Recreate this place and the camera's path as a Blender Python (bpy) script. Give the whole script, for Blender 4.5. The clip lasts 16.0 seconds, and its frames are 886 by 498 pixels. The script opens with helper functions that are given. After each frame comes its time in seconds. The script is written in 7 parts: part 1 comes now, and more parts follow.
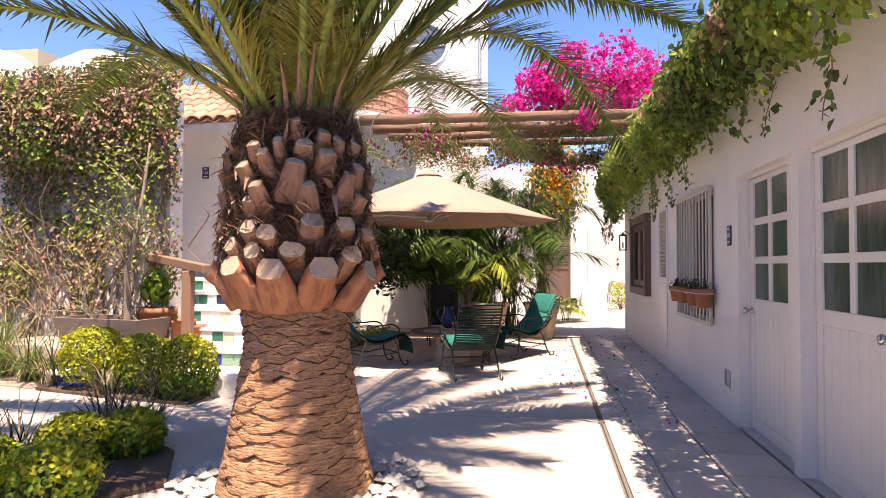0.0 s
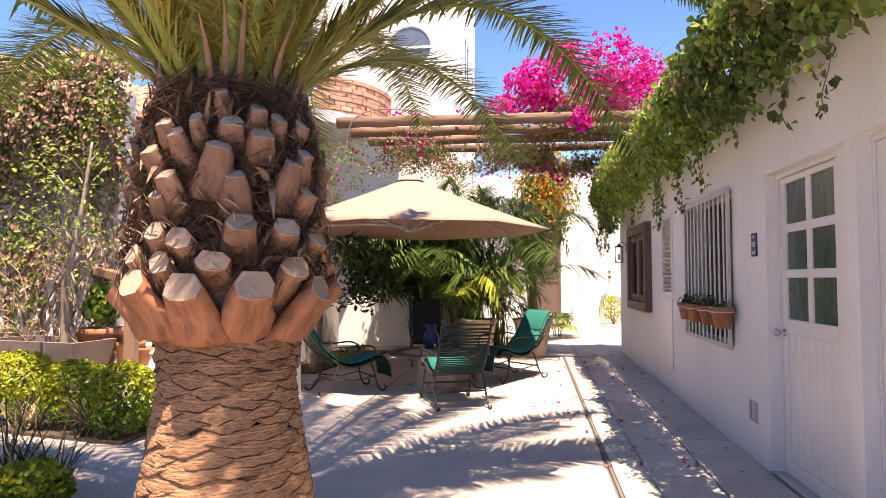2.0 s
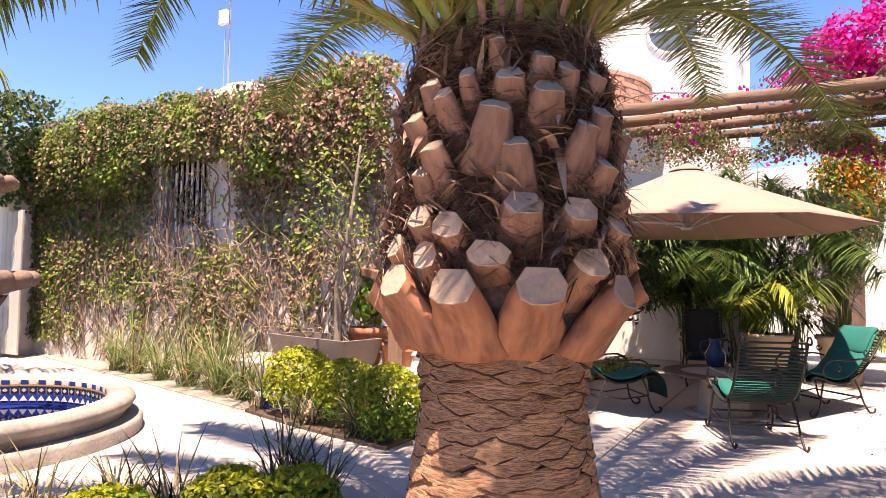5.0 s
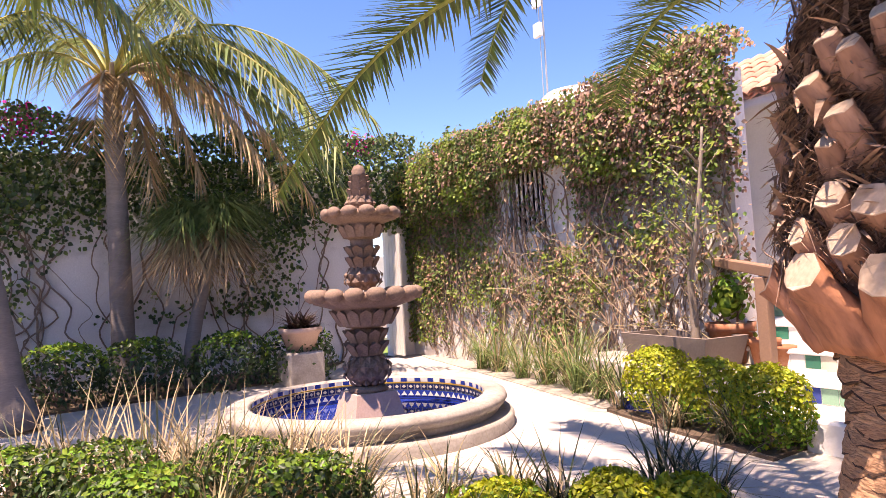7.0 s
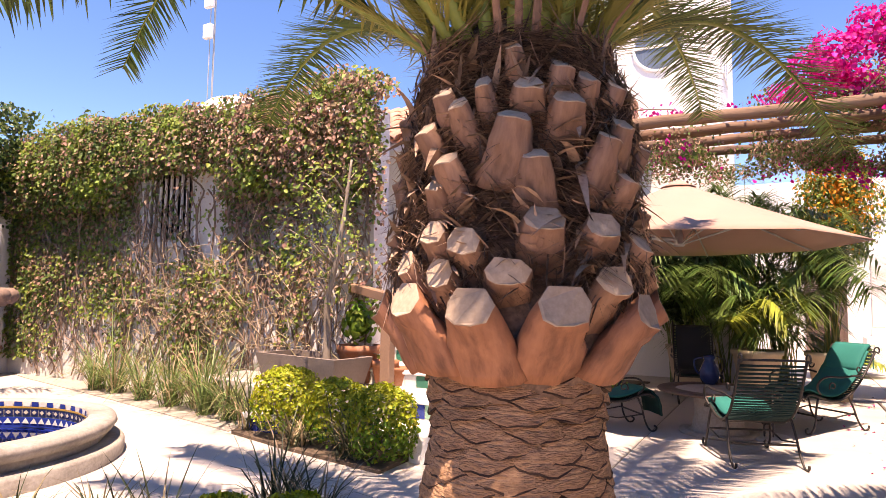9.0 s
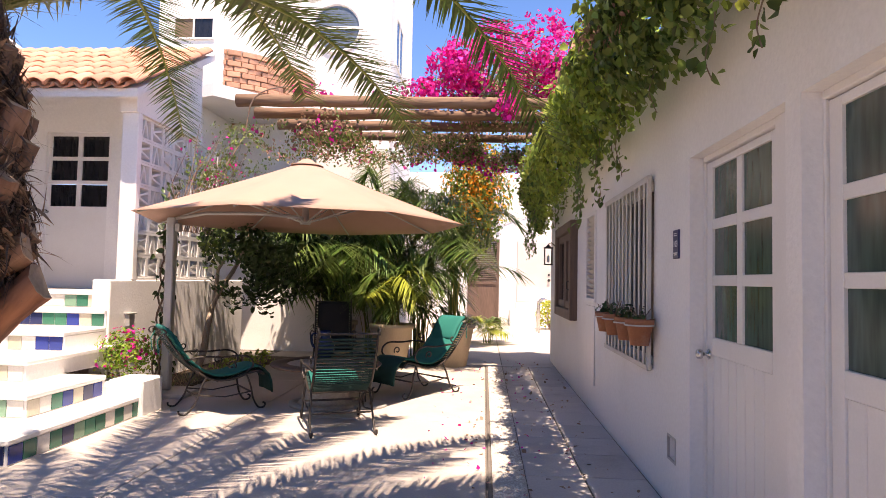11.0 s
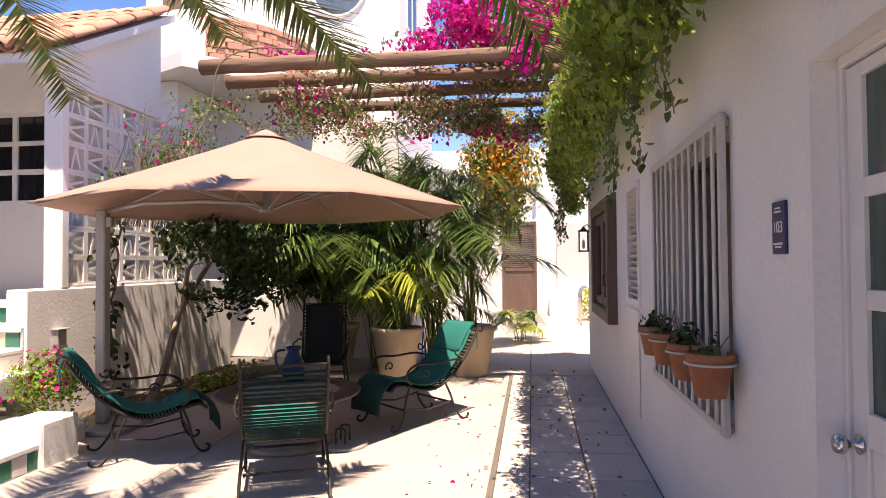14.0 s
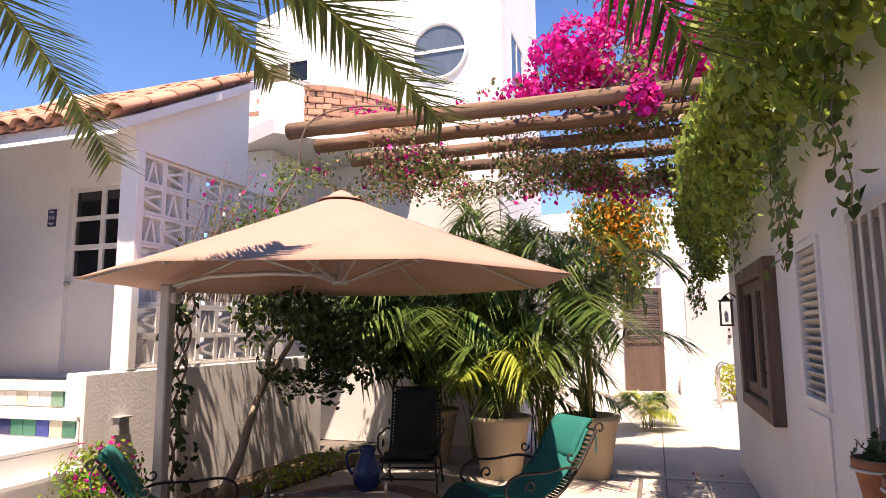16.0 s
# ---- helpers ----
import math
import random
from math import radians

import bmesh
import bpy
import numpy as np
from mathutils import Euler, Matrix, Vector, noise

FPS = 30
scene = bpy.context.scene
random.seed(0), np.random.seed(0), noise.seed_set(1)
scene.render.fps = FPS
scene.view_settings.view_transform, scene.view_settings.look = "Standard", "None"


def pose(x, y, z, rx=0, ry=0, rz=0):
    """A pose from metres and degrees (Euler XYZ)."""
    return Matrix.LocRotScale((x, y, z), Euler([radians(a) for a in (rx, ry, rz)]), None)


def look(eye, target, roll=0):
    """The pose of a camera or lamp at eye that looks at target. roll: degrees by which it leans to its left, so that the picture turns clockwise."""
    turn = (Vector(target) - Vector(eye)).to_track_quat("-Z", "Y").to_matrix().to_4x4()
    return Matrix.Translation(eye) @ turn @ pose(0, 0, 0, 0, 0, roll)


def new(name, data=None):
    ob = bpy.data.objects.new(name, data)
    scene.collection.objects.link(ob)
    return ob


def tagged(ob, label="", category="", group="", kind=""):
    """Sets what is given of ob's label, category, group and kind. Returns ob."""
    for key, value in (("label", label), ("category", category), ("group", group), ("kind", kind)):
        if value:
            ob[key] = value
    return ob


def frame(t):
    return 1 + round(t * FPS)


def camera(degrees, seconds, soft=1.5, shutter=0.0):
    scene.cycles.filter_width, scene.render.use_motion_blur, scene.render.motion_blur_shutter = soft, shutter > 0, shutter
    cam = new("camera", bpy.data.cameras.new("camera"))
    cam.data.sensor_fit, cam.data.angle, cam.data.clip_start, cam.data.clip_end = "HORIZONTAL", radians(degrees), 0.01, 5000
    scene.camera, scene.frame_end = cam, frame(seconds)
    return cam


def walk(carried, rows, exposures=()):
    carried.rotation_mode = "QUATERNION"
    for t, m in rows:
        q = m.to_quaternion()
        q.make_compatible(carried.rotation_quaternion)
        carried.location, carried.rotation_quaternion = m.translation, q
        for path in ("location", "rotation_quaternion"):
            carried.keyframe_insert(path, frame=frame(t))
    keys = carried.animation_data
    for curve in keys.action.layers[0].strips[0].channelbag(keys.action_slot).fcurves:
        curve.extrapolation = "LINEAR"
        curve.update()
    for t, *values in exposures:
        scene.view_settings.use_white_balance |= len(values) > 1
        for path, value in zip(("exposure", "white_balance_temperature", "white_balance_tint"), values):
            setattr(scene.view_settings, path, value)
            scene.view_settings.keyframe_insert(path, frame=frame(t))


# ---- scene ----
cam = camera(69.9, 16.0, soft=0.75)
METRES, EYE, TILT, LEAN, TURN = 6.6, 1.39, 0.0, 0.0, 9.05
ROWS = [
    (0.0, 0.0, 0.0, 0.0, -0.0, 1.55, -0.09),
    (0.5, -0.0176, 0.0303, -0.0018, -0.48, 1.59, -0.29),
    (1.0, -0.0293, 0.0595, 0.0018, -0.19, 1.8, -0.22),
    (1.5, -0.0105, 0.0969, 0.0005, -0.21, 2.33, -0.01),
    (2.0, 0.0117, 0.1298, 0.0025, -1.09, 2.7, 0.02),
    (2.5, 0.0024, 0.158, 0.0006, -2.5, 2.41, -0.03),
    (3.0, -0.0227, 0.1859, 0.0021, -1.3, 2.46, -0.11),
    (5.5, -0.037, 0.2423, -0.0034, 29.27, 2.92, 0.17),
    (6.0, -0.0323, 0.2444, -0.0069, 37.88, 2.81, 1.98),
    (6.5, -0.0393, 0.2422, -0.0022, 44.67, 2.98, 3.25),
    (7.0, -0.065, 0.2314, 0.0026, 50.12, 3.32, 3.09),
    (7.5, -0.0809, 0.2238, 0.0045, 51.58, 3.25, 1.75),
    (8.0, -0.078, 0.2369, 0.0027, 47.68, 3.46, 0.38),
    (8.5, -0.0677, 0.2469, 0.0034, 33.27, 3.82, -0.39),
    (9.0, -0.0589, 0.2478, 0.0011, 19.22, 4.44, -0.84),
    (9.5, -0.0255, 0.2495, 0.0, 8.15, 4.44, -0.9),
    (10.0, 0.0284, 0.2533, -0.0032, 2.34, 3.91, -1.2),
    (12.5, 0.1745, 0.3984, 0.023, -10.94, 1.3, 0.0),
    (13.0, 0.1867, 0.448, 0.0254, -10.86, 1.14, 0.33),
    (13.5, 0.2092, 0.4943, 0.0237, -6.54, 1.26, 0.34),
    (14.0, 0.2099, 0.5401, 0.0253, -1.05, 1.29, 0.47),
    (14.5, 0.2088, 0.5892, 0.0298, 0.62, 1.34, 0.53),
    (15.0, 0.2184, 0.6319, 0.0314, 3.93, 1.75, 0.81),
    (15.5, 0.2333, 0.6702, 0.0429, 6.86, 5.75, 1.15),
    (16.0, 0.2259, 0.7039, 0.0423, 9.33, 7.41, 0.51),
]
walk(cam, [(t, pose(0, 0, EYE, TILT, LEAN, TURN) @ pose(METRES * x, METRES * y, METRES * z, 90 + pitch, roll, yaw)) for t, x, y, z, yaw, pitch, roll in ROWS],
     exposures=[(0.0, 1.52, 8500, 24), (3.0, 1.70, 8600, 23), (6.0, 1.54, 8200, 29), (8.0, 1.66, 8300, 30), (9.0, 1.56, 8700, 29), (10.0, 1.56, 8600, 23), (12.5, 1.30, 8300, 22), (13.5, 1.36, 8300, 22), (16.0, 1.34, 8300, 22)])

# ---- world and sun ----
SUN_DIR = Vector((0.12, -0.34, 1.0)).normalized()
world = bpy.data.worlds.new("sky")
scene.world = world
world.use_nodes = True
wn = world.node_tree.nodes
sky = wn.new("ShaderNodeTexSky")
sky.sky_type = "NISHITA"
sky.sun_disc = False
sky.sun_elevation = math.asin(SUN_DIR.z)
sky.sun_rotation = radians(168)
sky.altitude = 1500
sky.air_density, sky.dust_density, sky.ozone_density = 0.85, 0.0, 3.0
wn["Background"].inputs["Strength"].default_value = 0.135
vivid = wn.new("ShaderNodeHueSaturation")
vivid.inputs["Saturation"].default_value = 1.22
vivid.inputs["Hue"].default_value = 0.506
world.node_tree.links.new(sky.outputs[0], vivid.inputs["Color"])
world.node_tree.links.new(vivid.outputs[0], wn["Background"].inputs["Color"])
sun = new("sun", bpy.data.lights.new("sun", "SUN"))
sun.data.energy, sun.data.angle, sun.data.color = 4.3, radians(0.55), (1.0, 0.94, 0.86)
sun.matrix_world = look(SUN_DIR * 30, (0, 0, 0))


# ---- materials ----
def ramp_node(nt, a, b, lo=0.3, hi=0.7):
    r = nt.nodes.new("ShaderNodeValToRGB")
    r.color_ramp.elements[0].position, r.color_ramp.elements[1].position = lo, hi
    r.color_ramp.elements[0].color, r.color_ramp.elements[1].color = (*a, 1), (*b, 1)
    return r


def material(name, a, b=None, rough=0.8, fine=60.0, coarse=1.5, bump=0.3, depth=0.004, metal=0.0, coarse_mix=0.5, island=0.0, objrand=0.0,
             hue=0.0, trans=0.0, spec=0.4, stretch=(1, 1, 1), dirt=None, dirt_scale=0.6, dirt_amount=0.0):
    """Two colours mixed by a coarse and a fine noise, with bump; island, objrand: spread of brightness from piece to piece."""
    b = b or tuple(c * 0.8 for c in a)
    m = bpy.data.materials.new(name)
    m.use_nodes = True
    nt = m.node_tree
    N, K = nt.nodes, nt.links
    bsdf = N["Principled BSDF"]
    bsdf.inputs["Roughness"].default_value = rough
    bsdf.inputs["Metallic"].default_value = metal
    bsdf.inputs["Specular IOR Level"].default_value = spec
    tc = N.new("ShaderNodeTexCoord")
    mp = N.new("ShaderNodeMapping")
    mp.inputs["Scale"].default_value = stretch
    K.new(tc.outputs["Object"], mp.inputs["Vector"])
    n1, n2 = N.new("ShaderNodeTexNoise"), N.new("ShaderNodeTexNoise")
    n1.inputs["Scale"].default_value, n1.inputs["Detail"].default_value = coarse, 6
    n2.inputs["Scale"].default_value, n2.inputs["Detail"].default_value = fine, 4
    K.new(mp.outputs[0], n1.inputs["Vector"])
    K.new(mp.outputs[0], n2.inputs["Vector"])
    mix = N.new("ShaderNodeMix")
    mix.inputs[0].default_value = coarse_mix
    K.new(n2.outputs[0], mix.inputs[2])
    K.new(n1.outputs[0], mix.inputs[3])
    r = ramp_node(nt, a, b)
    K.new(mix.outputs[0], r.inputs[0])
    col = r.outputs[0]
    if dirt:
        n3 = N.new("ShaderNodeTexNoise")
        n3.inputs["Scale"].default_value, n3.inputs["Detail"].default_value, n3.inputs["Roughness"].default_value = dirt_scale, 8, 0.7
        K.new(mp.outputs[0], n3.inputs["Vector"])
        dr = ramp_node(nt, (0, 0, 0), (dirt_amount,) * 3, 0.5, 0.72)
        K.new(n3.outputs[0], dr.inputs[0])
        dm = N.new("ShaderNodeMix")
        dm.data_type = "RGBA"
        K.new(dr.outputs[0], dm.inputs[0])
        K.new(col, dm.inputs[6])
        dm.inputs[7].default_value = (*dirt, 1)
        col = dm.outputs[2]
    if island or objrand or hue:
        src = N.new("ShaderNodeNewGeometry").outputs["Random Per Island"] if island or not objrand else N.new("ShaderNodeObjectInfo").outputs["Random"]
        amount = island or objrand
        mr = N.new("ShaderNodeMapRange")
        mr.inputs[3].default_value, mr.inputs[4].default_value = 1 - amount, 1 + amount
        K.new(src, mr.inputs[0])
        hs = N.new("ShaderNodeHueSaturation")
        K.new(mr.outputs[0], hs.inputs["Value"])
        if hue:
            wob = N.new("ShaderNodeMath")
            wob.operation = "MULTIPLY"
            wob.inputs[1].default_value = 17.31
            K.new(src, wob.inputs[0])
            fr = N.new("ShaderNodeMath")
            fr.operation = "FRACT"
            K.new(wob.outputs[0], fr.inputs[0])
            hr = N.new("ShaderNodeMapRange")
            hr.inputs[3].default_value, hr.inputs[4].default_value = 0.5 - hue, 0.5 + hue
            K.new(fr.outputs[0], hr.inputs[0])
            K.new(hr.outputs[0], hs.inputs["Hue"])
        K.new(col, hs.inputs["Color"])
        col = hs.outputs[0]
    K.new(col, bsdf.inputs["Base Color"])
    if bump:
        bp = N.new("ShaderNodeBump")
        bp.inputs["Strength"].default_value, bp.inputs["Distance"].default_value = bump, depth
        K.new(mix.outputs[0], bp.inputs["Height"])
        K.new(bp.outputs[0], bsdf.inputs["Normal"])
    if trans:
        tr = N.new("ShaderNodeBsdfTranslucent")
        K.new(col, tr.inputs["Color"])
        ms = N.new("ShaderNodeMixShader")
        ms.inputs[0].default_value = trans
        K.new(bsdf.outputs[0], ms.inputs[1])
        K.new(tr.outputs[0], ms.inputs[2])
        K.new(ms.outputs[0], N["Material Output"].inputs["Surface"])
    return m


STUCCO = material("white_stucco", (0.81, 0.79, 0.775), (0.71, 0.69, 0.685), 0.92, 38, 1.2, 0.8, 0.008, dirt=(0.5, 0.46, 0.42), dirt_scale=0.9, dirt_amount=0.22)
STUCCO_OLD = material("weathered_white_stucco", (0.76, 0.72, 0.70), (0.58, 0.54, 0.52), 0.95, 40, 0.9, 0.6, 0.008, dirt=(0.33, 0.28, 0.25), dirt_scale=0.8, dirt_amount=0.6)
PAINT = material("white_door_paint", (0.74, 0.72, 0.71), (0.68, 0.66, 0.65), 0.45, 90, 2.0, 0.12, 0.002, dirt=(0.5, 0.47, 0.44), dirt_scale=1.5, dirt_amount=0.2)
WINDOW_PAINT = material("cream_window_paint", (0.62, 0.58, 0.54), (0.5, 0.46, 0.42), 0.55, 80, 3.0, 0.2, 0.002)
CONCRETE = material("pale_concrete", (0.51, 0.455, 0.415), (0.37, 0.33, 0.30), 0.9, 70, 0.8, 0.45, 0.004, dirt=(0.27, 0.235, 0.21), dirt_scale=0.7, dirt_amount=0.5, objrand=0.05)
SLAB = material("grey_path_slab", (0.54, 0.49, 0.47), (0.40, 0.365, 0.355), 0.85, 60, 1.6, 0.4, 0.004, dirt=(0.24, 0.21, 0.2), dirt_scale=1.2, dirt_amount=0.5, objrand=0.10)
JOINT = material("dark_joint", (0.17, 0.15, 0.135), (0.11, 0.095, 0.085), 0.95, 90, 3)
SOIL = material("garden_soil", (0.14, 0.095, 0.065), (0.07, 0.05, 0.035), 0.95, 40, 3, 0.9, 0.02)
FAR_GROUND = material("far_ground", (0.42, 0.37, 0.32), (0.30, 0.26, 0.22), 0.95, 20, 0.4, 0.3, 0.01)
PEBBLE = material("pale_pebble", (0.55, 0.52, 0.48), (0.4, 0.37, 0.34), 0.7, 50, 6, 0.3, 0.003, island=0.25)
STONE = material("carved_fountain_stone", (0.31, 0.205, 0.15), (0.14, 0.092, 0.07), 0.85, 55, 3.5, 0.6, 0.008, dirt=(0.12, 0.09, 0.075), dirt_scale=2.5, dirt_amount=0.5)
BASIN_STONE = material("pale_basin_stone", (0.44, 0.395, 0.35), (0.27, 0.235, 0.205), 0.85, 40, 3.0, 0.8, 0.01, dirt=(0.16, 0.13, 0.11), dirt_scale=2.6, dirt_amount=0.75)
PINK_STONE = material("pink_stone", (0.55, 0.39, 0.33), (0.42, 0.29, 0.24), 0.8, 50, 4, 0.4, 0.004)
TERRACOTTA = material("terracotta", (0.42, 0.17, 0.085), (0.30, 0.115, 0.06), 0.8, 60, 5, 0.25, 0.002, dirt=(0.55, 0.42, 0.34), dirt_scale=6, dirt_amount=0.4)
ROOF_TILE = material("pale_clay_roof_tile", (0.64, 0.33, 0.23), (0.50, 0.235, 0.155), 0.85, 60, 4, 0.35, 0.004, objrand=0.22, dirt=(0.3, 0.2, 0.15), dirt_scale=4, dirt_amount=0.4)
BRICK = material("weathered_brick", (0.50, 0.27, 0.18), (0.36, 0.19, 0.13), 0.9, 60, 5, 0.5, 0.005, objrand=0.22)
MORTAR = material("grey_mortar", (0.38, 0.33, 0.29), (0.28, 0.24, 0.21), 0.95, 60, 4)
LOG = material("weathered_log", (0.23, 0.14, 0.09), (0.09, 0.055, 0.038), 0.9, 26, 3, 1.0, 0.02, stretch=(0.12, 1, 1), objrand=0.2, dirt=(0.05, 0.032, 0.025), dirt_scale=5, dirt_amount=0.7)
DARK_WOOD = material("dark_brown_wood", (0.16, 0.10, 0.075), (0.085, 0.055, 0.042), 0.7, 40, 4, 0.4, 0.004, stretch=(1, 1, 0.12))
RAIL_WOOD = material("brown_painted_wood", (0.33, 0.19, 0.125), (0.24, 0.14, 0.095), 0.65, 45, 4, 0.3, 0.003)
# Near-black, so gaps between the leaf scars read as shaded cracks.
TRUNK_CORE_SHADE = material("dark_trunk_core", (0.08, 0.04, 0.025), (0.03, 0.017, 0.012), 0.9, 40, 8, 0.6, 0.01)
PALM_TRUNK = material("ringed_palm_trunk", (0.50, 0.29, 0.165), (0.25, 0.13, 0.072), 0.85, 9, 3, 1.0, 0.03, stretch=(0.8, 0.8, 1.0), objrand=0.12, dirt=(0.11, 0.055, 0.033), dirt_scale=13, dirt_amount=0.7)
BOOT = material("cut_palm_boot", (0.38, 0.205, 0.13), (0.17, 0.085, 0.053), 0.75, 36, 9, 0.9, 0.01, objrand=0.16, stretch=(1, 1, 0.3), dirt=(0.1, 0.055, 0.035), dirt_scale=9, dirt_amount=0.45)
BOOT_LOW = material("orange_palm_boot", (0.43, 0.185, 0.10), (0.20, 0.08, 0.044), 0.7, 34, 9, 1.0, 0.012, objrand=0.12, stretch=(1, 1, 0.3), dirt=(0.07, 0.03, 0.02), dirt_scale=11, dirt_amount=0.75)
BOOT_CUT = material("boot_cut_end", (0.47, 0.355, 0.265), (0.31, 0.22, 0.155), 0.85, 70, 9, 0.5, 0.004, objrand=0.15)
FIBRE = material("palm_fibre", (0.24, 0.15, 0.11), (0.05, 0.03, 0.024), 0.9, 60, 8, 0.5, 0.004, island=0.6)
STRAND = material("brown_palm_strand", (0.40, 0.26, 0.18), (0.16, 0.095, 0.068), 0.85, 60, 8, 0, island=0.5)
FROND = material("palm_leaflet_green", (0.10, 0.145, 0.032), (0.052, 0.088, 0.022), 0.5, 20, 3, 0, island=0.5, hue=0.03, trans=0.14, spec=0.3)
RACHIS = material("palm_rachis", (0.38, 0.34, 0.08), (0.27, 0.25, 0.06), 0.5, 30, 4, 0.1, 0.002)
PETIOLE = material("green_petiole", (0.30, 0.33, 0.065), (0.16, 0.20, 0.04), 0.5, 30, 6, 0.2, 0.002)
COCO_LEAF = material("coconut_leaflet", (0.19, 0.225, 0.06), (0.12, 0.16, 0.045), 0.45, 20, 1.2, 0, island=0.4, hue=0.035, trans=0.35, spec=0.5)
DRY_LEAF = material("dry_palm_leaflet", (0.46, 0.32, 0.175), (0.33, 0.21, 0.11), 0.7, 20, 3, 0, island=0.35, trans=0.2)
ARECA = material("areca_leaflet", (0.17, 0.27, 0.065), (0.09, 0.17, 0.042), 0.4, 20, 1.5, 0, island=0.4, hue=0.025, trans=0.35, spec=0.55)
ARECA_LIGHT = material("yellow_green_leaflet", (0.34, 0.38, 0.06), (0.24, 0.3, 0.05), 0.4, 20, 2, 0, island=0.3, trans=0.35)
IVY = material("ivy_leaf", (0.17, 0.235, 0.06), (0.10, 0.155, 0.042), 0.5, 8, 0.9, 0, island=0.5, hue=0.03, trans=0.45, spec=0.35)
IVY_LIGHT = material("young_ivy_leaf", (0.31, 0.385, 0.075), (0.21, 0.30, 0.06), 0.5, 8, 1.2, 0, island=0.4, hue=0.025, trans=0.48)
IVY_DRY = material("dry_vine_leaf", (0.45, 0.28, 0.19), (0.28, 0.165, 0.115), 0.75, 8, 1.2, 0, island=0.5, hue=0.03, trans=0.25)
BROMELIAD = material("dark_red_bromeliad_leaf", (0.15, 0.075, 0.06), (0.07, 0.05, 0.03), 0.45, 10, 4, 0, island=0.5, hue=0.03, trans=0.15)
DARK_LEAF = material("dark_glossy_leaf", (0.06, 0.10, 0.03), (0.034, 0.06, 0.02), 0.45, 8, 1.2, 0, island=0.5, hue=0.02, trans=0.2, spec=0.4)
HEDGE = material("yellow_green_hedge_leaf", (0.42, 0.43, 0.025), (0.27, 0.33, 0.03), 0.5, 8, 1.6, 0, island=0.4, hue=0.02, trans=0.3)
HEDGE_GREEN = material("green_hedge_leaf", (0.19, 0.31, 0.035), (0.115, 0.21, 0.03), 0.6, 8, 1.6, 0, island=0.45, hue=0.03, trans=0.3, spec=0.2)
GRASS = material("strappy_green_blade", (0.17, 0.24, 0.075), (0.11, 0.165, 0.05), 0.5, 10, 2, 0, island=0.45, hue=0.03, trans=0.25)
GRASS_DARK = material("dark_strappy_blade", (0.065, 0.08, 0.034), (0.038, 0.045, 0.024), 0.5, 10, 2, 0, island=0.5, hue=0.04, trans=0.2)
GRASS_DRY = material("dry_straw_blade", (0.45, 0.36, 0.22), (0.3, 0.225, 0.13), 0.7, 10, 2, 0, island=0.4, hue=0.02, trans=0.25)
MAGENTA = material("magenta_bract", (0.70, 0.015, 0.29), (0.55, 0.01, 0.22), 0.6, 8, 2, 0, island=0.35, hue=0.02, trans=0.4)
ORANGE_FLOWER = material("orange_flower", (0.75, 0.24, 0.02), (0.65, 0.33, 0.03), 0.6, 8, 2, 0, island=0.3, hue=0.02, trans=0.35)
BARK = material("pale_bark", (0.36, 0.29, 0.23), (0.22, 0.17, 0.13), 0.9, 40, 6, 0.5, 0.006)
GREY_BARK = material("grey_ringed_bark", (0.25, 0.21, 0.19), (0.15, 0.125, 0.115), 0.9, 30, 5, 0.6, 0.01, stretch=(0.6, 0.6, 3))
VINE = material("brown_vine_stem", (0.28, 0.195, 0.15), (0.15, 0.10, 0.078), 0.9, 50, 6)
CANVAS = material("tan_umbrella_canvas", (0.46, 0.298, 0.238), (0.405, 0.262, 0.21), 0.9, 220, 2, 0.15, 0.001, trans=0.15)
METAL_GREY = material("grey_painted_metal", (0.45, 0.44, 0.43), (0.38, 0.37, 0.36), 0.45, 60, 4, 0.1, 0.001, metal=0.3)
IRON = material("black_wrought_iron", (0.035, 0.03, 0.03), (0.055, 0.045, 0.04), 0.5, 60, 8, 0.2, 0.001, metal=0.4)
GREEN_IRON = material("dark_green_strap", (0.004, 0.022, 0.021), (0.008, 0.034, 0.032), 0.7, 60, 8, 0.1, 0.001, spec=0.25)
TEAL = material("teal_cushion_fabric", (0.0, 0.155, 0.13), (0.0, 0.12, 0.105), 0.85, 250, 5, 0.3, 0.002)
# Shaded copy of the teal cushion colour.
TEAL_SHADE = material("dark_teal_fabric", (0.003, 0.05, 0.044), (0.003, 0.038, 0.034), 0.85, 250, 5, 0.3, 0.002)
BLACK_CLOTH = material("black_cushion_fabric", (0.012, 0.012, 0.014), (0.02, 0.02, 0.022), 0.85, 200, 5, 0.3, 0.002)
FAR_DOOR = material("warm_grey_door_paint", (0.60, 0.56, 0.53), (0.54, 0.50, 0.47), 0.6, 80, 2, 0.1, 0.001)
CREAM_POT = material("cream_ceramic_pot", (0.56, 0.45, 0.32), (0.48, 0.375, 0.26), 0.7, 60, 3, 0.25, 0.003, stretch=(1, 1, 0.3))
GREY_PLANTER = material("grey_brown_planter", (0.24, 0.19, 0.165), (0.175, 0.135, 0.115), 0.8, 50, 3, 0.3, 0.003)
STEEL = material("brushed_steel", (0.62, 0.62, 0.62), (0.52, 0.52, 0.52), 0.25, 90, 8, 0.05, 0.001, metal=1.0)
SIGN_BLUE = material("navy_ceramic_sign", (0.04, 0.04, 0.125), (0.032, 0.032, 0.10), 0.35, 60, 8, 0.05, 0.001)
SIGN_WHITE = material("white_lettering", (0.75, 0.75, 0.78), (0.7, 0.7, 0.73), 0.5, 60, 8, 0)
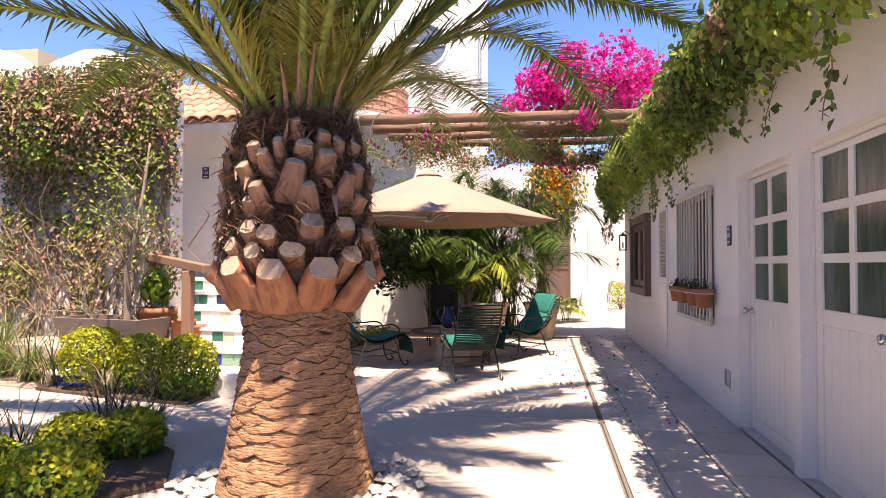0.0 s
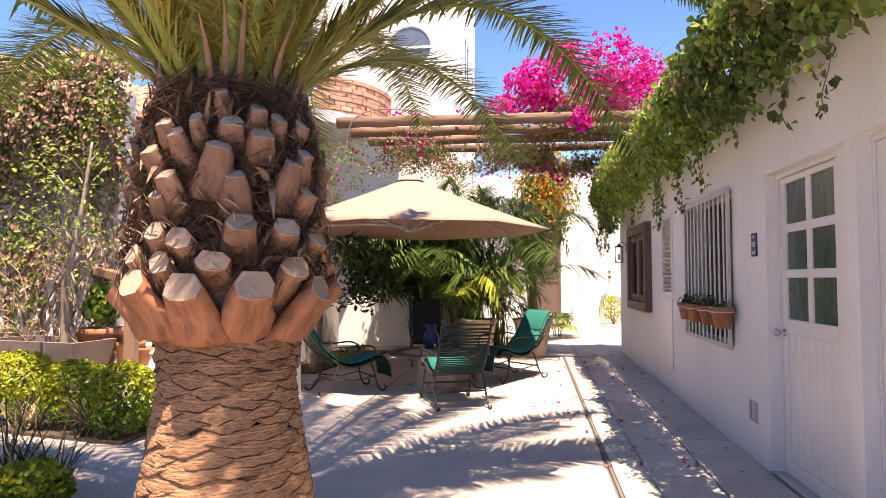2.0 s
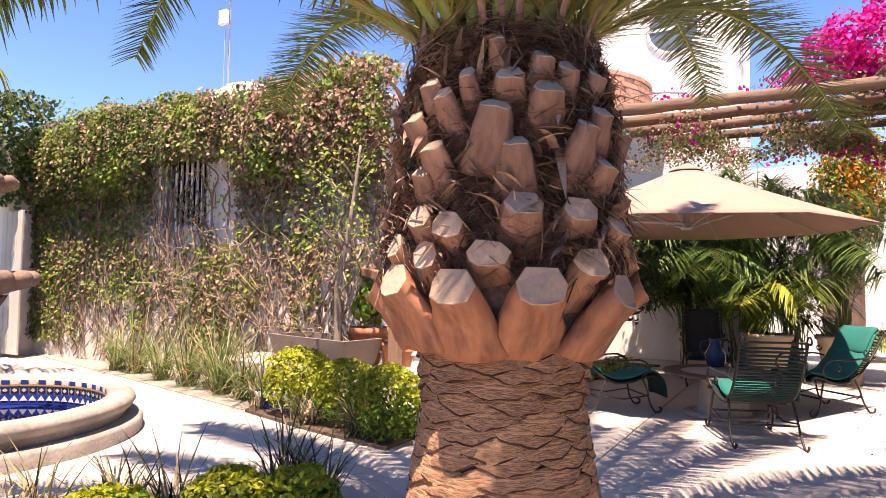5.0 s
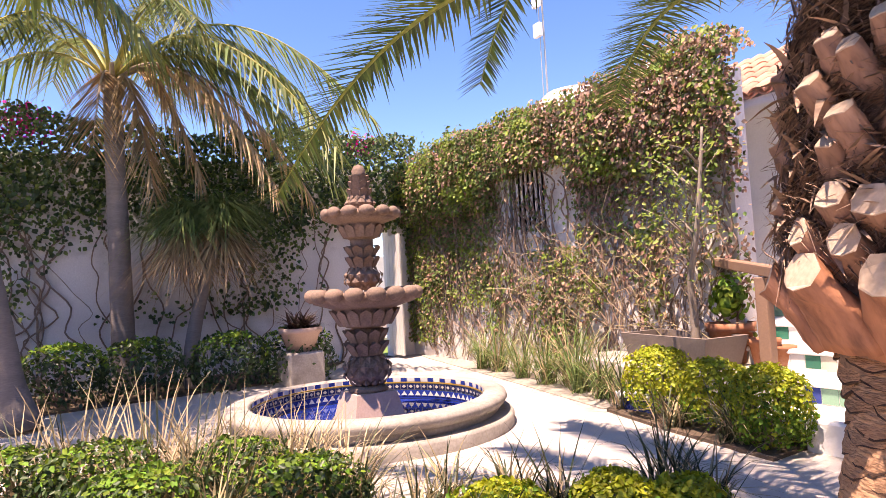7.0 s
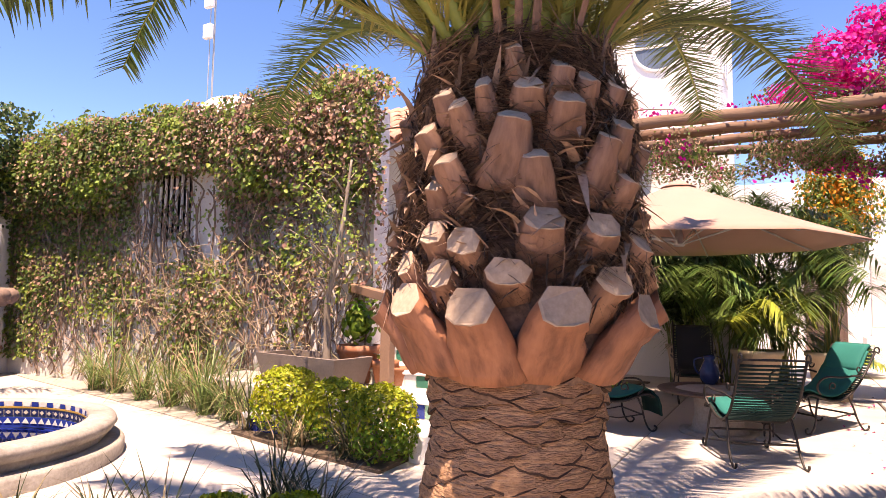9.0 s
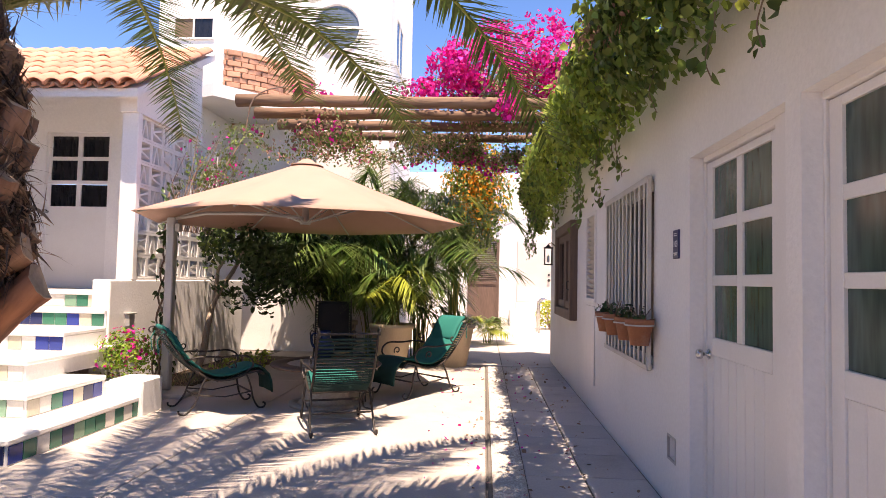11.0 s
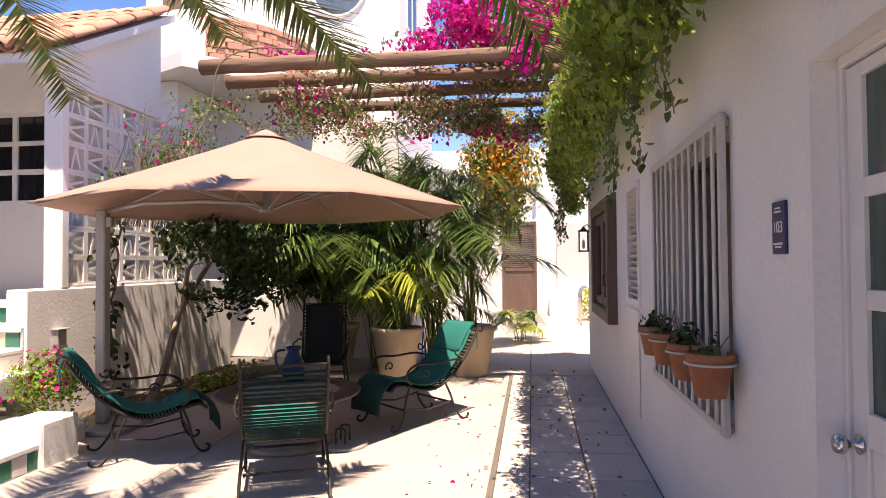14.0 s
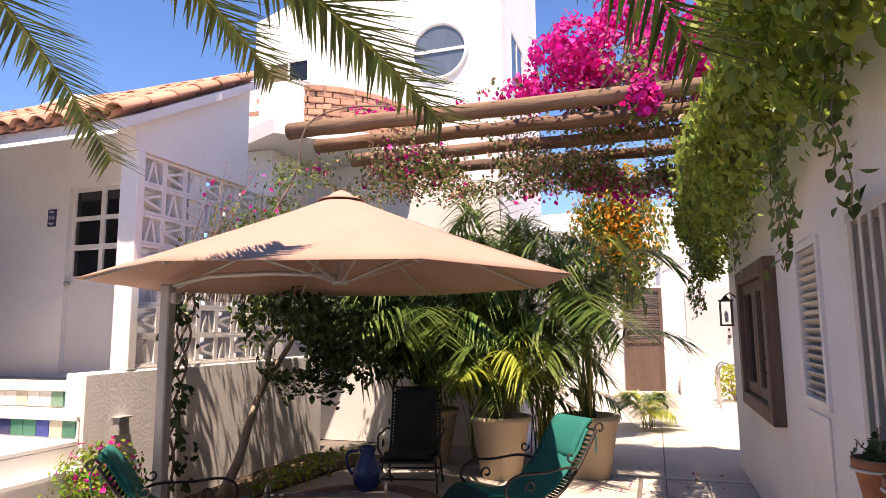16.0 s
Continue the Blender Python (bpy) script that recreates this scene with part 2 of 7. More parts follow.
# Near-black base colour paints the unlit depth behind the windows.
ROOM_SHADE = material("dark_interior", (0.02, 0.02, 0.021), (0.03, 0.03, 0.031), 0.8, 20, 3, 0)
CURTAIN = material("brown_curtain", (0.2, 0.14, 0.1), (0.14, 0.1, 0.07), 0.9, 60, 3, 0.3, 0.003)
GRASS_LAWN = material("lawn", (0.16, 0.24, 0.05), (0.1, 0.16, 0.04), 0.9, 60, 2, 0.6, 0.01)
BLUE_GLASS = material("dark_blue_glaze", (0.02, 0.035, 0.11), (0.015, 0.025, 0.08), 0.2, 30, 5, 0.05, 0.001)
TILES = {n: material("glazed_tile_" + n, c, tuple(v * 0.8 for v in c), 0.25, 60, 6, 0.1, 0.001, objrand=0.1) for n, c in
         (("cobalt", (0.02, 0.045, 0.25)), ("green", (0.03, 0.18, 0.12)), ("cream", (0.55, 0.50, 0.40)), ("ochre", (0.45, 0.27, 0.06)), ("navy", (0.02, 0.03, 0.10)),
          ("sage", (0.18, 0.33, 0.24)), ("white", (0.72, 0.70, 0.66)))}


def glass_material(name, tint, rough, mix):
    m = bpy.data.materials.new(name)
    m.use_nodes = True
    b = m.node_tree.nodes["Principled BSDF"]
    N, K = m.node_tree.nodes, m.node_tree.links
    n = N.new("ShaderNodeTexNoise")
    n.inputs["Scale"].default_value, n.inputs["Detail"].default_value = 26, 5
    tc, mp = N.new("ShaderNodeTexCoord"), N.new("ShaderNodeMapping")
    mp.inputs["Scale"].default_value = (1, 1, 0.13)
    K.new(tc.outputs["Object"], mp.inputs[0])
    K.new(mp.outputs[0], n.inputs["Vector"])
    r = ramp_node(m.node_tree, tint, tuple(min(1, c * mix) for c in tint), 0.35, 0.75)
    K.new(n.outputs[0], r.inputs[0])
    K.new(r.outputs[0], b.inputs["Base Color"])
    b.inputs["Roughness"].default_value = rough
    bp = N.new("ShaderNodeBump")
    bp.inputs["Strength"].default_value, bp.inputs["Distance"].default_value = 0.15, 0.002
    K.new(n.outputs[0], bp.inputs["Height"])
    K.new(bp.outputs[0], b.inputs["Normal"])
    return m


# Pale upright streaks in the base colour imitate specular streaks on the panes.
FROSTED = glass_material("frosted_green_glass", (0.03, 0.056, 0.05), 0.2, 2.1)
DARK_GLASS = glass_material("dark_window_glass", (0.012, 0.012, 0.014), 0.06, 1.6)
# Grey-blue base colour paints in part of the sky's reflection.
SKY_GLASS = glass_material("reflecting_window_glass", (0.10, 0.13, 0.17), 0.05, 1.2)
WATER = glass_material("fountain_water", (0.012, 0.03, 0.19), 0.05, 1.3)


# ---- mesh tools ----
class Shape:
    """Vertices and faces of one mesh."""

    def __init__(self):
        self.v, self.f = [], []

    def add(self, verts, faces):
        o = len(self.v)
        self.v += [tuple(p) for p in verts]
        self.f += [tuple(i + o for i in f) for f in faces]
        return self

    def box(self, a, b, c=0.0, m=None):
        """A box from corner a to corner b with chamfer c, placed by the matrix m."""
        lo, hi = [min(p, q) for p, q in zip(a, b)], [max(p, q) for p, q in zip(a, b)]
        if c <= 0:
            vs = [(x, y, z) for x in (lo[0], hi[0]) for y in (lo[1], hi[1]) for z in (lo[2], hi[2])]
            fs = [(0, 1, 3, 2), (4, 6, 7, 5), (0, 4, 5, 1), (2, 3, 7, 6), (0, 2, 6, 4), (1, 5, 7, 3)]
        else:
            c = min(c, *[(h - l) * 0.45 for l, h in zip(lo, hi)])
            vs, key = [], {}
            for sx in (0, 1):
                for sy in (0, 1):
                    for sz in (0, 1):
                        s = (sx, sy, sz)
                        for ax in range(3):
                            p = [(hi[k] if s[k] else lo[k]) if k == ax else (hi[k] - c if s[k] else lo[k] + c) for k in range(3)]
                            key[(s, ax)] = len(vs)
                            vs.append(tuple(p))
            fs = []
            for ax in range(3):
                u, w = (ax + 1) % 3, (ax + 2) % 3
                for s in (0, 1):
                    q = []
                    for a1, b1 in ((0, 0), (1, 0), (1, 1), (0, 1)):
                        t = [0, 0, 0]
                        t[ax], t[u], t[w] = s, a1, b1
                        q.append(key[(tuple(t), ax)])
                    fs.append(tuple(q) if s else tuple(q[::-1]))
                for a1 in (0, 1):
                    for b1 in (0, 1):
                        t0, t1 = [0, 0, 0], [0, 0, 0]
                        t0[u], t0[w] = a1, b1
                        t1[u], t1[w] = a1, b1
                        t1[ax] = 1
                        q = (key[(tuple(t0), u)], key[(tuple(t1), u)], key[(tuple(t1), w)], key[(tuple(t0), w)])
                        fs.append(q if a1 == b1 else q[::-1])
            for sx in (0, 1):
                for sy in (0, 1):
                    for sz in (0, 1):
                        s = (sx, sy, sz)
                        q = (key[(s, 0)], key[(s, 1)], key[(s, 2)])
                        fs.append(q if (sx + sy + sz) % 2 else q[::-1])
        if m is not None:
            vs = [m @ Vector(p) for p in vs]
        return self.add(vs, fs)

    def tube(self, pts, radii, n=8, caps=True, squash=1.0):
        pts = [Vector(p) for p in pts]
        if not hasattr(radii, "__len__"):
            radii = [radii] * len(pts)
        vs, fs, ref = [], [], None
        for i, p in enumerate(pts):
            d = (pts[min(i + 1, len(pts) - 1)] - pts[max(i - 1, 0)])
            d = d.normalized() if d.length > 1e-9 else Vector((0, 0, 1))
            if ref is None:
                ref = d.cross(Vector((0, 0, 1)))
                if ref.length < 0.1:
                    ref = d.cross(Vector((0, 1, 0)))
            ref = (ref - d * ref.dot(d)).normalized()
            o = d.cross(ref)
            for k in range(n):
                a = 2 * math.pi * k / n
                vs.append(p + (ref * math.cos(a) + o * math.sin(a) * squash) * radii[i])
        for i in range(len(pts) - 1):
            for k in range(n):
                fs.append((i * n + k, i * n + (k + 1) % n, (i + 1) * n + (k + 1) % n, (i + 1) * n + k))
        if caps:
            fs.append(tuple(range(n))[::-1])
            fs.append(tuple((len(pts) - 1) * n + k for k in range(n)))
        return self.add(vs, fs)

    def lathe(self, prof, n=32, at=(0, 0, 0), lobes=0, lobe_depth=0.0, lobe_range=(0, 0), closed=False, caps=True):
        vs, fs = [], []
        for i, (r, z) in enumerate(prof):
            for k in range(n):
                a = 2 * math.pi * k / n
                rr = r
                if lobes and lobe_range[0] <= i <= lobe_range[1]:
                    rr = r * (1 - lobe_depth + lobe_depth * abs(math.sin(a * lobes / 2)) ** 0.6)
                vs.append((at[0] + rr * math.cos(a), at[1] + rr * math.sin(a), at[2] + z))
        m = len(prof)
        for i in range(m if closed else m - 1):
            j = (i + 1) % m
            for k in range(n):
                fs.append((i * n + k, i * n + (k + 1) % n, j * n + (k + 1) % n, j * n + k))
        if not closed and caps:
            if prof[0][0] > 1e-4:
                fs.append(tuple(range(n))[::-1])
            if prof[-1][0] > 1e-4:
                fs.append(tuple((m - 1) * n + k for k in range(n)))
        return self.add(vs, fs)

    def sheet(self, grid, thick=0.0):
        """A grid of points as a surface; thick gives it a back."""
        r, c = len(grid), len(grid[0])
        vs = [Vector(p) for row in grid for p in row]
        fs = [(i * c + j, i * c + j + 1, (i + 1) * c + j + 1, (i + 1) * c + j) for i in range(r - 1) for j in range(c - 1)]
        if thick:
            nrm = [Vector((0, 0, 0)) for _ in vs]
            for f in fs:
                nn = (vs[f[1]] - vs[f[0]]).cross(vs[f[3]] - vs[f[0]])
                for i in f:
                    nrm[i] += nn
            o = len(vs)
            vs = vs + [p - q.normalized() * thick for p, q in zip(vs, nrm)]
            fs = fs + [tuple(i + o for i in f[::-1]) for f in fs]
            edge = [i for i in range(c)] + [i * c + c - 1 for i in range(1, r)] + [(r - 1) * c + j for j in range(c - 2, -1, -1)] + [i * c for i in range(r - 2, 0, -1)]
            for a, b in zip(edge, edge[1:] + edge[:1]):
                fs.append((b, a, a + o, b + o))
        return self.add(vs, fs)

    def mesh(self, name, mat, smooth=False):
        me = bpy.data.meshes.new(name)
        me.from_pydata(self.v, [], self.f)
        me.materials.append(mat)
        if smooth:
            me.polygons.foreach_set("use_smooth", [True] * len(me.polygons))
        me.update()
        return me


PLACED = set()


def thing(name, label, category, at=(0, 0, 0), group="", kind="", m=None, local=False):
    """An Empty that parents the parts of one thing. local: its parts are built round the origin."""
    ob = new(name)
    ob.empty_display_size = 0.1
    ob.matrix_basis = m if m is not None else Matrix.Translation(at)
    if not local:
        PLACED.add(ob.name)
    return tagged(ob, label, category, group, kind)


def part(name, shape, mat, parent, label="", smooth=False, kind=""):
    me = shape if isinstance(shape, bpy.types.Mesh) else shape.mesh(name, mat, smooth)
    ob = new(name, me)
    ob.parent = parent
    if parent.name in PLACED:
        ob.matrix_parent_inverse = parent.matrix_basis.inverted()
    return tagged(ob, label, kind=kind)


def solo(name, shape, mat, label, category, kind="", group="", smooth=False):
    """A thing that is one mesh."""
    return tagged(new(name, shape.mesh(name, mat, smooth)), label, category, group, kind)


rng = np.random.default_rng(7)


def unit(a):
    return a / np.maximum(np.linalg.norm(a, axis=-1, keepdims=True), 1e-9)


def leaf_mesh(name, pos, normal, size, mat, droop=0.5, narrow=0.6, fold=0.15, seed=1):
    """Many small folded leaves at pos, facing about normal, hanging by droop."""
    r = np.random.default_rng(seed)
    n = len(pos)
    nrm = unit(np.asarray(normal) + r.normal(0, 0.55, (n, 3)))
    down = np.array([0, 0, -1.0]) * droop + r.normal(0, 0.6, (n, 3))
    tip = unit(down - nrm * np.sum(down * nrm, axis=1, keepdims=True))
    side = np.cross(nrm, tip)
    s = (np.asarray(size) * r.uniform(0.6, 1.35, n))[:, None]
    w = s * narrow * 0.5
    v = np.empty((n, 6, 3))
    v[:, 0] = pos
    v[:, 1] = pos + tip * s * 0.32 + side * w + nrm * s * fold
    v[:, 2] = pos + tip * s * 0.68 + side * w * 0.72 + nrm * s * fold * 0.7
    v[:, 3] = pos + tip * s
    v[:, 4] = pos + tip * s * 0.68 - side * w * 0.72 + nrm * s * fold * 0.7
    v[:, 5] = pos + tip * s * 0.32 - side * w + nrm * s * fold
    base = (np.arange(n) * 6)[:, None]
    f1 = base + np.array([0, 1, 2, 3])
    f2 = base + np.array([0, 3, 4, 5])
    return quads(name, v.reshape(-1, 3), np.concatenate([f1, f2]), mat)


def quads(name, verts, faces, mat):
    me = bpy.data.meshes.new(name)
    k = faces.shape[1]
    me.vertices.add(len(verts))
    me.vertices.foreach_set("co", np.ascontiguousarray(verts, dtype=np.float32).ravel())
    me.loops.add(faces.size)
    me.loops.foreach_set("vertex_index", np.ascontiguousarray(faces, dtype=np.int32).ravel())
    me.polygons.add(len(faces))
    me.polygons.foreach_set("loop_start", np.arange(0, faces.size, k, dtype=np.int32))
    me.materials.append(mat)
    me.update(calc_edges=True)
    return me


def blades(name, base, direction, length, width, bend, mat, seed=1, seg=4):
    """Strap leaves that rise from base along direction and bend over."""
    r = np.random.default_rng(seed)
    n = len(base)
    d = unit(np.asarray(direction))
    flat = d.copy()
    flat[:, 2] = 0
    flat = unit(flat + r.normal(0, 0.05, (n, 3)) * [1, 1, 0])
    side = np.cross(flat, [0, 0, 1.0])
    L = np.asarray(length)[:, None]
    B = np.asarray(bend)[:, None]
    W = np.asarray(width)[:, None]
    v = np.empty((n, (seg + 1) * 2, 3))
    for i in range(seg + 1):
        t = i / seg
        p = base + d * L * t + (flat * 0.5 - np.array([0, 0, 1.0])) * B * L * t * t
        w = W * (1 - t ** 2 * 0.96) * 0.5
        v[:, 2 * i] = p - side * w
        v[:, 2 * i + 1] = p + side * w
    o = (np.arange(n) * (seg + 1) * 2)[:, None]
    f = np.concatenate([o + np.array([2 * i, 2 * i + 1, 2 * i + 3, 2 * i + 2]) for i in range(seg)])
    return quads(name, v.reshape(-1, 3), f, mat)


# ---- ground ----
def structure(name, shape, mat, label, smooth=False):
    return solo(name, shape, mat, label, name.split("_")[0], "structure", smooth=smooth)


WALL_X = 1.66
structure("ground", Shape().box((-150, -150, -0.4), (150, 250, -0.06)), FAR_GROUND, "pale dusty ground that reaches the horizon")
patio = structure("pavement", Shape().box((-14, -4, -0.3), (6, 30, -0.012)), JOINT, "dark mortar bed under the pale paving")

# ---- right-hand building ----
b = Shape()
THK = 0.3


def wall_with_openings(b, x0, x1, y0, y1, z0, z1, holes):
    """A wall along y between x0 and x1 with rectangular holes (ya, yb, za, zb)."""
    ys = sorted({y0, y1, *[h[0] for h in holes], *[h[1] for h in holes]})
    for ya, yb in zip(ys, ys[1:]):
        mid = (ya + yb) / 2
        gaps = sorted((h[2], h[3]) for h in holes if h[0] < mid < h[1])
        z = z0
        for g0, g1 in gaps:
            if g0 > z + 1e-4:
                b.box((x0, ya, z), (x1, yb, g0))
            z = g1
        if z < z1 - 1e-4:
            b.box((x0, ya, z), (x1, yb, z1))


DOOR1, DOOR2 = (4.62, 5.82), (3.38, 4.49)
holes = [(*DOOR1, 0.0, 2.17), (*DOOR2, 0.0, 2.17), (6.62, 8.24, 0.82, 2.18), (8.98, 9.52, 1.24, 2.17), (10.4, 12.05, 0.98, 2.2), (6.09, 6.25, 0.30, 0.44)]
wall_with_openings(b, WALL_X, WALL_X + THK, -3.0, 13.62, -0.02, 3.0, holes)
structure("wall_east", b, STUCCO, "white stucco wall of the guest rooms with doors and windows")
b = Shape()
b.box((WALL_X + THK, -3.0, -0.02), (WALL_X + 4.0, -2.7, 3.0)).box((WALL_X + THK, 13.32, -0.02), (WALL_X + 4.0, 13.62, 3.0)).box((WALL_X + 3.7, -2.7, -0.02), (WALL_X + 4.0, 13.32, 3.0))
structure("wall_back", b, STUCCO, "plain white outer walls that close the guest rooms")
structure("roof", Shape().box((WALL_X - 0.06, -3.05, 3.0), (WALL_X + 4.05, 13.7, 3.16), 0.03), STUCCO_OLD, "flat weathered white roof slab")
structure("ceiling", Shape().box((WALL_X + THK + 0.001, -2.69, 2.93), (WALL_X + 3.69, 13.31, 2.99)), STUCCO, "plain white ceiling of the rooms")
# Added panel: its near-black colour stands for shade inside the rooms.
structure("wall_inner", Shape().box((WALL_X + 0.9, -2.69, 0.0), (WALL_X + 0.95, 13.31, 2.92)), ROOM_SHADE, "unseen panel painted near-black as the unlit depth behind the windows")

# ---- garden walls in the west ----
LX, NY = -12.6, 7.8
b = Shape()
wall_with_openings(b, LX - 0.3, LX, -6.0, 8.1, -0.02, 3.9, [(6.45, 7.3, 0.0, 2.6)])
structure("wall_west", b, STUCCO_OLD, "weathered white garden wall with a gate opening")
b = Shape()
for x0, x1, z1 in ((-12.6, -9.2, 3.75), (-7.95, -4.95, 3.7)):
    b.box((x0, NY, -0.02), (x1, NY + 0.3, z1))
b.box((-9.2, NY, -0.02), (-7.95, NY + 0.3, 2.12)).box((-9.2, NY, 3.3), (-7.95, NY + 0.3, 3.72))
structure("wall_north", b, STUCCO_OLD, "weathered white garden wall under hanging vines")
# Unseen box with a lid, added to keep sun off the window's backing.
structure("wall_north_back", Shape().box((-11.0, NY + 0.9, 0), (-6.0, NY + 0.95, 3.9)).box((-11.0, NY + 0.3, 3.6), (-6.0, NY + 0.9, 3.65)).box((-11.0, NY + 0.3, 0), (-10.95, NY + 0.9, 3.6)).box((-6.05, NY + 0.3, 0), (-6.0, NY + 0.9, 3.6)), ROOM_SHADE, "unseen near-black box that paints and keeps shade behind the barred window")
b = Shape()
b.box((-13.4, -6.3, -0.02), (6, -6.0, 3.2))
structure("wall_south", b, STUCCO_OLD, "plain weathered white wall closing the garden")

# ---- house in the north-west ----
HY = 10.3
b = Shape()
b.box((-7.0, HY, -0.02), (-5.62, HY + 0.25, 3.95)).box((-4.72, HY, -0.02), (-3.93, HY + 0.25, 3.95)).box((-5.62, HY, 3.36), (-4.72, HY + 0.25, 3.95)).box((-5.62, HY, -0.02), (-4.72, HY + 0.25, 1.22))
structure("wall_house", b, STUCCO, "white stucco house front behind the steps")
GX = -3.86
b = Shape()
lo = [(GX, 9.45, 3.42), (GX, 11.2, 3.42), (GX, 11.2, 4.68), (GX, 9.45, 3.68)]
b.add([*lo, *[(x - 0.22, y, z) for x, y, z in lo]], [(0, 1, 2, 3), (7, 6, 5, 4), (0, 4, 5, 1), (1, 5, 6, 2), (2, 6, 7, 3), (3, 7, 4, 0)])
structure("wall_gable", b, STUCCO, "white gable wall above the pierced screen")
structure("wall_low", Shape().box((GX - 0.22, 9.05, -0.02), (GX, 13.1, 1.34), 0.015), STUCCO, "low white stucco wall under the pierced screen")
structure("pillar", Shape().box((GX - 0.21, 9.5, 1.34), (GX + 0.0, 9.6, 3.42), 0.008), STUCCO, "white corner pillar of the porch")
structure("terrace", Shape().box((-7.0, 9.72, -0.02), (GX - 0.22, HY, 1.2)), CONCRETE, "pale porch floor at the top of the steps")
b = Shape()
plan = [(-4.1, 12.1), (-2.75, 13.7), (-2.75, 15.9), (-5.7, 15.9), (-5.7, 13.4), (-5.3, 12.7)]
for z0, z1 in ((4.4, 4.62),):
    n = len(plan)
    b.add([(x, y, z0) for x, y in plan] + [(x, y, z1) for x, y in plan], [tuple(range(n))[::-1], tuple(range(n, 2 * n))] + [(i, (i + 1) % n, (i + 1) % n + n, i + n) for i in range(n)])
b.box((-5.65, 12.75, 0), (-4.55, 15.85, 4.39)).box((-5.69, 13.7, 4.6), (-4.70, 15.9, 5.88)).box((-7.2, 16.0, 0), (-1.75, 20.0, 8.4))
b.add([(-7.2, 16, 8.4), (-1.75, 16, 8.4), (-1.75, 16, 10.2), (-7.2, 20, 8.4), (-1.75, 20, 8.4), (-1.75, 20, 10.2)], [(0, 1, 2), (5, 4, 3), (0, 2, 5, 3), (1, 4, 5, 2)])
structure("wall_tower", b, STUCCO, "tall white stucco house behind the pergola")
structure("wall_tower_base", Shape().box((-4.55, 14.0, 0), (-1.4, 14.25, 4.39)).box((-1.4, 14.0, 0), (-1.15, 16.0, 3.3)), STUCCO, "white wall under the balcony slab")
structure("wall_far", Shape().box((-3.0, 23.5, 0), (2.45, 23.8, 5.1)).box((2.45, 23.5, 0), (6, 23.8, 4.8)), STUCCO, "bright white wall at the far end of the path")
structure("wall_far_side", Shape().box((-3.0, 14.25, 0), (-2.7, 23.5, 3.2)), STUCCO, "white side wall behind the potted palms")
structure("wall_right_far", Shape().box((3.4, 13.62, 0), (3.7, 23.5, 2.4)), STUCCO_OLD, "white garden wall beyond the rooms")


# ---- doors and windows of the guest rooms ----
def text_mesh(words, size, mat, parent, place, rx, rz, name="lettering"):
    """Raised letters, as a mesh, on the face of a sign."""
    cu = bpy.data.curves.new(name, "FONT")
    cu.body, cu.size, cu.extrude, cu.align_x, cu.align_y = words, size, 0.001, "CENTER", "CENTER"
    tmp = new("tmp_text", cu)
    me = bpy.data.meshes.new_from_object(tmp.evaluated_get(bpy.context.evaluated_depsgraph_get()))
    bpy.data.objects.remove(tmp)
    me.materials.clear()
    me.materials.append(mat)
    ob = new(name, me)
    ob.parent = parent
    ob.matrix_basis = pose(*place, rx, 0, rz)
    return ob


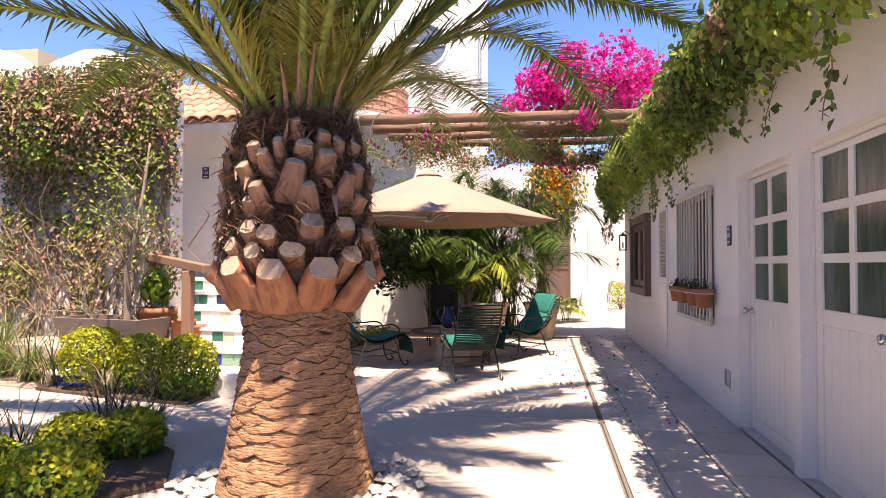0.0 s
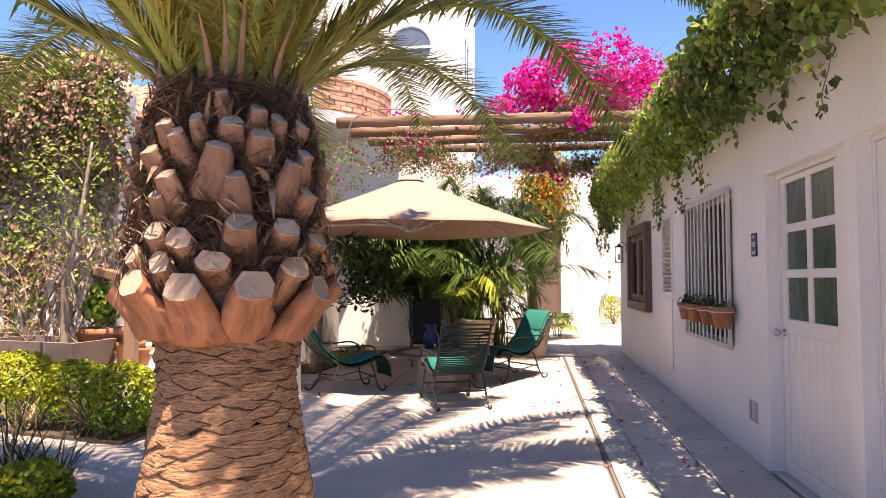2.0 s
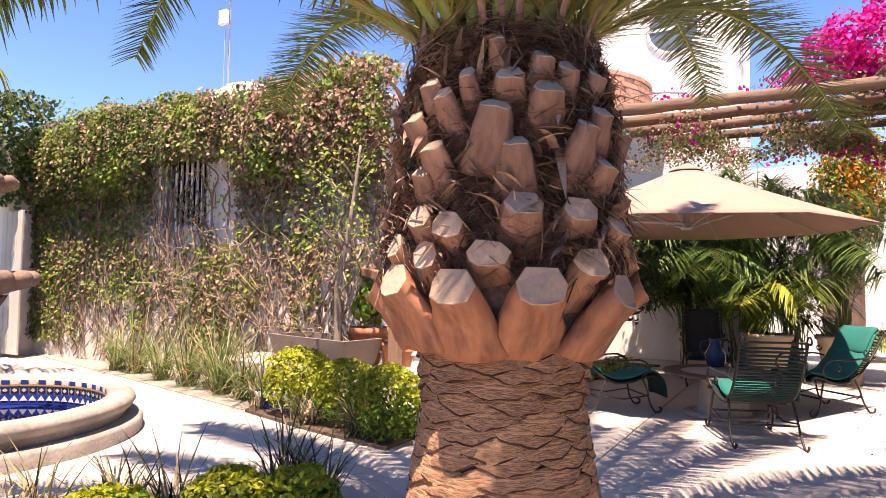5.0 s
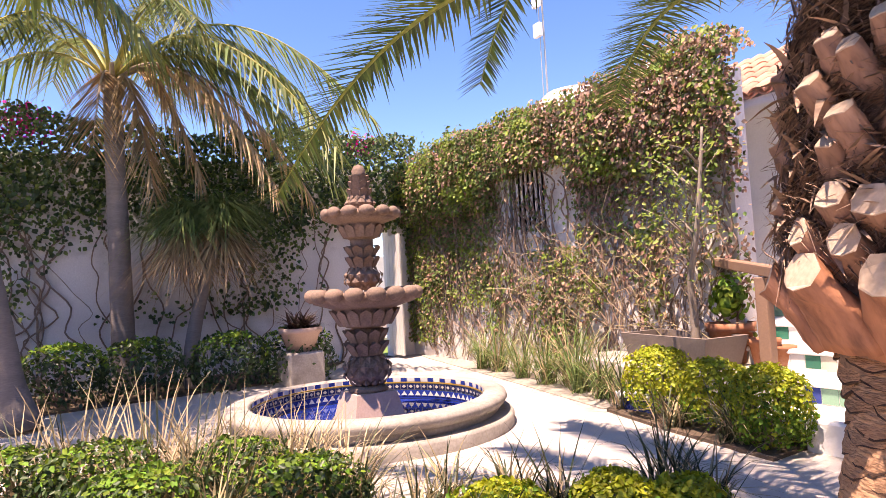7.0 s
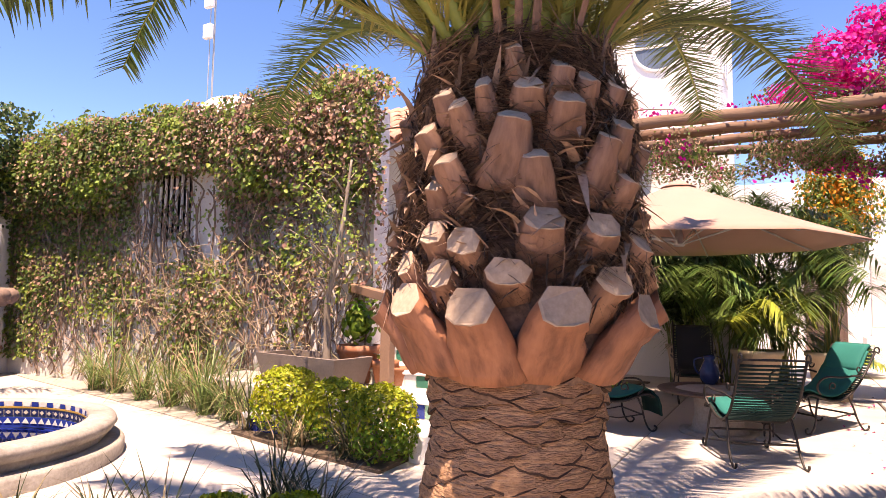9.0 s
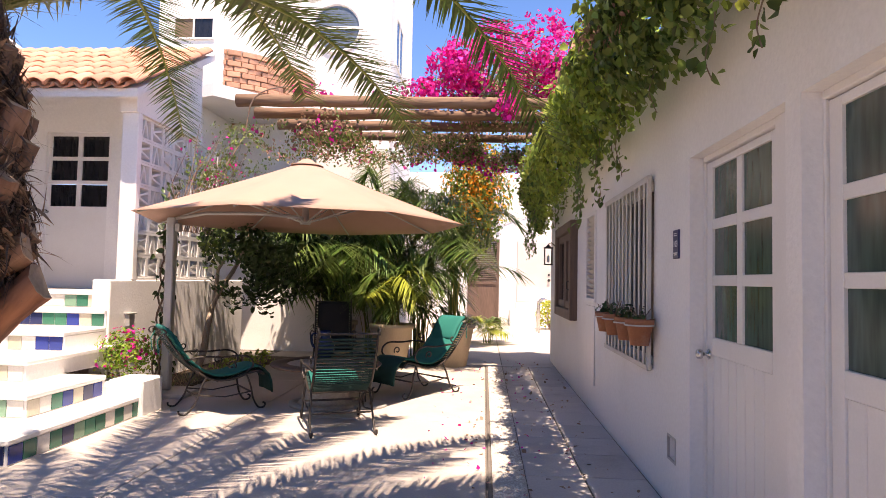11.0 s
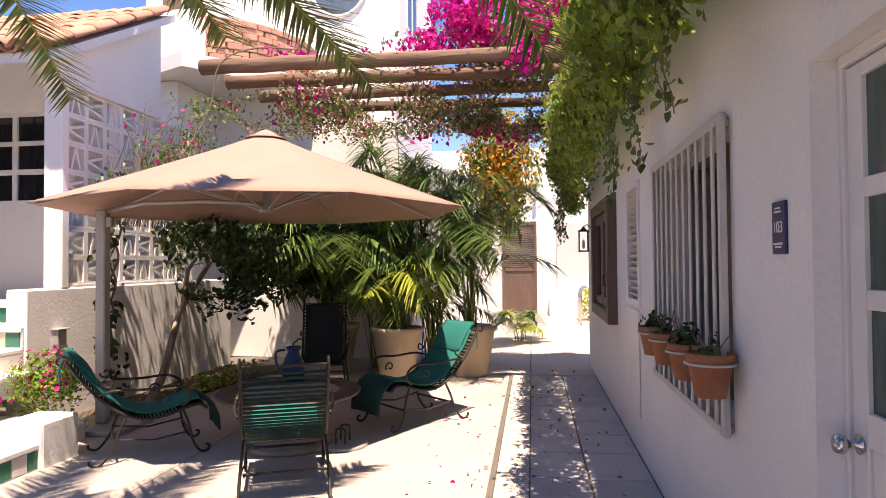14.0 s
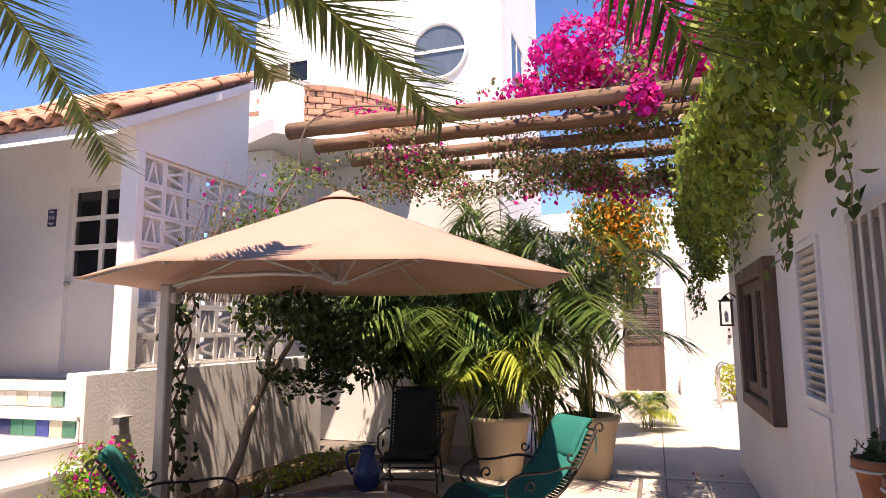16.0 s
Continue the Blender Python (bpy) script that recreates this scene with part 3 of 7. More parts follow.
def guest_door(ya, yb, a, c, ztop, label, hinge_far):
    """Half-glazed door in the recess between ya and yb, its leaf from a to c, facing -x."""
    d = thing("door", label, "door", (WALL_X + 0.12, (ya + yb) / 2, 0), kind="")
    xf, xb = WALL_X + 0.09, WALL_X + 0.13
    fr = Shape()
    fr.box((xf - 0.025, ya, 0), (xb + 0.05, a - 0.005, ztop), 0.004).box((xf - 0.012, c + 0.005, 0), (xb + 0.05, yb, ztop), 0.004).box((xf - 0.02, a - 0.005, ztop - 0.035), (xb + 0.05, c + 0.005, ztop), 0.004)
    part("door_frame", fr, PAINT, d)
    gz0, gz1 = 1.12, ztop - 0.08
    leaf = Shape()
    st = 0.085
    leaf.box((xf, a, 0.015), (xb, a + st, ztop - 0.04), 0.003).box((xf, c - st, 0.015), (xb, c, ztop - 0.04), 0.003)
    leaf.box((xf, a + st, 0.015), (xb, c - st, 0.12), 0.003).box((xf, a + st, gz0 - 0.10), (xb, c - st, gz0), 0.003).box((xf, a + st, gz1), (xb, c - st, ztop - 0.04), 0.003)
    lf = part("door_leaf", leaf, PAINT, d)
    n = 7
    w = (c - st - a - st) / n
    for i in range(n):
        part("board", Shape().box((xf + 0.008, a + st + i * w + 0.003, 0.12), (xb - 0.008, a + st + (i + 1) * w - 0.003, gz0 - 0.10), 0.004), PAINT, d)
    mid = (a + c) / 2
    bars = Shape().box((xf + 0.003, mid - 0.034, gz0), (xb - 0.003, mid + 0.034, gz1), 0.003)
    rows = 3
    h = (gz1 - gz0) / rows
    for k in range(1, rows):
        for y0, y1 in ((a + st, mid - 0.034), (mid + 0.034, c - st)):
            bars.box((xf + 0.003, y0, gz0 + k * h - 0.029), (xb - 0.003, y1, gz0 + k * h + 0.029), 0.003)
    part("glazing_bars", bars, PAINT, d)
    for k in range(rows):
        for y0, y1 in ((a + st - 0.005, mid - 0.030), (mid + 0.030, c - st + 0.005)):
            part("pane", Shape().box((xf + 0.016, y0, gz0 + k * h + (0.025 if k else 0)), (xf + 0.022, y1, gz0 + (k + 1) * h - (0.025 if k < rows - 1 else 0))), FROSTED, d, "frosted green-grey glass pane")
    ky = c - 0.045 if hinge_far else a + 0.045
    k = Shape().lathe([(0.028, 0), (0.03, 0.006), (0.012, 0.012), (0.011, 0.035), (0.024, 0.042), (0.03, 0.055), (0.026, 0.07), (0.0, 0.074)], 16)
    ko = part("door_knob", k, STEEL, d, "polished steel knob", True)
    ko.matrix_parent_inverse = Matrix()
    ko.matrix_basis = pose(-0.032, ky - (ya + yb) / 2, 1.02, 0, -90, 0)
    return d


guest_door(*DOOR1, 4.865, 5.79, 2.17, "white half-glazed wooden door with six frosted panes", True)
guest_door(*DOOR2, 3.49, 4.465, 2.17, "white half-glazed wooden door with frosted green panes", False)
solo("door_sill", Shape().box((WALL_X + 0.0, DOOR1[0], -0.01), (WALL_X + 0.3, DOOR1[1], 0.012)), SLAB, "grey concrete door sill", "sill", "structure")
solo("door_sill", Shape().box((WALL_X + 0.0, DOOR2[0], -0.01), (WALL_X + 0.3, DOOR2[1], 0.012)), SLAB, "grey concrete door sill", "sill", "structure")

# window with upright bars and the four pots
W = thing("window", "tall window with cream upright bars and brown curtain", "window", (WALL_X, 7.43, 0.82))
f = Shape()
y0, y1, z0, z1 = 6.6, 8.26, 0.8, 2.2
f.box((WALL_X - 0.05, y0, z0), (WALL_X - 0.02, y0 + 0.04, z1), 0.004).box((WALL_X - 0.03, y1 - 0.05, z0), (WALL_X + 0.02, y1, z1), 0.004)
f.box((WALL_X - 0.05, y0 + 0.05, z1 - 0.05), (WALL_X + 0.02, y1 - 0.05, z1), 0.004).box((WALL_X - 0.05, y0 + 0.05, z0), (WALL_X + 0.02, y1 - 0.05, z0 + 0.04), 0.004)
part("window_frame", f, WINDOW_PAINT, W)
for i in range(11):
    y = y0 + 0.12 + i * (y1 - y0 - 0.24) / 10
    part("bar", Shape().box((WALL_X - 0.05, y - 0.02, z0 + 0.04), (WALL_X - 0.04, y + 0.02, z1 - 0.05), 0.003), WINDOW_PAINT, W)
part("pane", Shape().box((WALL_X + 0.20, 6.62, 0.82), (WALL_X + 0.207, 8.24, 2.18)), DARK_GLASS, W, "dark window glass")
cur = Shape().sheet([[(WALL_X + 0.17 + 0.02 * math.sin(j * 1.9), 6.62 + 0.11 * j, z) for j in range(8)] for z in (0.84, 1.5, 2.17)], 0.004)
part("curtain", cur, CURTAIN, W, "drawn brown curtain", True)

L = thing("louvre", "narrow grey-brown louvred vent set in the wall", "vent", (WALL_X, 9.25, 1.24))
part("louvre_frame", Shape().box((WALL_X - 0.02, 8.93, 1.2), (WALL_X + 0.03, 8.985, 2.21), 0.003).box((WALL_X - 0.02, 9.515, 1.2), (WALL_X + 0.03, 9.57, 2.21), 0.003).box((WALL_X - 0.02, 8.985, 2.165), (WALL_X + 0.03, 9.515, 2.21), 0.003).box((WALL_X - 0.02, 8.985, 1.2), (WALL_X + 0.03, 9.515, 1.245), 0.003), PAINT, L)
sl = Shape().box((-0.035, 0, -0.004), (0.035, 0.53, 0.004), 0.002).mesh("slat", WINDOW_PAINT)
for i in range(17):
    o = part("slat", sl, WINDOW_PAINT, L)
    o.matrix_parent_inverse = Matrix()
    o.matrix_basis = pose(0.02, -0.265, 0.03 + i * 0.054, 0, 40, 0)
solo("wall_hatch", Shape().box((WALL_X - 0.014, 9.0, 0.30), (WALL_X - 0.001, 9.55, 1.16), 0.004), PAINT, "flush white painted service hatch low on the wall", "hatch")

S = thing("shuttered_window", "dark brown wooden window with a small iron latch", "window", (WALL_X, 11.2, 0.96))
f = Shape()
y0, y1, z0, z1 = 10.34, 12.1, 0.92, 2.24
for a, c in (((y0, z0), (y0 + 0.16, z1)), ((y1 - 0.16, z0), (y1, z1)), ((y0 + 0.16, z1 - 0.13), (y1 - 0.16, z1)), ((y0 + 0.16, z0), (y1 - 0.16, z0 + 0.13))):
    f.box((WALL_X - 0.10, a[0], a[1]), (WALL_X + 0.02, c[0], c[1]), 0.01)
part("window_frame", f, DARK_WOOD, S)
f = Shape()
for y in (10.5, 11.24):
    for a, c in (((y, 1.06), (y + 0.1, 2.1)), ((y + 0.6, 1.06), (y + 0.7, 2.1)), ((y + 0.1, 2.0), (y + 0.6, 2.1)), ((y + 0.1, 1.06), (y + 0.6, 1.16))):
        f.box((WALL_X - 0.055, a[0], a[1]), (WALL_X + 0.0, c[0], c[1]), 0.006)
part("casement", f, DARK_WOOD, S)
part("pane", Shape().box((WALL_X - 0.02, 10.58, 1.1), (WALL_X - 0.014, 11.9, 2.06)), DARK_GLASS, S, "dark glass")
part("latch", Shape().tube([(WALL_X - 0.06, 10.43, 1.3), (WALL_X - 0.13, 10.43, 1.33), (WALL_X - 0.13, 10.43, 1.42), (WALL_X - 0.07, 10.43, 1.45)], 0.008, 6), IRON, S)

LA = thing("wall_lantern", "small black iron wall lantern with clear glass", "lantern", (WALL_X - 0.06, 12.75, 1.75))
lx, ly = WALL_X - 0.14, 12.75
f = Shape()
for dx in (-0.06, 0.06):
    for dy in (-0.06, 0.06):
        f.box((lx + dx - 0.006, ly + dy - 0.006, 1.72), (lx + dx + 0.006, ly + dy + 0.006, 1.98))
f.box((lx - 0.075, ly - 0.075, 1.98), (lx + 0.075, ly + 0.075, 2.0), 0.004).box((lx - 0.07, ly - 0.07, 1.70), (lx + 0.07, ly + 0.07, 1.72), 0.004).tube([(lx, ly, 2.0), (lx, ly, 2.05)], [0.05, 0.01], 8)
part("cage", f, IRON, LA)
part("bracket", Shape().tube([(lx, ly, 2.05), (lx + 0.05, ly, 2.08), (WALL_X, ly, 2.0)], 0.009, 6).box((WALL_X - 0.012, ly - 0.04, 1.9), (WALL_X, ly + 0.04, 2.06), 0.003), IRON, LA)
part("bulb", Shape().lathe([(0.0, 1.74), (0.02, 1.76), (0.022, 1.84), (0.0, 1.88)], 10, (lx, ly, 0)), SIGN_WHITE, LA, "frosted bulb", True)

VE = thing("wall_vent", "small grey vent plate low on the wall", "vent", (WALL_X, 6.17, 0.3))
part("backing", Shape().box((WALL_X + 0.06, 6.09, 0.30), (WALL_X + 0.07, 6.25, 0.44)), METAL_GREY, VE)
part("frame", Shape().box((WALL_X - 0.006, 6.08, 0.29), (WALL_X + 0.01, 6.092, 0.45)).box((WALL_X - 0.006, 6.248, 0.29), (WALL_X + 0.01, 6.26, 0.45)).box((WALL_X - 0.0055, 6.092, 0.29), (WALL_X + 0.01, 6.248, 0.302)).box((WALL_X - 0.0055, 6.092, 0.438), (WALL_X + 0.01, 6.248, 0.45)), METAL_GREY, VE)


def number_sign(at, m, number, label):
    """Ceramic room sign: a plate with a number and two bars for the small writing."""
    g = thing("room_sign", label, "sign", m=m, local=True)
    part("plate", Shape().box((-0.075, -0.006, -0.12), (0.075, 0.006, 0.12), 0.004), SIGN_BLUE, g)
    text_mesh(number, 0.075, SIGN_WHITE, g, (0, -0.0072, 0.0), 90, 0, "number")
    part("crest_bar", Shape().box((-0.04, -0.0085, 0.068), (0.04, -0.0062, 0.076)).box((-0.03, -0.0085, 0.085), (0.03, -0.0062, 0.092)), SIGN_WHITE, g, "small white line of writing")
    part("name_bar", Shape().box((-0.05, -0.0085, -0.078), (0.05, -0.0062, -0.068)).box((-0.035, -0.0085, -0.092), (0.035, -0.0062, -0.084)), SIGN_WHITE, g, "small white line of writing")
    return g


number_sign(None, pose(WALL_X - 0.006, 6.06, 1.67, 0, 0, -90) @ Matrix.Diagonal((0.76, 1, 0.76, 1)), "103", "navy ceramic room sign with the white number 103")
s106 = number_sign(None, pose(-5.86, HY - 0.007, 3.02, 0, 0, 0) @ Matrix.Diagonal((0.85, 1, 0.85, 1)), "106", "navy ceramic room sign with the white number 106")


def flower_pot(r0, r1, h, mat, label, name="flower_pot"):
    p = thing(name, label, "pot", local=True)
    part("pot", Shape().lathe([(r0, 0), (r0 + (r1 - r0) * 0.75, h * 0.78), (r1, h * 0.78), (r1 * 1.02, h), (r1 * 0.9, h), (r1 * 0.86, h * 0.8), (0, h * 0.78)], 28), mat, p, "", True)
    part("soil", Shape().lathe([(r1 * 0.88, h * 0.86), (r1 * 0.4, h * 0.89), (0, h * 0.88)], 20), SOIL, p, "dark potting soil")
    return p


def leaf_tuft(p, n, r, z, h, size, mat, seed, name="leaves", dark=0.0):
    g = np.random.default_rng(seed)
    d = unit(g.normal(0, 1, (n, 3)) * [1, 1, 0.6] + [0, 0, 0.5])
    pos = d * g.uniform(0.2, 1.0, (n, 1)) * [r, r, h] + [0, 0, z]
    return part(name, leaf_mesh(name, pos, d, np.full(n, size), mat, droop=0.1, narrow=0.7, seed=seed), mat, p, kind="stuff")


for i, (y, sc) in enumerate(((6.56, 0.74), (6.97, 0.70), (7.43, 0.70), (7.80, 0.70))):
    p = flower_pot(0.085 * sc, 0.135 * sc, 0.25 * sc, TERRACOTTA, "terracotta flower pot in an iron ring below the window")
    p["group"] = "pots below the window"
    p.matrix_basis = pose(WALL_X - 0.112, y, 0.985, 0, 0, 40 * i)
    ring = [(0.137 * sc * math.cos(a * math.pi / 12), 0.137 * sc * math.sin(a * math.pi / 12), 0.19 * sc) for a in range(25)]
    part("ring", Shape().tube(ring, 0.006, 6, False), WINDOW_PAINT, p, "cream iron ring")
    leaf_tuft(p, (26, 60, 30, 70)[i], 0.085, 0.17, 0.12, 0.042, DARK_LEAF, 30 + i)
    g = np.random.default_rng(70 + i)
    st = Shape()
    for k in range(9):
        a, rr = g.uniform(0, 6.28), g.uniform(0.03, 0.09)
        st.tube([(0, 0, 0.14), (rr * 0.5 * math.cos(a), rr * 0.5 * math.sin(a), 0.2), (rr * math.cos(a), rr * math.sin(a), 0.2 + g.uniform(0.02, 0.1))], 0.003, 5)
    part("stem_bundle", st, VINE, p, kind="stuff")

# ---- house 106: door, screen, lamp box ----
D = thing("porch_door", "white porch door with dark glass panes", "door", (-5.17, HY + 0.1, 1.22))
f = Shape().box((-5.62, HY + 0.06, 1.22), (-4.72, HY + 0.1, 2.33), 0.004).box((-5.62, HY + 0.06, 2.33), (-5.58, HY + 0.1, 3.36)).box((-4.76, HY + 0.06, 2.33), (-4.72, HY + 0.1, 3.36)).box((-5.58, HY + 0.06, 3.31), (-4.76, HY + 0.1, 3.36))
part("door_leaf", f, PAINT, D)
f = Shape().box((-5.2, HY + 0.055, 2.33), (-5.14, HY + 0.1, 3.31))
for z in (2.64, 2.97):
    f.box((-5.58, HY + 0.055, z), (-5.2, HY + 0.1, z + 0.05)).box((-5.14, HY + 0.055, z), (-4.76, HY + 0.1, z + 0.05))
part("glazing_bars", f, PAINT, D)
for k, z in enumerate((2.33, 2.69, 3.02)):
    for x in (-5.58, -5.14):
        part("pane", Shape().box((x, HY + 0.08, z), (x + 0.38, HY + 0.086, z + 0.3)), DARK_GLASS, D, "dark glass pane")
part("door_knob", Shape().lathe([(0.02, 0), (0.012, 0.03), (0.03, 0.05), (0.0, 0.07)], 12, (0, 0, 0)), STEEL, D, "steel knob", True).matrix_parent_inverse = pose(-0.42, -0.06, 1.03, 90, 0, 0)
solo("step_light", Shape().box((GX, 9.38, 0.78), (GX + 0.06, 9.5, 0.93), 0.006).box((GX + 0.0, 9.36, 0.93), (GX + 0.08, 9.52, 0.945), 0.004), METAL_GREY, "small grey metal light box on the low wall", "lamp")

# tower windows
T = thing("round_window", "large round window with a white crossbar", "window", (-3.0, 16.0, 7.1))
ring = [(-3.0 + 0.56 * math.cos(a * math.pi / 20), 15.985, 7.1 + 0.56 * math.sin(a * math.pi / 20)) for a in range(41)]
part("window_frame", Shape().tube(ring, 0.045, 8, False), PAINT, T, "", True)
g = Shape()
g.add([(-3.0, 15.98, 7.1)] + [(-3.0 + 0.55 * math.cos(a * math.pi / 20), 15.98, 7.1 + 0.55 * math.sin(a * math.pi / 20)) for a in range(40)], [(0, i + 1, (i + 1) % 40 + 1) for i in range(40)])
part("pane", g, SKY_GLASS, T, "glass tinted grey-blue for the sky it reflects")
part("crossbar", Shape().box((-3.55, 15.955, 7.07), (-2.45, 15.99, 7.13)), PAINT, T)
T = thing("small_window", "small sliding window high on the white house", "window", (-6.35, 16.0, 6.9))
part("window_frame", Shape().box((-6.84, 15.96, 6.86), (-5.86, 16.0, 6.9)).box((-6.84, 15.96, 7.34), (-5.86, 16.0, 7.38)).box((-6.84, 15.96, 6.9), (-6.8, 16.0, 7.34)).box((-5.9, 15.96, 6.9), (-5.86, 16.0, 7.34)).box((-6.37, 15.96, 6.9), (-6.33, 16.0, 7.34)), PAINT, T)
part("pane", Shape().box((-6.8, 15.985, 6.9), (-6.37, 15.992, 7.34)), CURTAIN, T, "pane with a drawn beige blind")
part("pane", Shape().box((-6.33, 15.985, 6.9), (-5.9, 15.992, 7.34)), DARK_GLASS, T, "dark glass pane")
T = thing("side_window", "narrow window on the side of the white house", "window", (-1.75, 17.3, 6.6))
part("window_frame", Shape().box((-1.76, 16.7, 6.5), (-1.72, 16.75, 7.7)).box((-1.76, 17.85, 6.5), (-1.72, 17.9, 7.7)).box((-1.76, 16.75, 7.65), (-1.72, 17.85, 7.7)).box((-1.76, 16.75, 6.5), (-1.72, 17.85, 6.55)).box((-1.76, 17.27, 6.55), (-1.72, 17.32, 7.65)), PAINT, T)
part("pane", Shape().box((-1.745, 16.75, 6.55), (-1.735, 17.85, 7.65)), SKY_GLASS, T, "glass tinted grey-blue for the sky it reflects")

# far end of the path
F = thing("far_door", "pale grey door in the bright white far wall", "door", (2.15, 23.5, 0.75))
part("door_leaf", Shape().box((1.55, 23.44, 0.74), (2.75, 23.499, 2.78), 0.01), FAR_DOOR, F)
part("door_knob", Shape().lathe([(0.05, 0), (0.03, 0.04), (0.05, 0.07), (0, 0.09)], 12), IRON, F).matrix_parent_inverse = pose(0.46, -0.05, 0.72, 90, 0, 0)
part("lock", Shape().lathe([(0.04, 0), (0.03, 0.03), (0, 0.03)], 12), IRON, F).matrix_parent_inverse = pose(0.46, -0.05, 0.9, 90, 0, 0)
solo("far_step", Shape().box((1.3, 22.4, -0.02), (3.3, 23.44, 0.5), 0.02).box((1.5, 22.9, 0.5), (3.3, 23.44, 0.73), 0.02), STUCCO, "low white masonry steps before the far door", "steps", "structure")
F = thing("louvred_shutter", "brown louvred shutter door beside the potted palms", "shutter", (0.45, 23.45, 0))
part("shutter_frame", Shape().box((-0.1, 23.4, 0.0), (-0.02, 23.49, 2.82)).box((0.86, 23.4, 0.0), (0.95, 23.49, 2.82)).box((-0.02, 23.4, 2.74), (0.86, 23.49, 2.82)).box((-0.02, 23.4, 0), (0.86, 23.49, 0.1)).box((-0.02, 23.4, 1.3), (0.86, 23.49, 1.4)), DARK_WOOD, F)
sl = Shape().box((-0.44, -0.03, -0.006), (0.44, 0.03, 0.006)).mesh("slat", DARK_WOOD)
for i in range(20):
    o = part("slat", sl, DARK_WOOD, F)
    o.matrix_parent_inverse = Matrix()
    o.matrix_basis = pose(-0.03, 0, 1.45 + i * 0.065, 35, 0, 0)
part("panel", Shape().box((-0.02, 23.43, 0.1), (0.86, 23.47, 1.3)), DARK_WOOD, F)
F = thing("flood_lamp", "long grey lamp fixed to the far wall", "lamp", (0.95, 23.45, 3.7))
part("body", Shape().box((0.88, 23.3, 3.45), (1.0, 23.4, 4.35), 0.02), METAL_GREY, F)
part("bracket", Shape().box((0.92, 23.4, 3.8), (0.96, 23.5, 3.9)), METAL_GREY, F)
solo("wall_cable", Shape().tube([(1.0, 23.48, 3.3), (1.4, 23.47, 3.5), (1.9, 23.47, 3.62), (2.4, 23.47, 3.55)], 0.012, 5), METAL_GREY, "thin grey cable on the far wall", "cable")
R = thing("hand_rail", "bright steel hoop hand rail beside the path", "rail", (2.05, 19.7, 0))
for y in (19.7, 20.3):
    part("hoop", Shape().tube([(1.98, y, -0.02), (1.98, y, 0.75), (2.0, y, 0.85), (2.08, y, 0.93), (2.2, y, 0.95), (2.34, y, 0.9), (2.8, y, 0.45), (2.8, y, -0.02)], 0.024, 8), STEEL, R, "", True)

# ---- pergola ----
for i, (y, z, r) in enumerate(((11.3, 4.09, 0.095), (11.75, 4.01, 0.085), (12.5, 4.02, 0.085), (13.25, 4.0, 0.08))):
    g = np.random.default_rng(40 + i)
    pts = [(-3.35 + 0.25 * i * 0.5 + k * (5.6 - 0.12 * i) / 14, y + g.normal(0, 0.008), z + g.normal(0, 0.008) - 0.004 * k) for k in range(15)]
    solo("pergola_log", Shape().tube(pts, [r * (1.04 - 0.012 * k) * g.uniform(0.96, 1.04) for k in range(15)], 12), LOG, "weathered round log of the pergola", "log", group="pergola logs", smooth=True)
structure("parapet", Shape().box((1.75, 10.9, 3.16), (1.95, 13.6, 3.88), 0.02), STUCCO_OLD, "low white parapet that carries the pergola logs")


# ---- umbrella ----
U = thing("cantilever_umbrella", "open tan canvas cantilever umbrella over the seats", "umbrella", (-3.3, 9.35, 0))
CX, CY, CR, ZE, ZT, PH = -1.75, 9.6, 1.95, 2.07, 2.845, math.radians(-4)
seg, rings = 64, 8
grid = []
for i in range(rings + 1):
    t = i / rings
    row = []
    for k in range(seg + 1):
        a = 2 * math.pi * k / seg + PH
        m8 = ((a - PH) % (math.pi / 4)) / (math.pi / 4)
        octo = math.cos(math.pi / 8) / math.cos((m8 - 0.5) * math.pi / 4)
        r = CR * (0.06 + 0.94 * t) * (1 + (octo - 1) * t)
        sag = 0.045 * math.sin(math.pi * t) * (1 - abs(2 * m8 - 1))
        row.append((CX + r * math.cos(a), CY + r * math.sin(a), ZT - (ZT - ZE) * (0.06 + 0.94 * t) ** 0.93 - sag + 0.008 * math.sin(9 * a) * t * (1 - t) * 4))
    grid.append(row)
canopy = part("canopy", Shape().sheet(grid, 0.006), CANVAS, U, "sun-bleached tan canvas", True)
cap = [[(CX + r * math.cos(2 * math.pi * k / 32), CY + r * math.sin(2 * math.pi * k / 32), z) for k in range(33)] for r, z in ((0.01, 2.87), (0.06, 2.85), (0.12, 2.81), (0.2, 2.775))]
part("vent", Shape().sheet(cap, 0.005), CANVAS, canopy, "", True)
hub = part("hub", Shape().lathe([(0.0, 0.0), (0.06, 0.0), (0.075, 0.03), (0.05, 0.06), (0.03, 0.3), (0.03, 0.72)], 16, (CX, CY, 2.06)), METAL_GREY, U, "", True)
for k in range(8):
    a = math.pi / 4 * k + PH
    e = (CX + CR * 0.97 * math.cos(a), CY + CR * 0.97 * math.sin(a), ZE - 0.004)
    mdl = (CX + CR * 0.5 * math.cos(a), CY + CR * 0.5 * math.sin(a), (ZE + ZT) / 2 - 0.085)
    rib = part("rib", Shape().tube([(CX + 0.06 * math.cos(a), CY + 0.06 * math.sin(a), ZT - 0.11), mdl, e], 0.011, 6), METAL_GREY, U)
    part("strut", Shape().tube([(CX + 0.06 * math.cos(a), CY + 0.06 * math.sin(a), 2.09), mdl], 0.009, 6), METAL_GREY, rib)
part("mast", Shape().box((-3.35, 9.3, 0.05), (-3.25, 9.4, 2.10), 0.012), METAL_GREY, U, "grey metal mast")
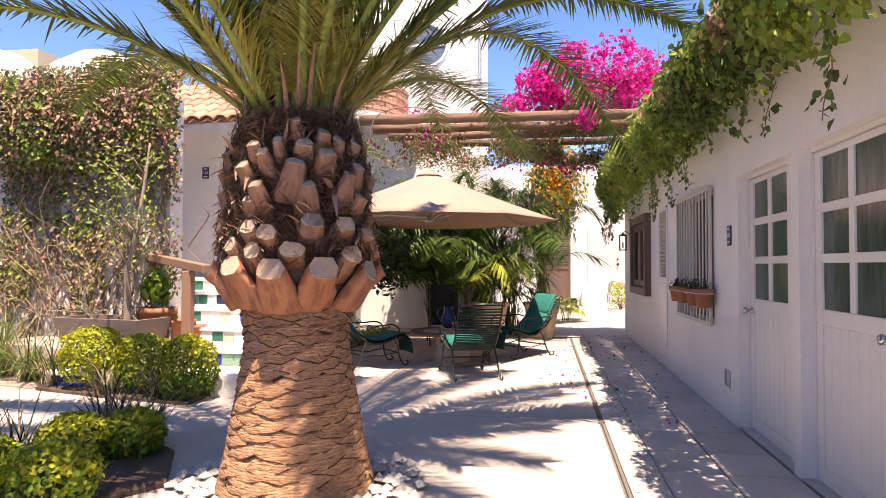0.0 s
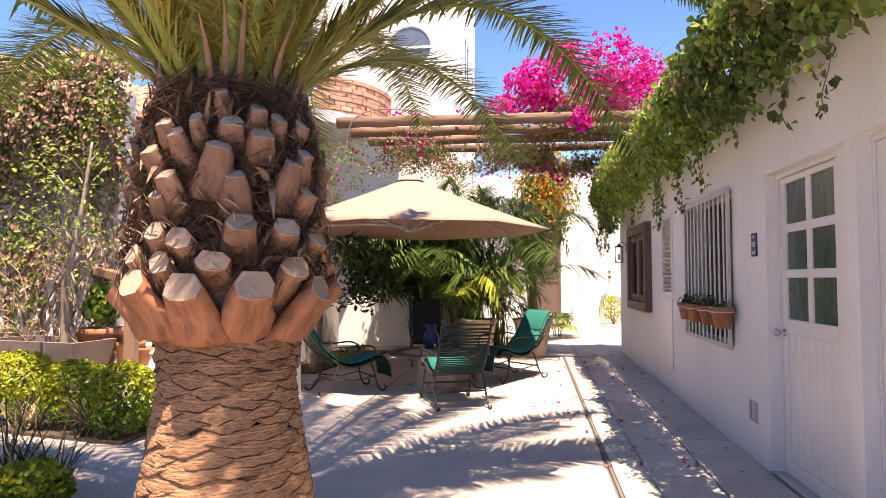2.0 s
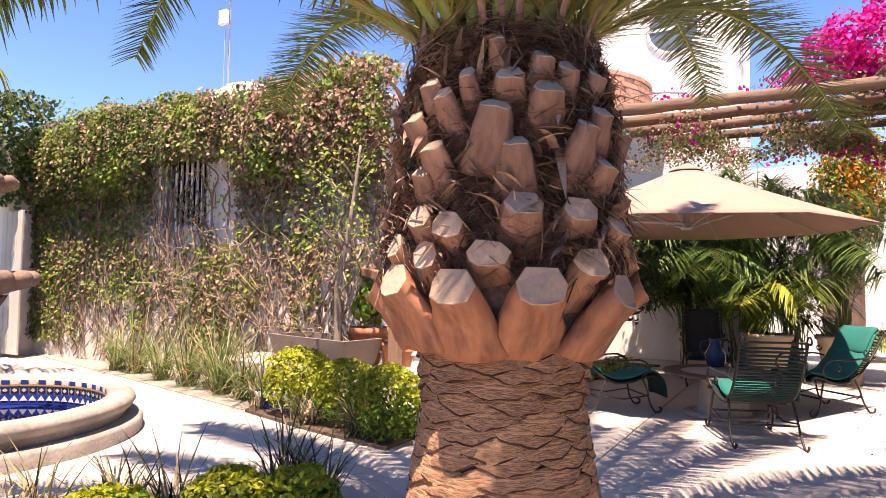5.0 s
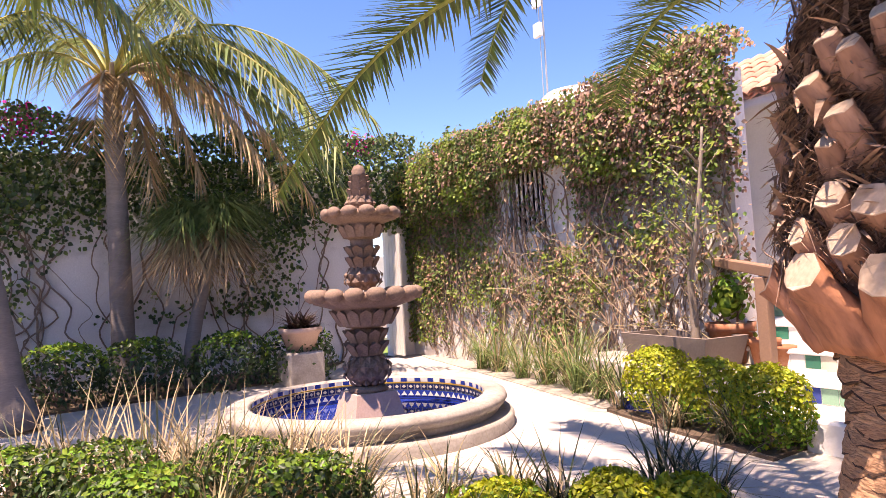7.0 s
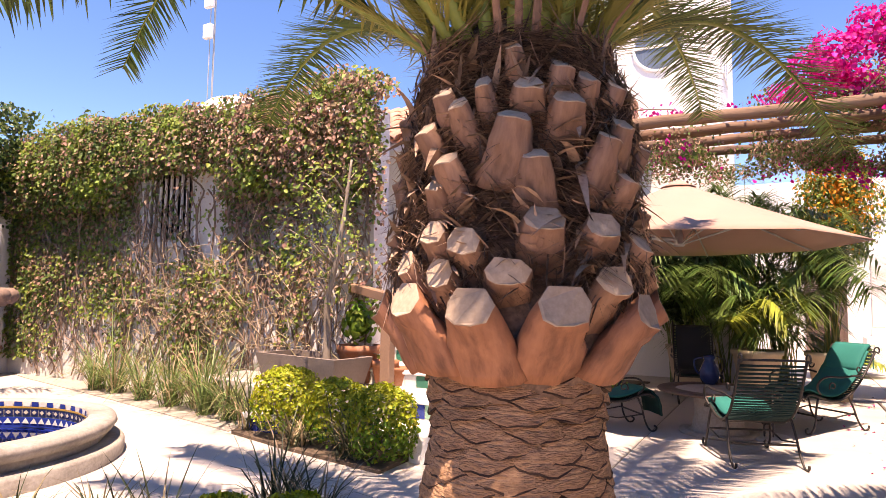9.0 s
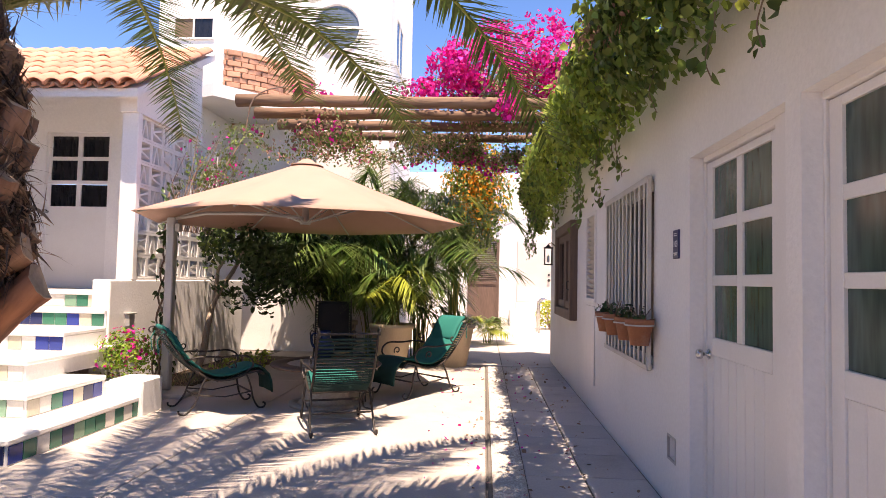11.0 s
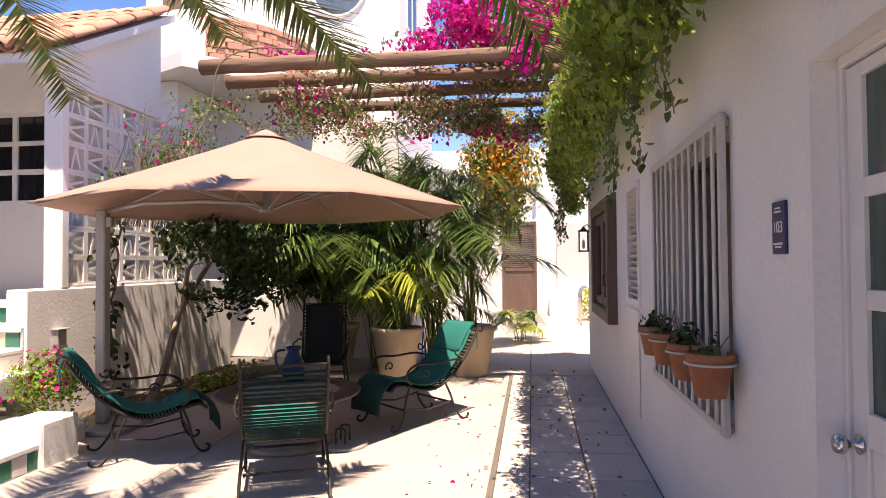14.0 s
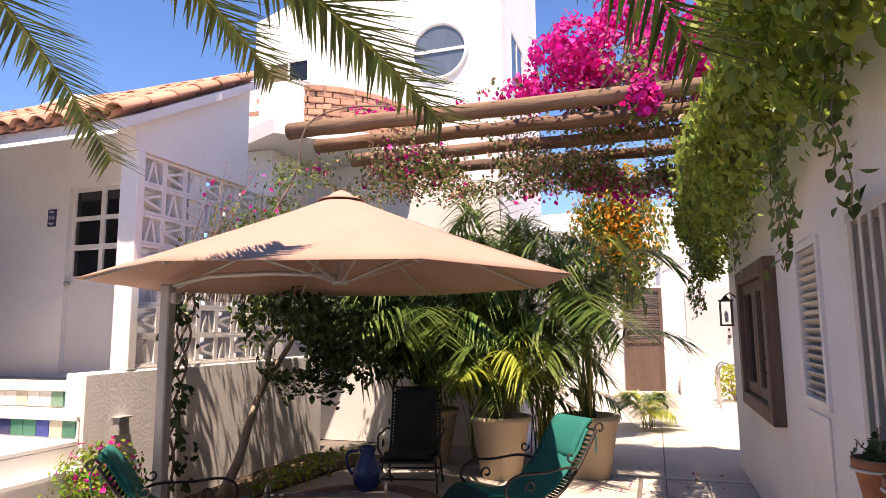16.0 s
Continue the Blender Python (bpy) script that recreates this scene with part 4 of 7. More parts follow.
part("base_plate", Shape().box((-3.65, 9.05, 0.0), (-2.95, 9.65, 0.05), 0.01), METAL_GREY, U)
part("arm", Shape().tube([(-3.3, 9.35, 2.08), (-2.9, 9.38, 2.16), (-2.3, 9.43, 2.17), (-1.8, 9.48, 2.14), (CX, CY, 2.12)], 0.022, 8), METAL_GREY, U, "", True)
part("crank_box", Shape().box((-3.25, 9.31, 1.93), (-3.19, 9.39, 2.03), 0.01), METAL_GREY, U)


# ---- chairs and table ----
def smooth_path(pts, n=6):
    """A smooth line through the points."""
    pts = [Vector(p) for p in pts]
    out = []
    for i in range(len(pts) - 1):
        p0, p1, p2, p3 = pts[max(i - 1, 0)], pts[i], pts[i + 1], pts[min(i + 2, len(pts) - 1)]
        for k in range(n):
            t = k / n
            out.append(0.5 * (2 * p1 + (p2 - p0) * t + (2 * p0 - 5 * p1 + 4 * p2 - p3) * t * t + (3 * p1 - p0 - 3 * p2 + p3) * t ** 3))
    return out + [pts[-1]]


def scroll(c, r, a0, turns, y, n=14):
    """A flat spiral in the x-z plane."""
    return [(c[0] + r * (1 - 0.75 * k / n) * math.cos(a0 + turns * 2 * math.pi * k / n), y, c[1] + r * (1 - 0.75 * k / n) * math.sin(a0 + turns * 2 * math.pi * k / n)) for k in range(n + 1)]


PROFILE = [(-0.60, 0.86), (-0.475, 0.68), (-0.34, 0.525), (-0.2, 0.41), (-0.04, 0.345), (0.14, 0.35), (0.3, 0.40), (0.42, 0.42), (0.48, 0.38)]


PROFILE_UP = [(-0.50, 0.92), (-0.42, 0.73), (-0.32, 0.55), (-0.2, 0.42), (-0.04, 0.345), (0.14, 0.35), (0.3, 0.40), (0.42, 0.42), (0.48, 0.38)]
PROFILE_TALL = [(-0.40, 1.04), (-0.34, 0.80), (-0.28, 0.60), (-0.2, 0.43), (-0.04, 0.365), (0.14, 0.36), (0.3, 0.40), (0.42, 0.41), (0.48, 0.38)]


def lounge_chair(label, fabric=None, drape=True, head=True, profile=PROFILE, seat_only=False):
    """Iron lounge chair with a strapped sling, scrolled arms and legs; it faces +x."""
    c = thing("lounge_chair", label, "chair", local=True, group="chairs round the low table")
    HW = 0.27
    line = smooth_path([(x, 0, z) for x, z in profile], 6)
    for s in (-1, 1):
        part("side_rail", Shape().tube([(p.x, s * HW, p.z) for p in line], 0.0125, 8), IRON, c, "", True)
        part("top_scroll", Shape().tube(scroll((profile[0][0] - 0.04, profile[0][1] + 0.01), 0.055, 0.0, 0.9, s * HW), 0.009, 6), IRON, c)
        part("armrest", Shape().tube([Vector(p) for p in smooth_path([(-0.37, s * (HW + 0.02), 0.58), (-0.24, s * (HW + 0.05), 0.61), (0.0, s * (HW + 0.06), 0.60), (0.2, s * (HW + 0.06), 0.61), (0.31, s * (HW + 0.05), 0.57), (0.34, s * (HW + 0.04), 0.49), (0.27, s * (HW + 0.02), 0.42)], 5)], 0.011, 8), IRON, c, "", True)
        part("arm_scroll", Shape().tube(scroll((-0.30, 0.68), 0.05, math.pi, 0.95, s * (HW + 0.03)), 0.008, 6), IRON, c)
        part("arm_scroll", Shape().tube(scroll((0.10, 0.50), 0.055, -0.5, 1.0, s * (HW + 0.03)), 0.008, 6), IRON, c)
        part("leg", Shape().tube(smooth_path([(0.28, s * HW, 0.39), (0.33, s * (HW + 0.01), 0.26), (0.36, s * (HW + 0.02), 0.12), (0.42, s * (HW + 0.02), 0.02), (0.48, s * (HW + 0.02), 0.015), (0.5, s * (HW + 0.02), 0.05), (0.47, s * (HW + 0.02), 0.07)], 5), 0.011, 7), IRON, c, "", True)
        part("leg", Shape().tube(smooth_path([(-0.16, s * HW, 0.385), (-0.22, s * (HW + 0.01), 0.26), (-0.27, s * (HW + 0.02), 0.12), (-0.36, s * (HW + 0.02), 0.012), (-0.43, s * (HW + 0.02), 0.02), (-0.44, s * (HW + 0.02), 0.055)], 5), 0.011, 7), IRON, c, "", True)
        part("stretcher", Shape().tube([(-0.24, s * (HW + 0.01), 0.2), (0.05, s * HW, 0.16), (0.345, s * (HW + 0.01), 0.2)], 0.008, 6), IRON, c)
    for x, z in (profile[0], (-0.04, 0.335), (0.345, 0.19), (-0.25, 0.18), (0.48, 0.38)):
        part("crossbar", Shape().tube([(x, -HW, z), (x, HW, z)], 0.0105, 7), IRON, c)
    n = len(line)
    for k in range(2, n - 1):
        p, q = line[k], line[min(k + 1, n - 1)]
        for off in (0.0,):
            e = p.lerp(q, off)
            part("strap", Shape().box((-0.004, -HW, -0.0105), (0.004, HW, 0.0105), 0.002, Matrix.Translation((e.x, 0, e.z)) @ Matrix.Rotation(math.atan2(q.x - p.x, q.z - p.z), 4, "Y")), GREEN_IRON, c)
    if fabric:
        up = []
        for k, p in enumerate(line):
            d = (line[min(k + 1, n - 1)] - line[max(k - 1, 0)]).normalized()
            up.append(p + Vector((-d.z, 0, d.x)) * 0.035)
        W2 = 0.235
        rows = up[24 if seat_only else 1:] + ([Vector((0.55, 0, 0.37)), Vector((0.585, 0, 0.28)), Vector((0.59, 0, 0.16))] if drape else [])
        gridc = [[(p.x + 0.006 * math.sin(j * 2.1 + i), y, p.z + 0.012 * math.cos(y / W2 * 1.4)) for j, y in enumerate(np.linspace(-W2, W2, 7))] for i, p in enumerate(rows)]
        split = len(gridc) - 10 if drape else len(gridc) - 1
        part("cushion", Shape().sheet(gridc[:split + 1], 0.018), fabric, c, "", True)
        # The drape repeats the cushion in darker teal to paint the umbrella's shade.
        if drape:
            part("throw", Shape().sheet(gridc[split:], 0.018), TEAL_SHADE, c, "front of the teal cushion, its colour darkened for umbrella shade", True)
        if head:
            h = Shape()
            hg = []
            for i in range(9):
                t = i / 8
                base = Vector((-0.64, 0, 0.90)).lerp(Vector((-0.44, 0, 0.62)), t)
                bulge = 0.025 + 0.035 * math.sin(math.pi * min(max(t, 0.0), 1.0)) ** 0.5
                hg.append([(base.x + bulge * 0.85 * (1 - (y / 0.26) ** 4 * 0.4), y, base.z + bulge * 0.5) for y in np.linspace(-0.21, 0.21, 9)])
            h.sheet(hg, 0.04)
            part("head_pillow", h, TEAL, c, "padded bright teal headrest", True)
            for y in (-0.2, 0.2):
                part("tie", Shape().tube([(-0.62, y, 0.87), (-0.66, y, 0.79), (-0.64, y + 0.02, 0.66)], 0.006, 5), TEAL, c, "teal fabric tie")
    return c


lounge_chair("black iron lounge chair with green straps and teal cushion", TEAL, drape=False, head=False, profile=PROFILE_UP, seat_only=True).matrix_basis = pose(-0.93, 8.03, 0, 0, 0, 112)
lounge_chair("black iron lounge chair with a draped teal cushion", TEAL).matrix_basis = pose(-2.42, 8.68, 0, 0, 0, 38) @ Matrix.Diagonal((0.94, 0.9, 0.95, 1))
lounge_chair("black iron lounge chair with a sunlit teal cushion", TEAL).matrix_basis = pose(-0.36, 10.0, 0, 0, 0, 228)
lounge_chair("black iron lounge chair with a black cushion beside the plants", BLACK_CLOTH, drape=False, head=False, profile=PROFILE_TALL).matrix_basis = pose(-1.78, 11.35, 0, 0, 0, 284)

TB = thing("low_table", "round low table with a pale stone top on a drum foot", "table", (-1.3, 9.05, 0))
part("tabletop", Shape().lathe([(0.0, 0.46), (0.43, 0.46), (0.435, 0.455), (0.435, 0.44), (0.0, 0.44)], 40, (-1.3, 9.05, 0)), BASIN_STONE, TB, "pale stone inset")
part("rim", Shape().lathe([(0.438, 0.44), (0.438, 0.468), (0.605, 0.468), (0.62, 0.455), (0.605, 0.435)], 48, (-1.3, 9.05, 0), closed=True), DARK_WOOD, TB, "dark slatted rim", True)
part("foot", Shape().lathe([(0.30, 0.0), (0.31, 0.03), (0.27, 0.06), (0.24, 0.2), (0.25, 0.38), (0.28, 0.436)], 32, (-1.3, 9.05, 0)), BASIN_STONE, TB, "drum-shaped stone foot", True)
part("base_ring", Shape().lathe([(0.30, 0.0), (0.30, 0.03), (0.34, 0.045), (0.40, 0.03), (0.40, 0.0)], 40, (-1.3, 9.05, 0), closed=True), BASIN_STONE, TB, "", True)
SD = thing("floor_plate", "round pale metal foot plate with dark iron hoops", "plate", (-0.82, 9.05, 0))
part("plate", Shape().lathe([(0.0, 0.03), (0.2, 0.03), (0.215, 0.02), (0.215, 0.0)], 36, (-0.82, 9.05, 0)), METAL_GREY, SD, "", True)
for y in (8.98, 9.12):
    part("hoop", Shape().tube(smooth_path([(-0.86, y, 0.03), (-0.86, y, 0.14), (-0.82, y, 0.16), (-0.78, y, 0.14), (-0.78, y, 0.03)], 4), 0.008, 6), IRON, SD)
J = thing("blue_jug", "dark blue glazed jug on the low table", "jug", (-1.42, 9.45, 0.468))
part("body", Shape().lathe([(0.0, 0), (0.075, 0), (0.11, 0.07), (0.115, 0.14), (0.075, 0.22), (0.055, 0.27), (0.075, 0.32), (0.066, 0.32), (0.048, 0.27), (0.0, 0.25)], 24, (-1.42, 9.45, 0.468)), BLUE_GLASS, J, "", True)
part("handle", Shape().tube(smooth_path([(-1.49, 9.43, 0.76), (-1.57, 9.41, 0.74), (-1.57, 9.41, 0.64), (-1.53, 9.42, 0.58)], 4), 0.012, 7), BLUE_GLASS, J, "", True)

# ---- fountain ----
FX, FY = -6.83, 4.15
F = thing("fountain", "three-tiered carved stone fountain in a tiled round basin", "fountain", (FX, FY, 0))
O = (FX, FY, 0)
part("basin_step", Shape().lathe([(1.5, -0.02), (1.5, 0.10), (1.48, 0.125), (1.30, 0.125)], 72, O, caps=False), BASIN_STONE, F, "", True)
part("basin_wall", Shape().lathe([(1.33, 0.125), (1.36, 0.16), (1.35, 0.19), (1.40, 0.21), (1.435, 0.26), (1.42, 0.305), (1.36, 0.32), (1.22, 0.32), (1.20, 0.31), (1.20, 0.0), (1.30, 0.0)], 84, O, closed=True), BASIN_STONE, F, "pale moulded stone rim", True)
part("water", Shape().lathe([(1.2, 0.055), (0.6, 0.0551), (0.0, 0.055)], 48, O), WATER, F, "deep blue water")
NT = 84
tile_band = {}
for nm, mat, z0, z1, d in (("navy", TILES["cobalt"], 0.06, 0.16, 0.006), ("ochre", TILES["ochre"], 0.245, 0.262, 0.009)):
    part("band_tile", Shape().lathe([(1.2, z0), (1.2 - d, z0 + 0.002), (1.2 - d, z1 - 0.002), (1.2, z1)], 84, O, caps=False), mat, F, nm + " glazed tile band")
for k in range(NT):
    a0, a1 = 2 * math.pi * (k + 0.06) / NT, 2 * math.pi * (k + 0.94) / NT

    def q(a, z, r=1.192):
        return (FX + r * math.cos(a), FY + r * math.sin(a), z)
    part("tile", Shape().add([q(a0, 0.265), q(a1, 0.265), q(a1, 0.31), q(a0, 0.31)], [(3, 2, 1, 0)]), TILES["cobalt" if k % 2 else "white"], F)
    am = (a0 + a1) / 2
    part("tile", Shape().add([q(a0, 0.10, 1.186), q(a1, 0.10, 1.186), q(am, 0.155, 1.186)], [(2, 1, 0)]), TILES["white"], F)
    part("tile", Shape().add([q(a0, 0.175), q(a1, 0.175), q(a1, 0.238), q(a0, 0.238)], [(3, 2, 1, 0)]), TILES["navy"], F)
    part("tile_flower", Shape().add([q(am - 0.022, 0.207, 1.187), q(am, 0.185, 1.187), q(am + 0.022, 0.207, 1.187), q(am, 0.229, 1.187)], [(3, 2, 1, 0)]), TILES["cream"], F)
ped = Shape()
ped.add([(FX + sx * w, FY + sy * w, z) for w, z in ((0.30, 0.0), (0.22, 0.36)) for sx, sy in ((-1, -1), (1, -1), (1, 1), (-1, 1))], [(0, 1, 5, 4), (1, 2, 6, 5), (2, 3, 7, 6), (3, 0, 4, 7), (4, 5, 6, 7), (3, 2, 1, 0)])
po = part("pedestal", ped, PINK_STONE, F, "smooth pink stone block")
part("foot_ring", Shape().lathe([(0.2, 0.36), (0.21, 0.38), (0.17, 0.42)], 24, O), STONE, F, "", True)


def scaled_ball(zc, rx, rz, rows, cols, name):
    """A ball of overlapping carved scales."""
    s = Shape()
    s.lathe([(rx * 0.93 * math.cos(t), zc + rz * 0.95 * math.sin(t)) for t in np.linspace(-1.35, 1.35, 10)], 24, O)
    ball = part(name, s, STONE, F)
    for i in range(rows):
        t = -1.1 + 2.2 * (i + 0.5) / rows
        for k in range(cols):
            a = 2 * math.pi * (k + 0.5 * (i % 2)) / cols
            c = Vector((FX + rx * math.cos(t) * math.cos(a), FY + rx * math.cos(t) * math.sin(a), zc + rz * math.sin(t)))
            up = Vector((-math.sin(t) * math.cos(a), -math.sin(t) * math.sin(a), math.cos(t)))
            out = Vector((math.cos(t) * math.cos(a), math.cos(t) * math.sin(a), math.sin(t)))
            sd = Vector((-math.sin(a), math.cos(a), 0))
            w, h = rx * math.cos(t) * 2.7 / cols, rz * 1.5 / rows
            part("scale", Shape().add([c - up * h, c + sd * w + out * 0.004, c + up * h * 0.9, c - sd * w + out * 0.004, c + out * 0.028], [(0, 1, 4), (1, 2, 4), (2, 3, 4), (3, 0, 4)]), STONE, ball)
    return ball


def petal_ring(z, r0, r1, h, n, name):
    """A ring of carved petals that lean outwards."""
    s = Shape().lathe([(r0 * 0.92, z), (r0 * 0.98, z + h * 0.5), (r0 * 0.9, z + h)], 24, O)
    for k in range(n):
        a = 2 * math.pi * k / n
        w = math.pi / n * 0.95
        def pt(aa, r, zz):
            return (FX + r * math.cos(aa), FY + r * math.sin(aa), zz)
        s.add([pt(a - w, r0, z), pt(a + w, r0, z), pt(a + w * 0.9, r1, z + h * 0.75), pt(a, r1 * 1.05, z + h), pt(a - w * 0.9, r1, z + h * 0.75), pt(a, r0 * 1.08, z + h * 0.4), pt(a, r0 * 0.9, z + h)],
              [(0, 1, 5), (1, 2, 5), (2, 3, 5), (3, 4, 5), (4, 0, 5), (2, 6, 3), (3, 6, 4)])
    return part(name, s, STONE, F)


def bowl(z, r, h, name, lobes):
    s = Shape().lathe([(r * 0.34, z), (r * 0.50, z + h * 0.12), (r * 0.58, z + h * 0.34), (r * 0.56, z + h * 0.52), (r * 0.76, z + h * 0.62), (r * 0.95, z + h * 0.70), (r * 1.0, z + h * 0.86), (r * 0.95, z + h), (r * 0.82, z + h * 0.97), (r * 0.7, z + h * 0.8), (0, z + h * 0.7)],
                      lobes * 4, O, lobes, 0.09, (4, 7))
    o = part(name, s, STONE, F, "scalloped carved stone bowl", True)
    petal_ring(z + h * 0.06, r * 0.5, r * 0.64, h * 0.46, lobes, "petal_ring")
    for k in range(lobes):
        a = 2 * math.pi * (k + 0.5) / lobes
        c = Vector((FX + r * 0.97 * math.cos(a), FY + r * 0.97 * math.sin(a), z + h * 0.93))
        m = Matrix.Translation(c) @ Matrix.Rotation(a, 4, "Z") @ Matrix.Diagonal((r * 0.15, r * math.pi / lobes * 0.95, h * 0.2, 1))
        e = Shape()
        e.add([m @ Vector((math.cos(p) * math.cos(q), math.cos(p) * math.sin(q), math.sin(p))) for p in (-1.2, -0.6, 0, 0.6, 1.2) for q in [2 * math.pi * j / 8 for j in range(8)]],
              [(i * 8 + j, i * 8 + (j + 1) % 8, (i + 1) * 8 + (j + 1) % 8, (i + 1) * 8 + j) for i in range(4) for j in range(8)] + [tuple(range(8))[::-1], tuple(range(32, 40))])
        part("lobe", e, STONE, o, "", True)
    return o


scaled_ball(0.58, 0.24, 0.17, 4, 12, "scaled_ball")
petal_ring(0.73, 0.16, 0.235, 0.14, 10, "petal_ring")
petal_ring(0.85, 0.17, 0.235, 0.15, 10, "petal_ring")
part("stem", Shape().lathe([(0.15, 0.95), (0.15, 1.03)], 20, O), STONE, F, "", True)
bowl(1.02, 0.56, 0.37, "bowl", 16)
scaled_ball(1.53, 0.19, 0.13, 4, 11, "scaled_ball")
petal_ring(1.64, 0.13, 0.18, 0.12, 9, "petal_ring")
petal_ring(1.75, 0.13, 0.19, 0.12, 9, "petal_ring")
part("stem", Shape().lathe([(0.12, 1.85), (0.12, 1.97)], 20, O), STONE, F, "", True)
bowl(1.94, 0.385, 0.29, "bowl", 13)
scaled_ball(2.32, 0.145, 0.09, 3, 10, "scaled_ball")
petal_ring(2.39, 0.10, 0.135, 0.09, 8, "petal_ring")
petal_ring(2.47, 0.09, 0.12, 0.09, 8, "petal_ring")
petal_ring(2.55, 0.085, 0.11, 0.07, 8, "petal_ring")
part("finial", Shape().lathe([(0.085, 2.6), (0.07, 2.64), (0.075, 2.67), (0.05, 2.72), (0.0, 2.745)], 16, O), STONE, F, "", True)

# ---- steps of the porch ----
ST = thing("porch_steps", "white masonry steps with glazed patterned tile risers", "steps", (-4.6, 8.2, 0), kind="structure")
levels = [(0.2, 6.42, -5.6, -2.98), (0.4, 7.05, -5.6, -3.32), (0.6, 7.6, -5.6, -3.75), (0.8, 8.32, -5.6, -3.88), (1.0, 9.02, -5.6, -3.88), (1.2, 9.4, -6.5, -3.88)]
pick = np.random.default_rng(5)
names = ["cobalt", "green", "cream", "white", "navy", "sage", "white"]
for i, (z, y, xa, xb) in enumerate(levels):
    yend = (8.2, 8.3, 9.0, 9.05, 9.4, 9.72)[i]
    if i == 1:
        yend = 8.15
    part("tread", Shape().box((xa, y - 0.02, z - 0.05), (xb + (0.02 if i < 3 else 0), yend, z), 0.012), STUCCO, ST)
    part("riser", Shape().box((xa, y + 0.012, z - 0.2), (xb, yend, z - 0.05)), STUCCO, ST)
    n = int((xb - xa) / 0.148)
    for k in range(n):
        x0 = xb - 0.02 - (k + 1) * 0.148
        part("tile", Shape().box((x0 + 0.003, y + 0.003, z - 0.19), (x0 + 0.145, y + 0.0125, z - 0.055), 0.002), TILES[names[int(pick.integers(0, 7))]], ST)
    if i < 2:
        m = int((yend - y) / 0.148)
        for k in range(m):
            part("tile", Shape().box((xb - 0.001, y + 0.02 + k * 0.148, z - 0.19), (xb + 0.008, y + 0.16 + k * 0.148, z - 0.055), 0.002), TILES[names[int(pick.integers(0, 7))]], ST)
solo("step_block", Shape().box((-3.3, 8.16, -0.02), (-2.93, 8.56, 0.35), 0.015), STUCCO, "white masonry block with a pebbled top beside the steps", "block")
solo("step_block", Shape().box((-3.5, 6.28, -0.02), (-3.1, 6.40, 0.24), 0.015), STUCCO, "low white masonry block at the foot of the steps", "block")
structure("bed_kerb", Shape().box((-4.2, 8.62, -0.02), (-3.34, 8.86, 0.22), 0.02).box((-3.34, 8.6, -0.02), (-3.2, 9.0, 0.16), 0.02), STUCCO, "low white kerb round the flower bed")
structure("terrace_low", Shape().box((-6.9, 7.0, -0.02), (-4.0, 7.78, 0.42), 0.02).box((-5.9, 6.75, -0.02), (-4.05, 7.0, 0.42), 0.02), CONCRETE, "low raised terrace beside the steps")

# planter trough with the small tree, pots, rail
P = thing("planter_trough", "long grey-brown trough planter on the terrace", "planter", (-5.3, 7.3, 0.42))
tp = Shape()
o_, i_ = [(-6.1, 7.1), (-4.75, 6.85), (-4.68, 7.45), (-6.03, 7.7)], [(-6.04, 7.14), (-4.8, 6.91), (-4.73, 7.41), (-5.98, 7.64)]
cx, cy = -5.4, 7.28
lowo = [(cx + (x - cx) * 0.86, cy + (y - cy) * 0.82) for x, y in o_]
tp.add([(x, y, 0.42) for x, y in lowo] + [(x, y, 0.74) for x, y in o_] + [(x, y, 0.74) for x, y in i_] + [(x, y, 0.66) for x, y in i_],
       [(3, 2, 1, 0)] + [(a, (a + 1) % 4, (a + 1) % 4 + 4, a + 4) for a in range(4)] + [(a + 4, (a + 1) % 4 + 4, (a + 1) % 4 + 8, a + 8) for a in range(4)] + [(a + 8, (a + 1) % 4 + 8, (a + 1) % 4 + 12, a + 12) for a in range(4)])
part("trough", tp, GREY_PLANTER, P)
part("soil", Shape().add([(x, y, 0.67) for x, y in i_], [(0, 1, 2, 3)]), SOIL, P)
for x, y, s, lab in ((-5.0, 7.62, 1.25, "large terracotta pot with a leafy green shrub"), (-4.62, 7.6, 0.8, "terracotta pot beside the trough"), (-4.45, 7.66, 0.6, "small terracotta pot beside the trough")):
    p = flower_pot(0.13 * s, 0.2 * s, 0.34 * s, TERRACOTTA, lab)
    p.matrix_basis = pose(x, y, 0.42)
    if s > 1:
        leaf_tuft(p, 260, 0.2, 0.62, 0.38, 0.09, HEDGE_GREEN, 51)
R = thing("porch_rail", "brown painted handrail on a square post", "rail", (-4.1, 6.85, 0.4))
part("post", Shape().box((-4.16, 6.8, 0.2), (-4.05, 6.91, 1.33), 0.008), RAIL_WOOD, R)
part("handrail", Shape().box((0, -0.05, -0.05), (2.2, 0.05, 0.05), 0.01, Matrix.Translation((-5.42, 7.95, 1.53)) @ Matrix.Rotation(math.radians(-39), 4, "Z") @ Matrix.Rotation(math.radians(4.6), 4, "Y")), RAIL_WOOD, R)

# urn on a pedestal by the west wall
V = thing("plinth", "rough grey stone plinth by the west wall", "plinth", (-10.3, 4.6, 0))
part("block", Shape().box((-10.65, 4.3, -0.02), (-10.0, 4.85, 0.52), 0.03), BASIN_STONE, V)
p = flower_pot(0.2, 0.33, 0.36, PINK_STONE, "round pinkish stone bowl with dark red bromeliads")
p.matrix_basis = pose(-10.3, 4.58, 0.52)
gg = np.random.default_rng(8)
nb = 190
a = gg.uniform(0, 6.28, nb)
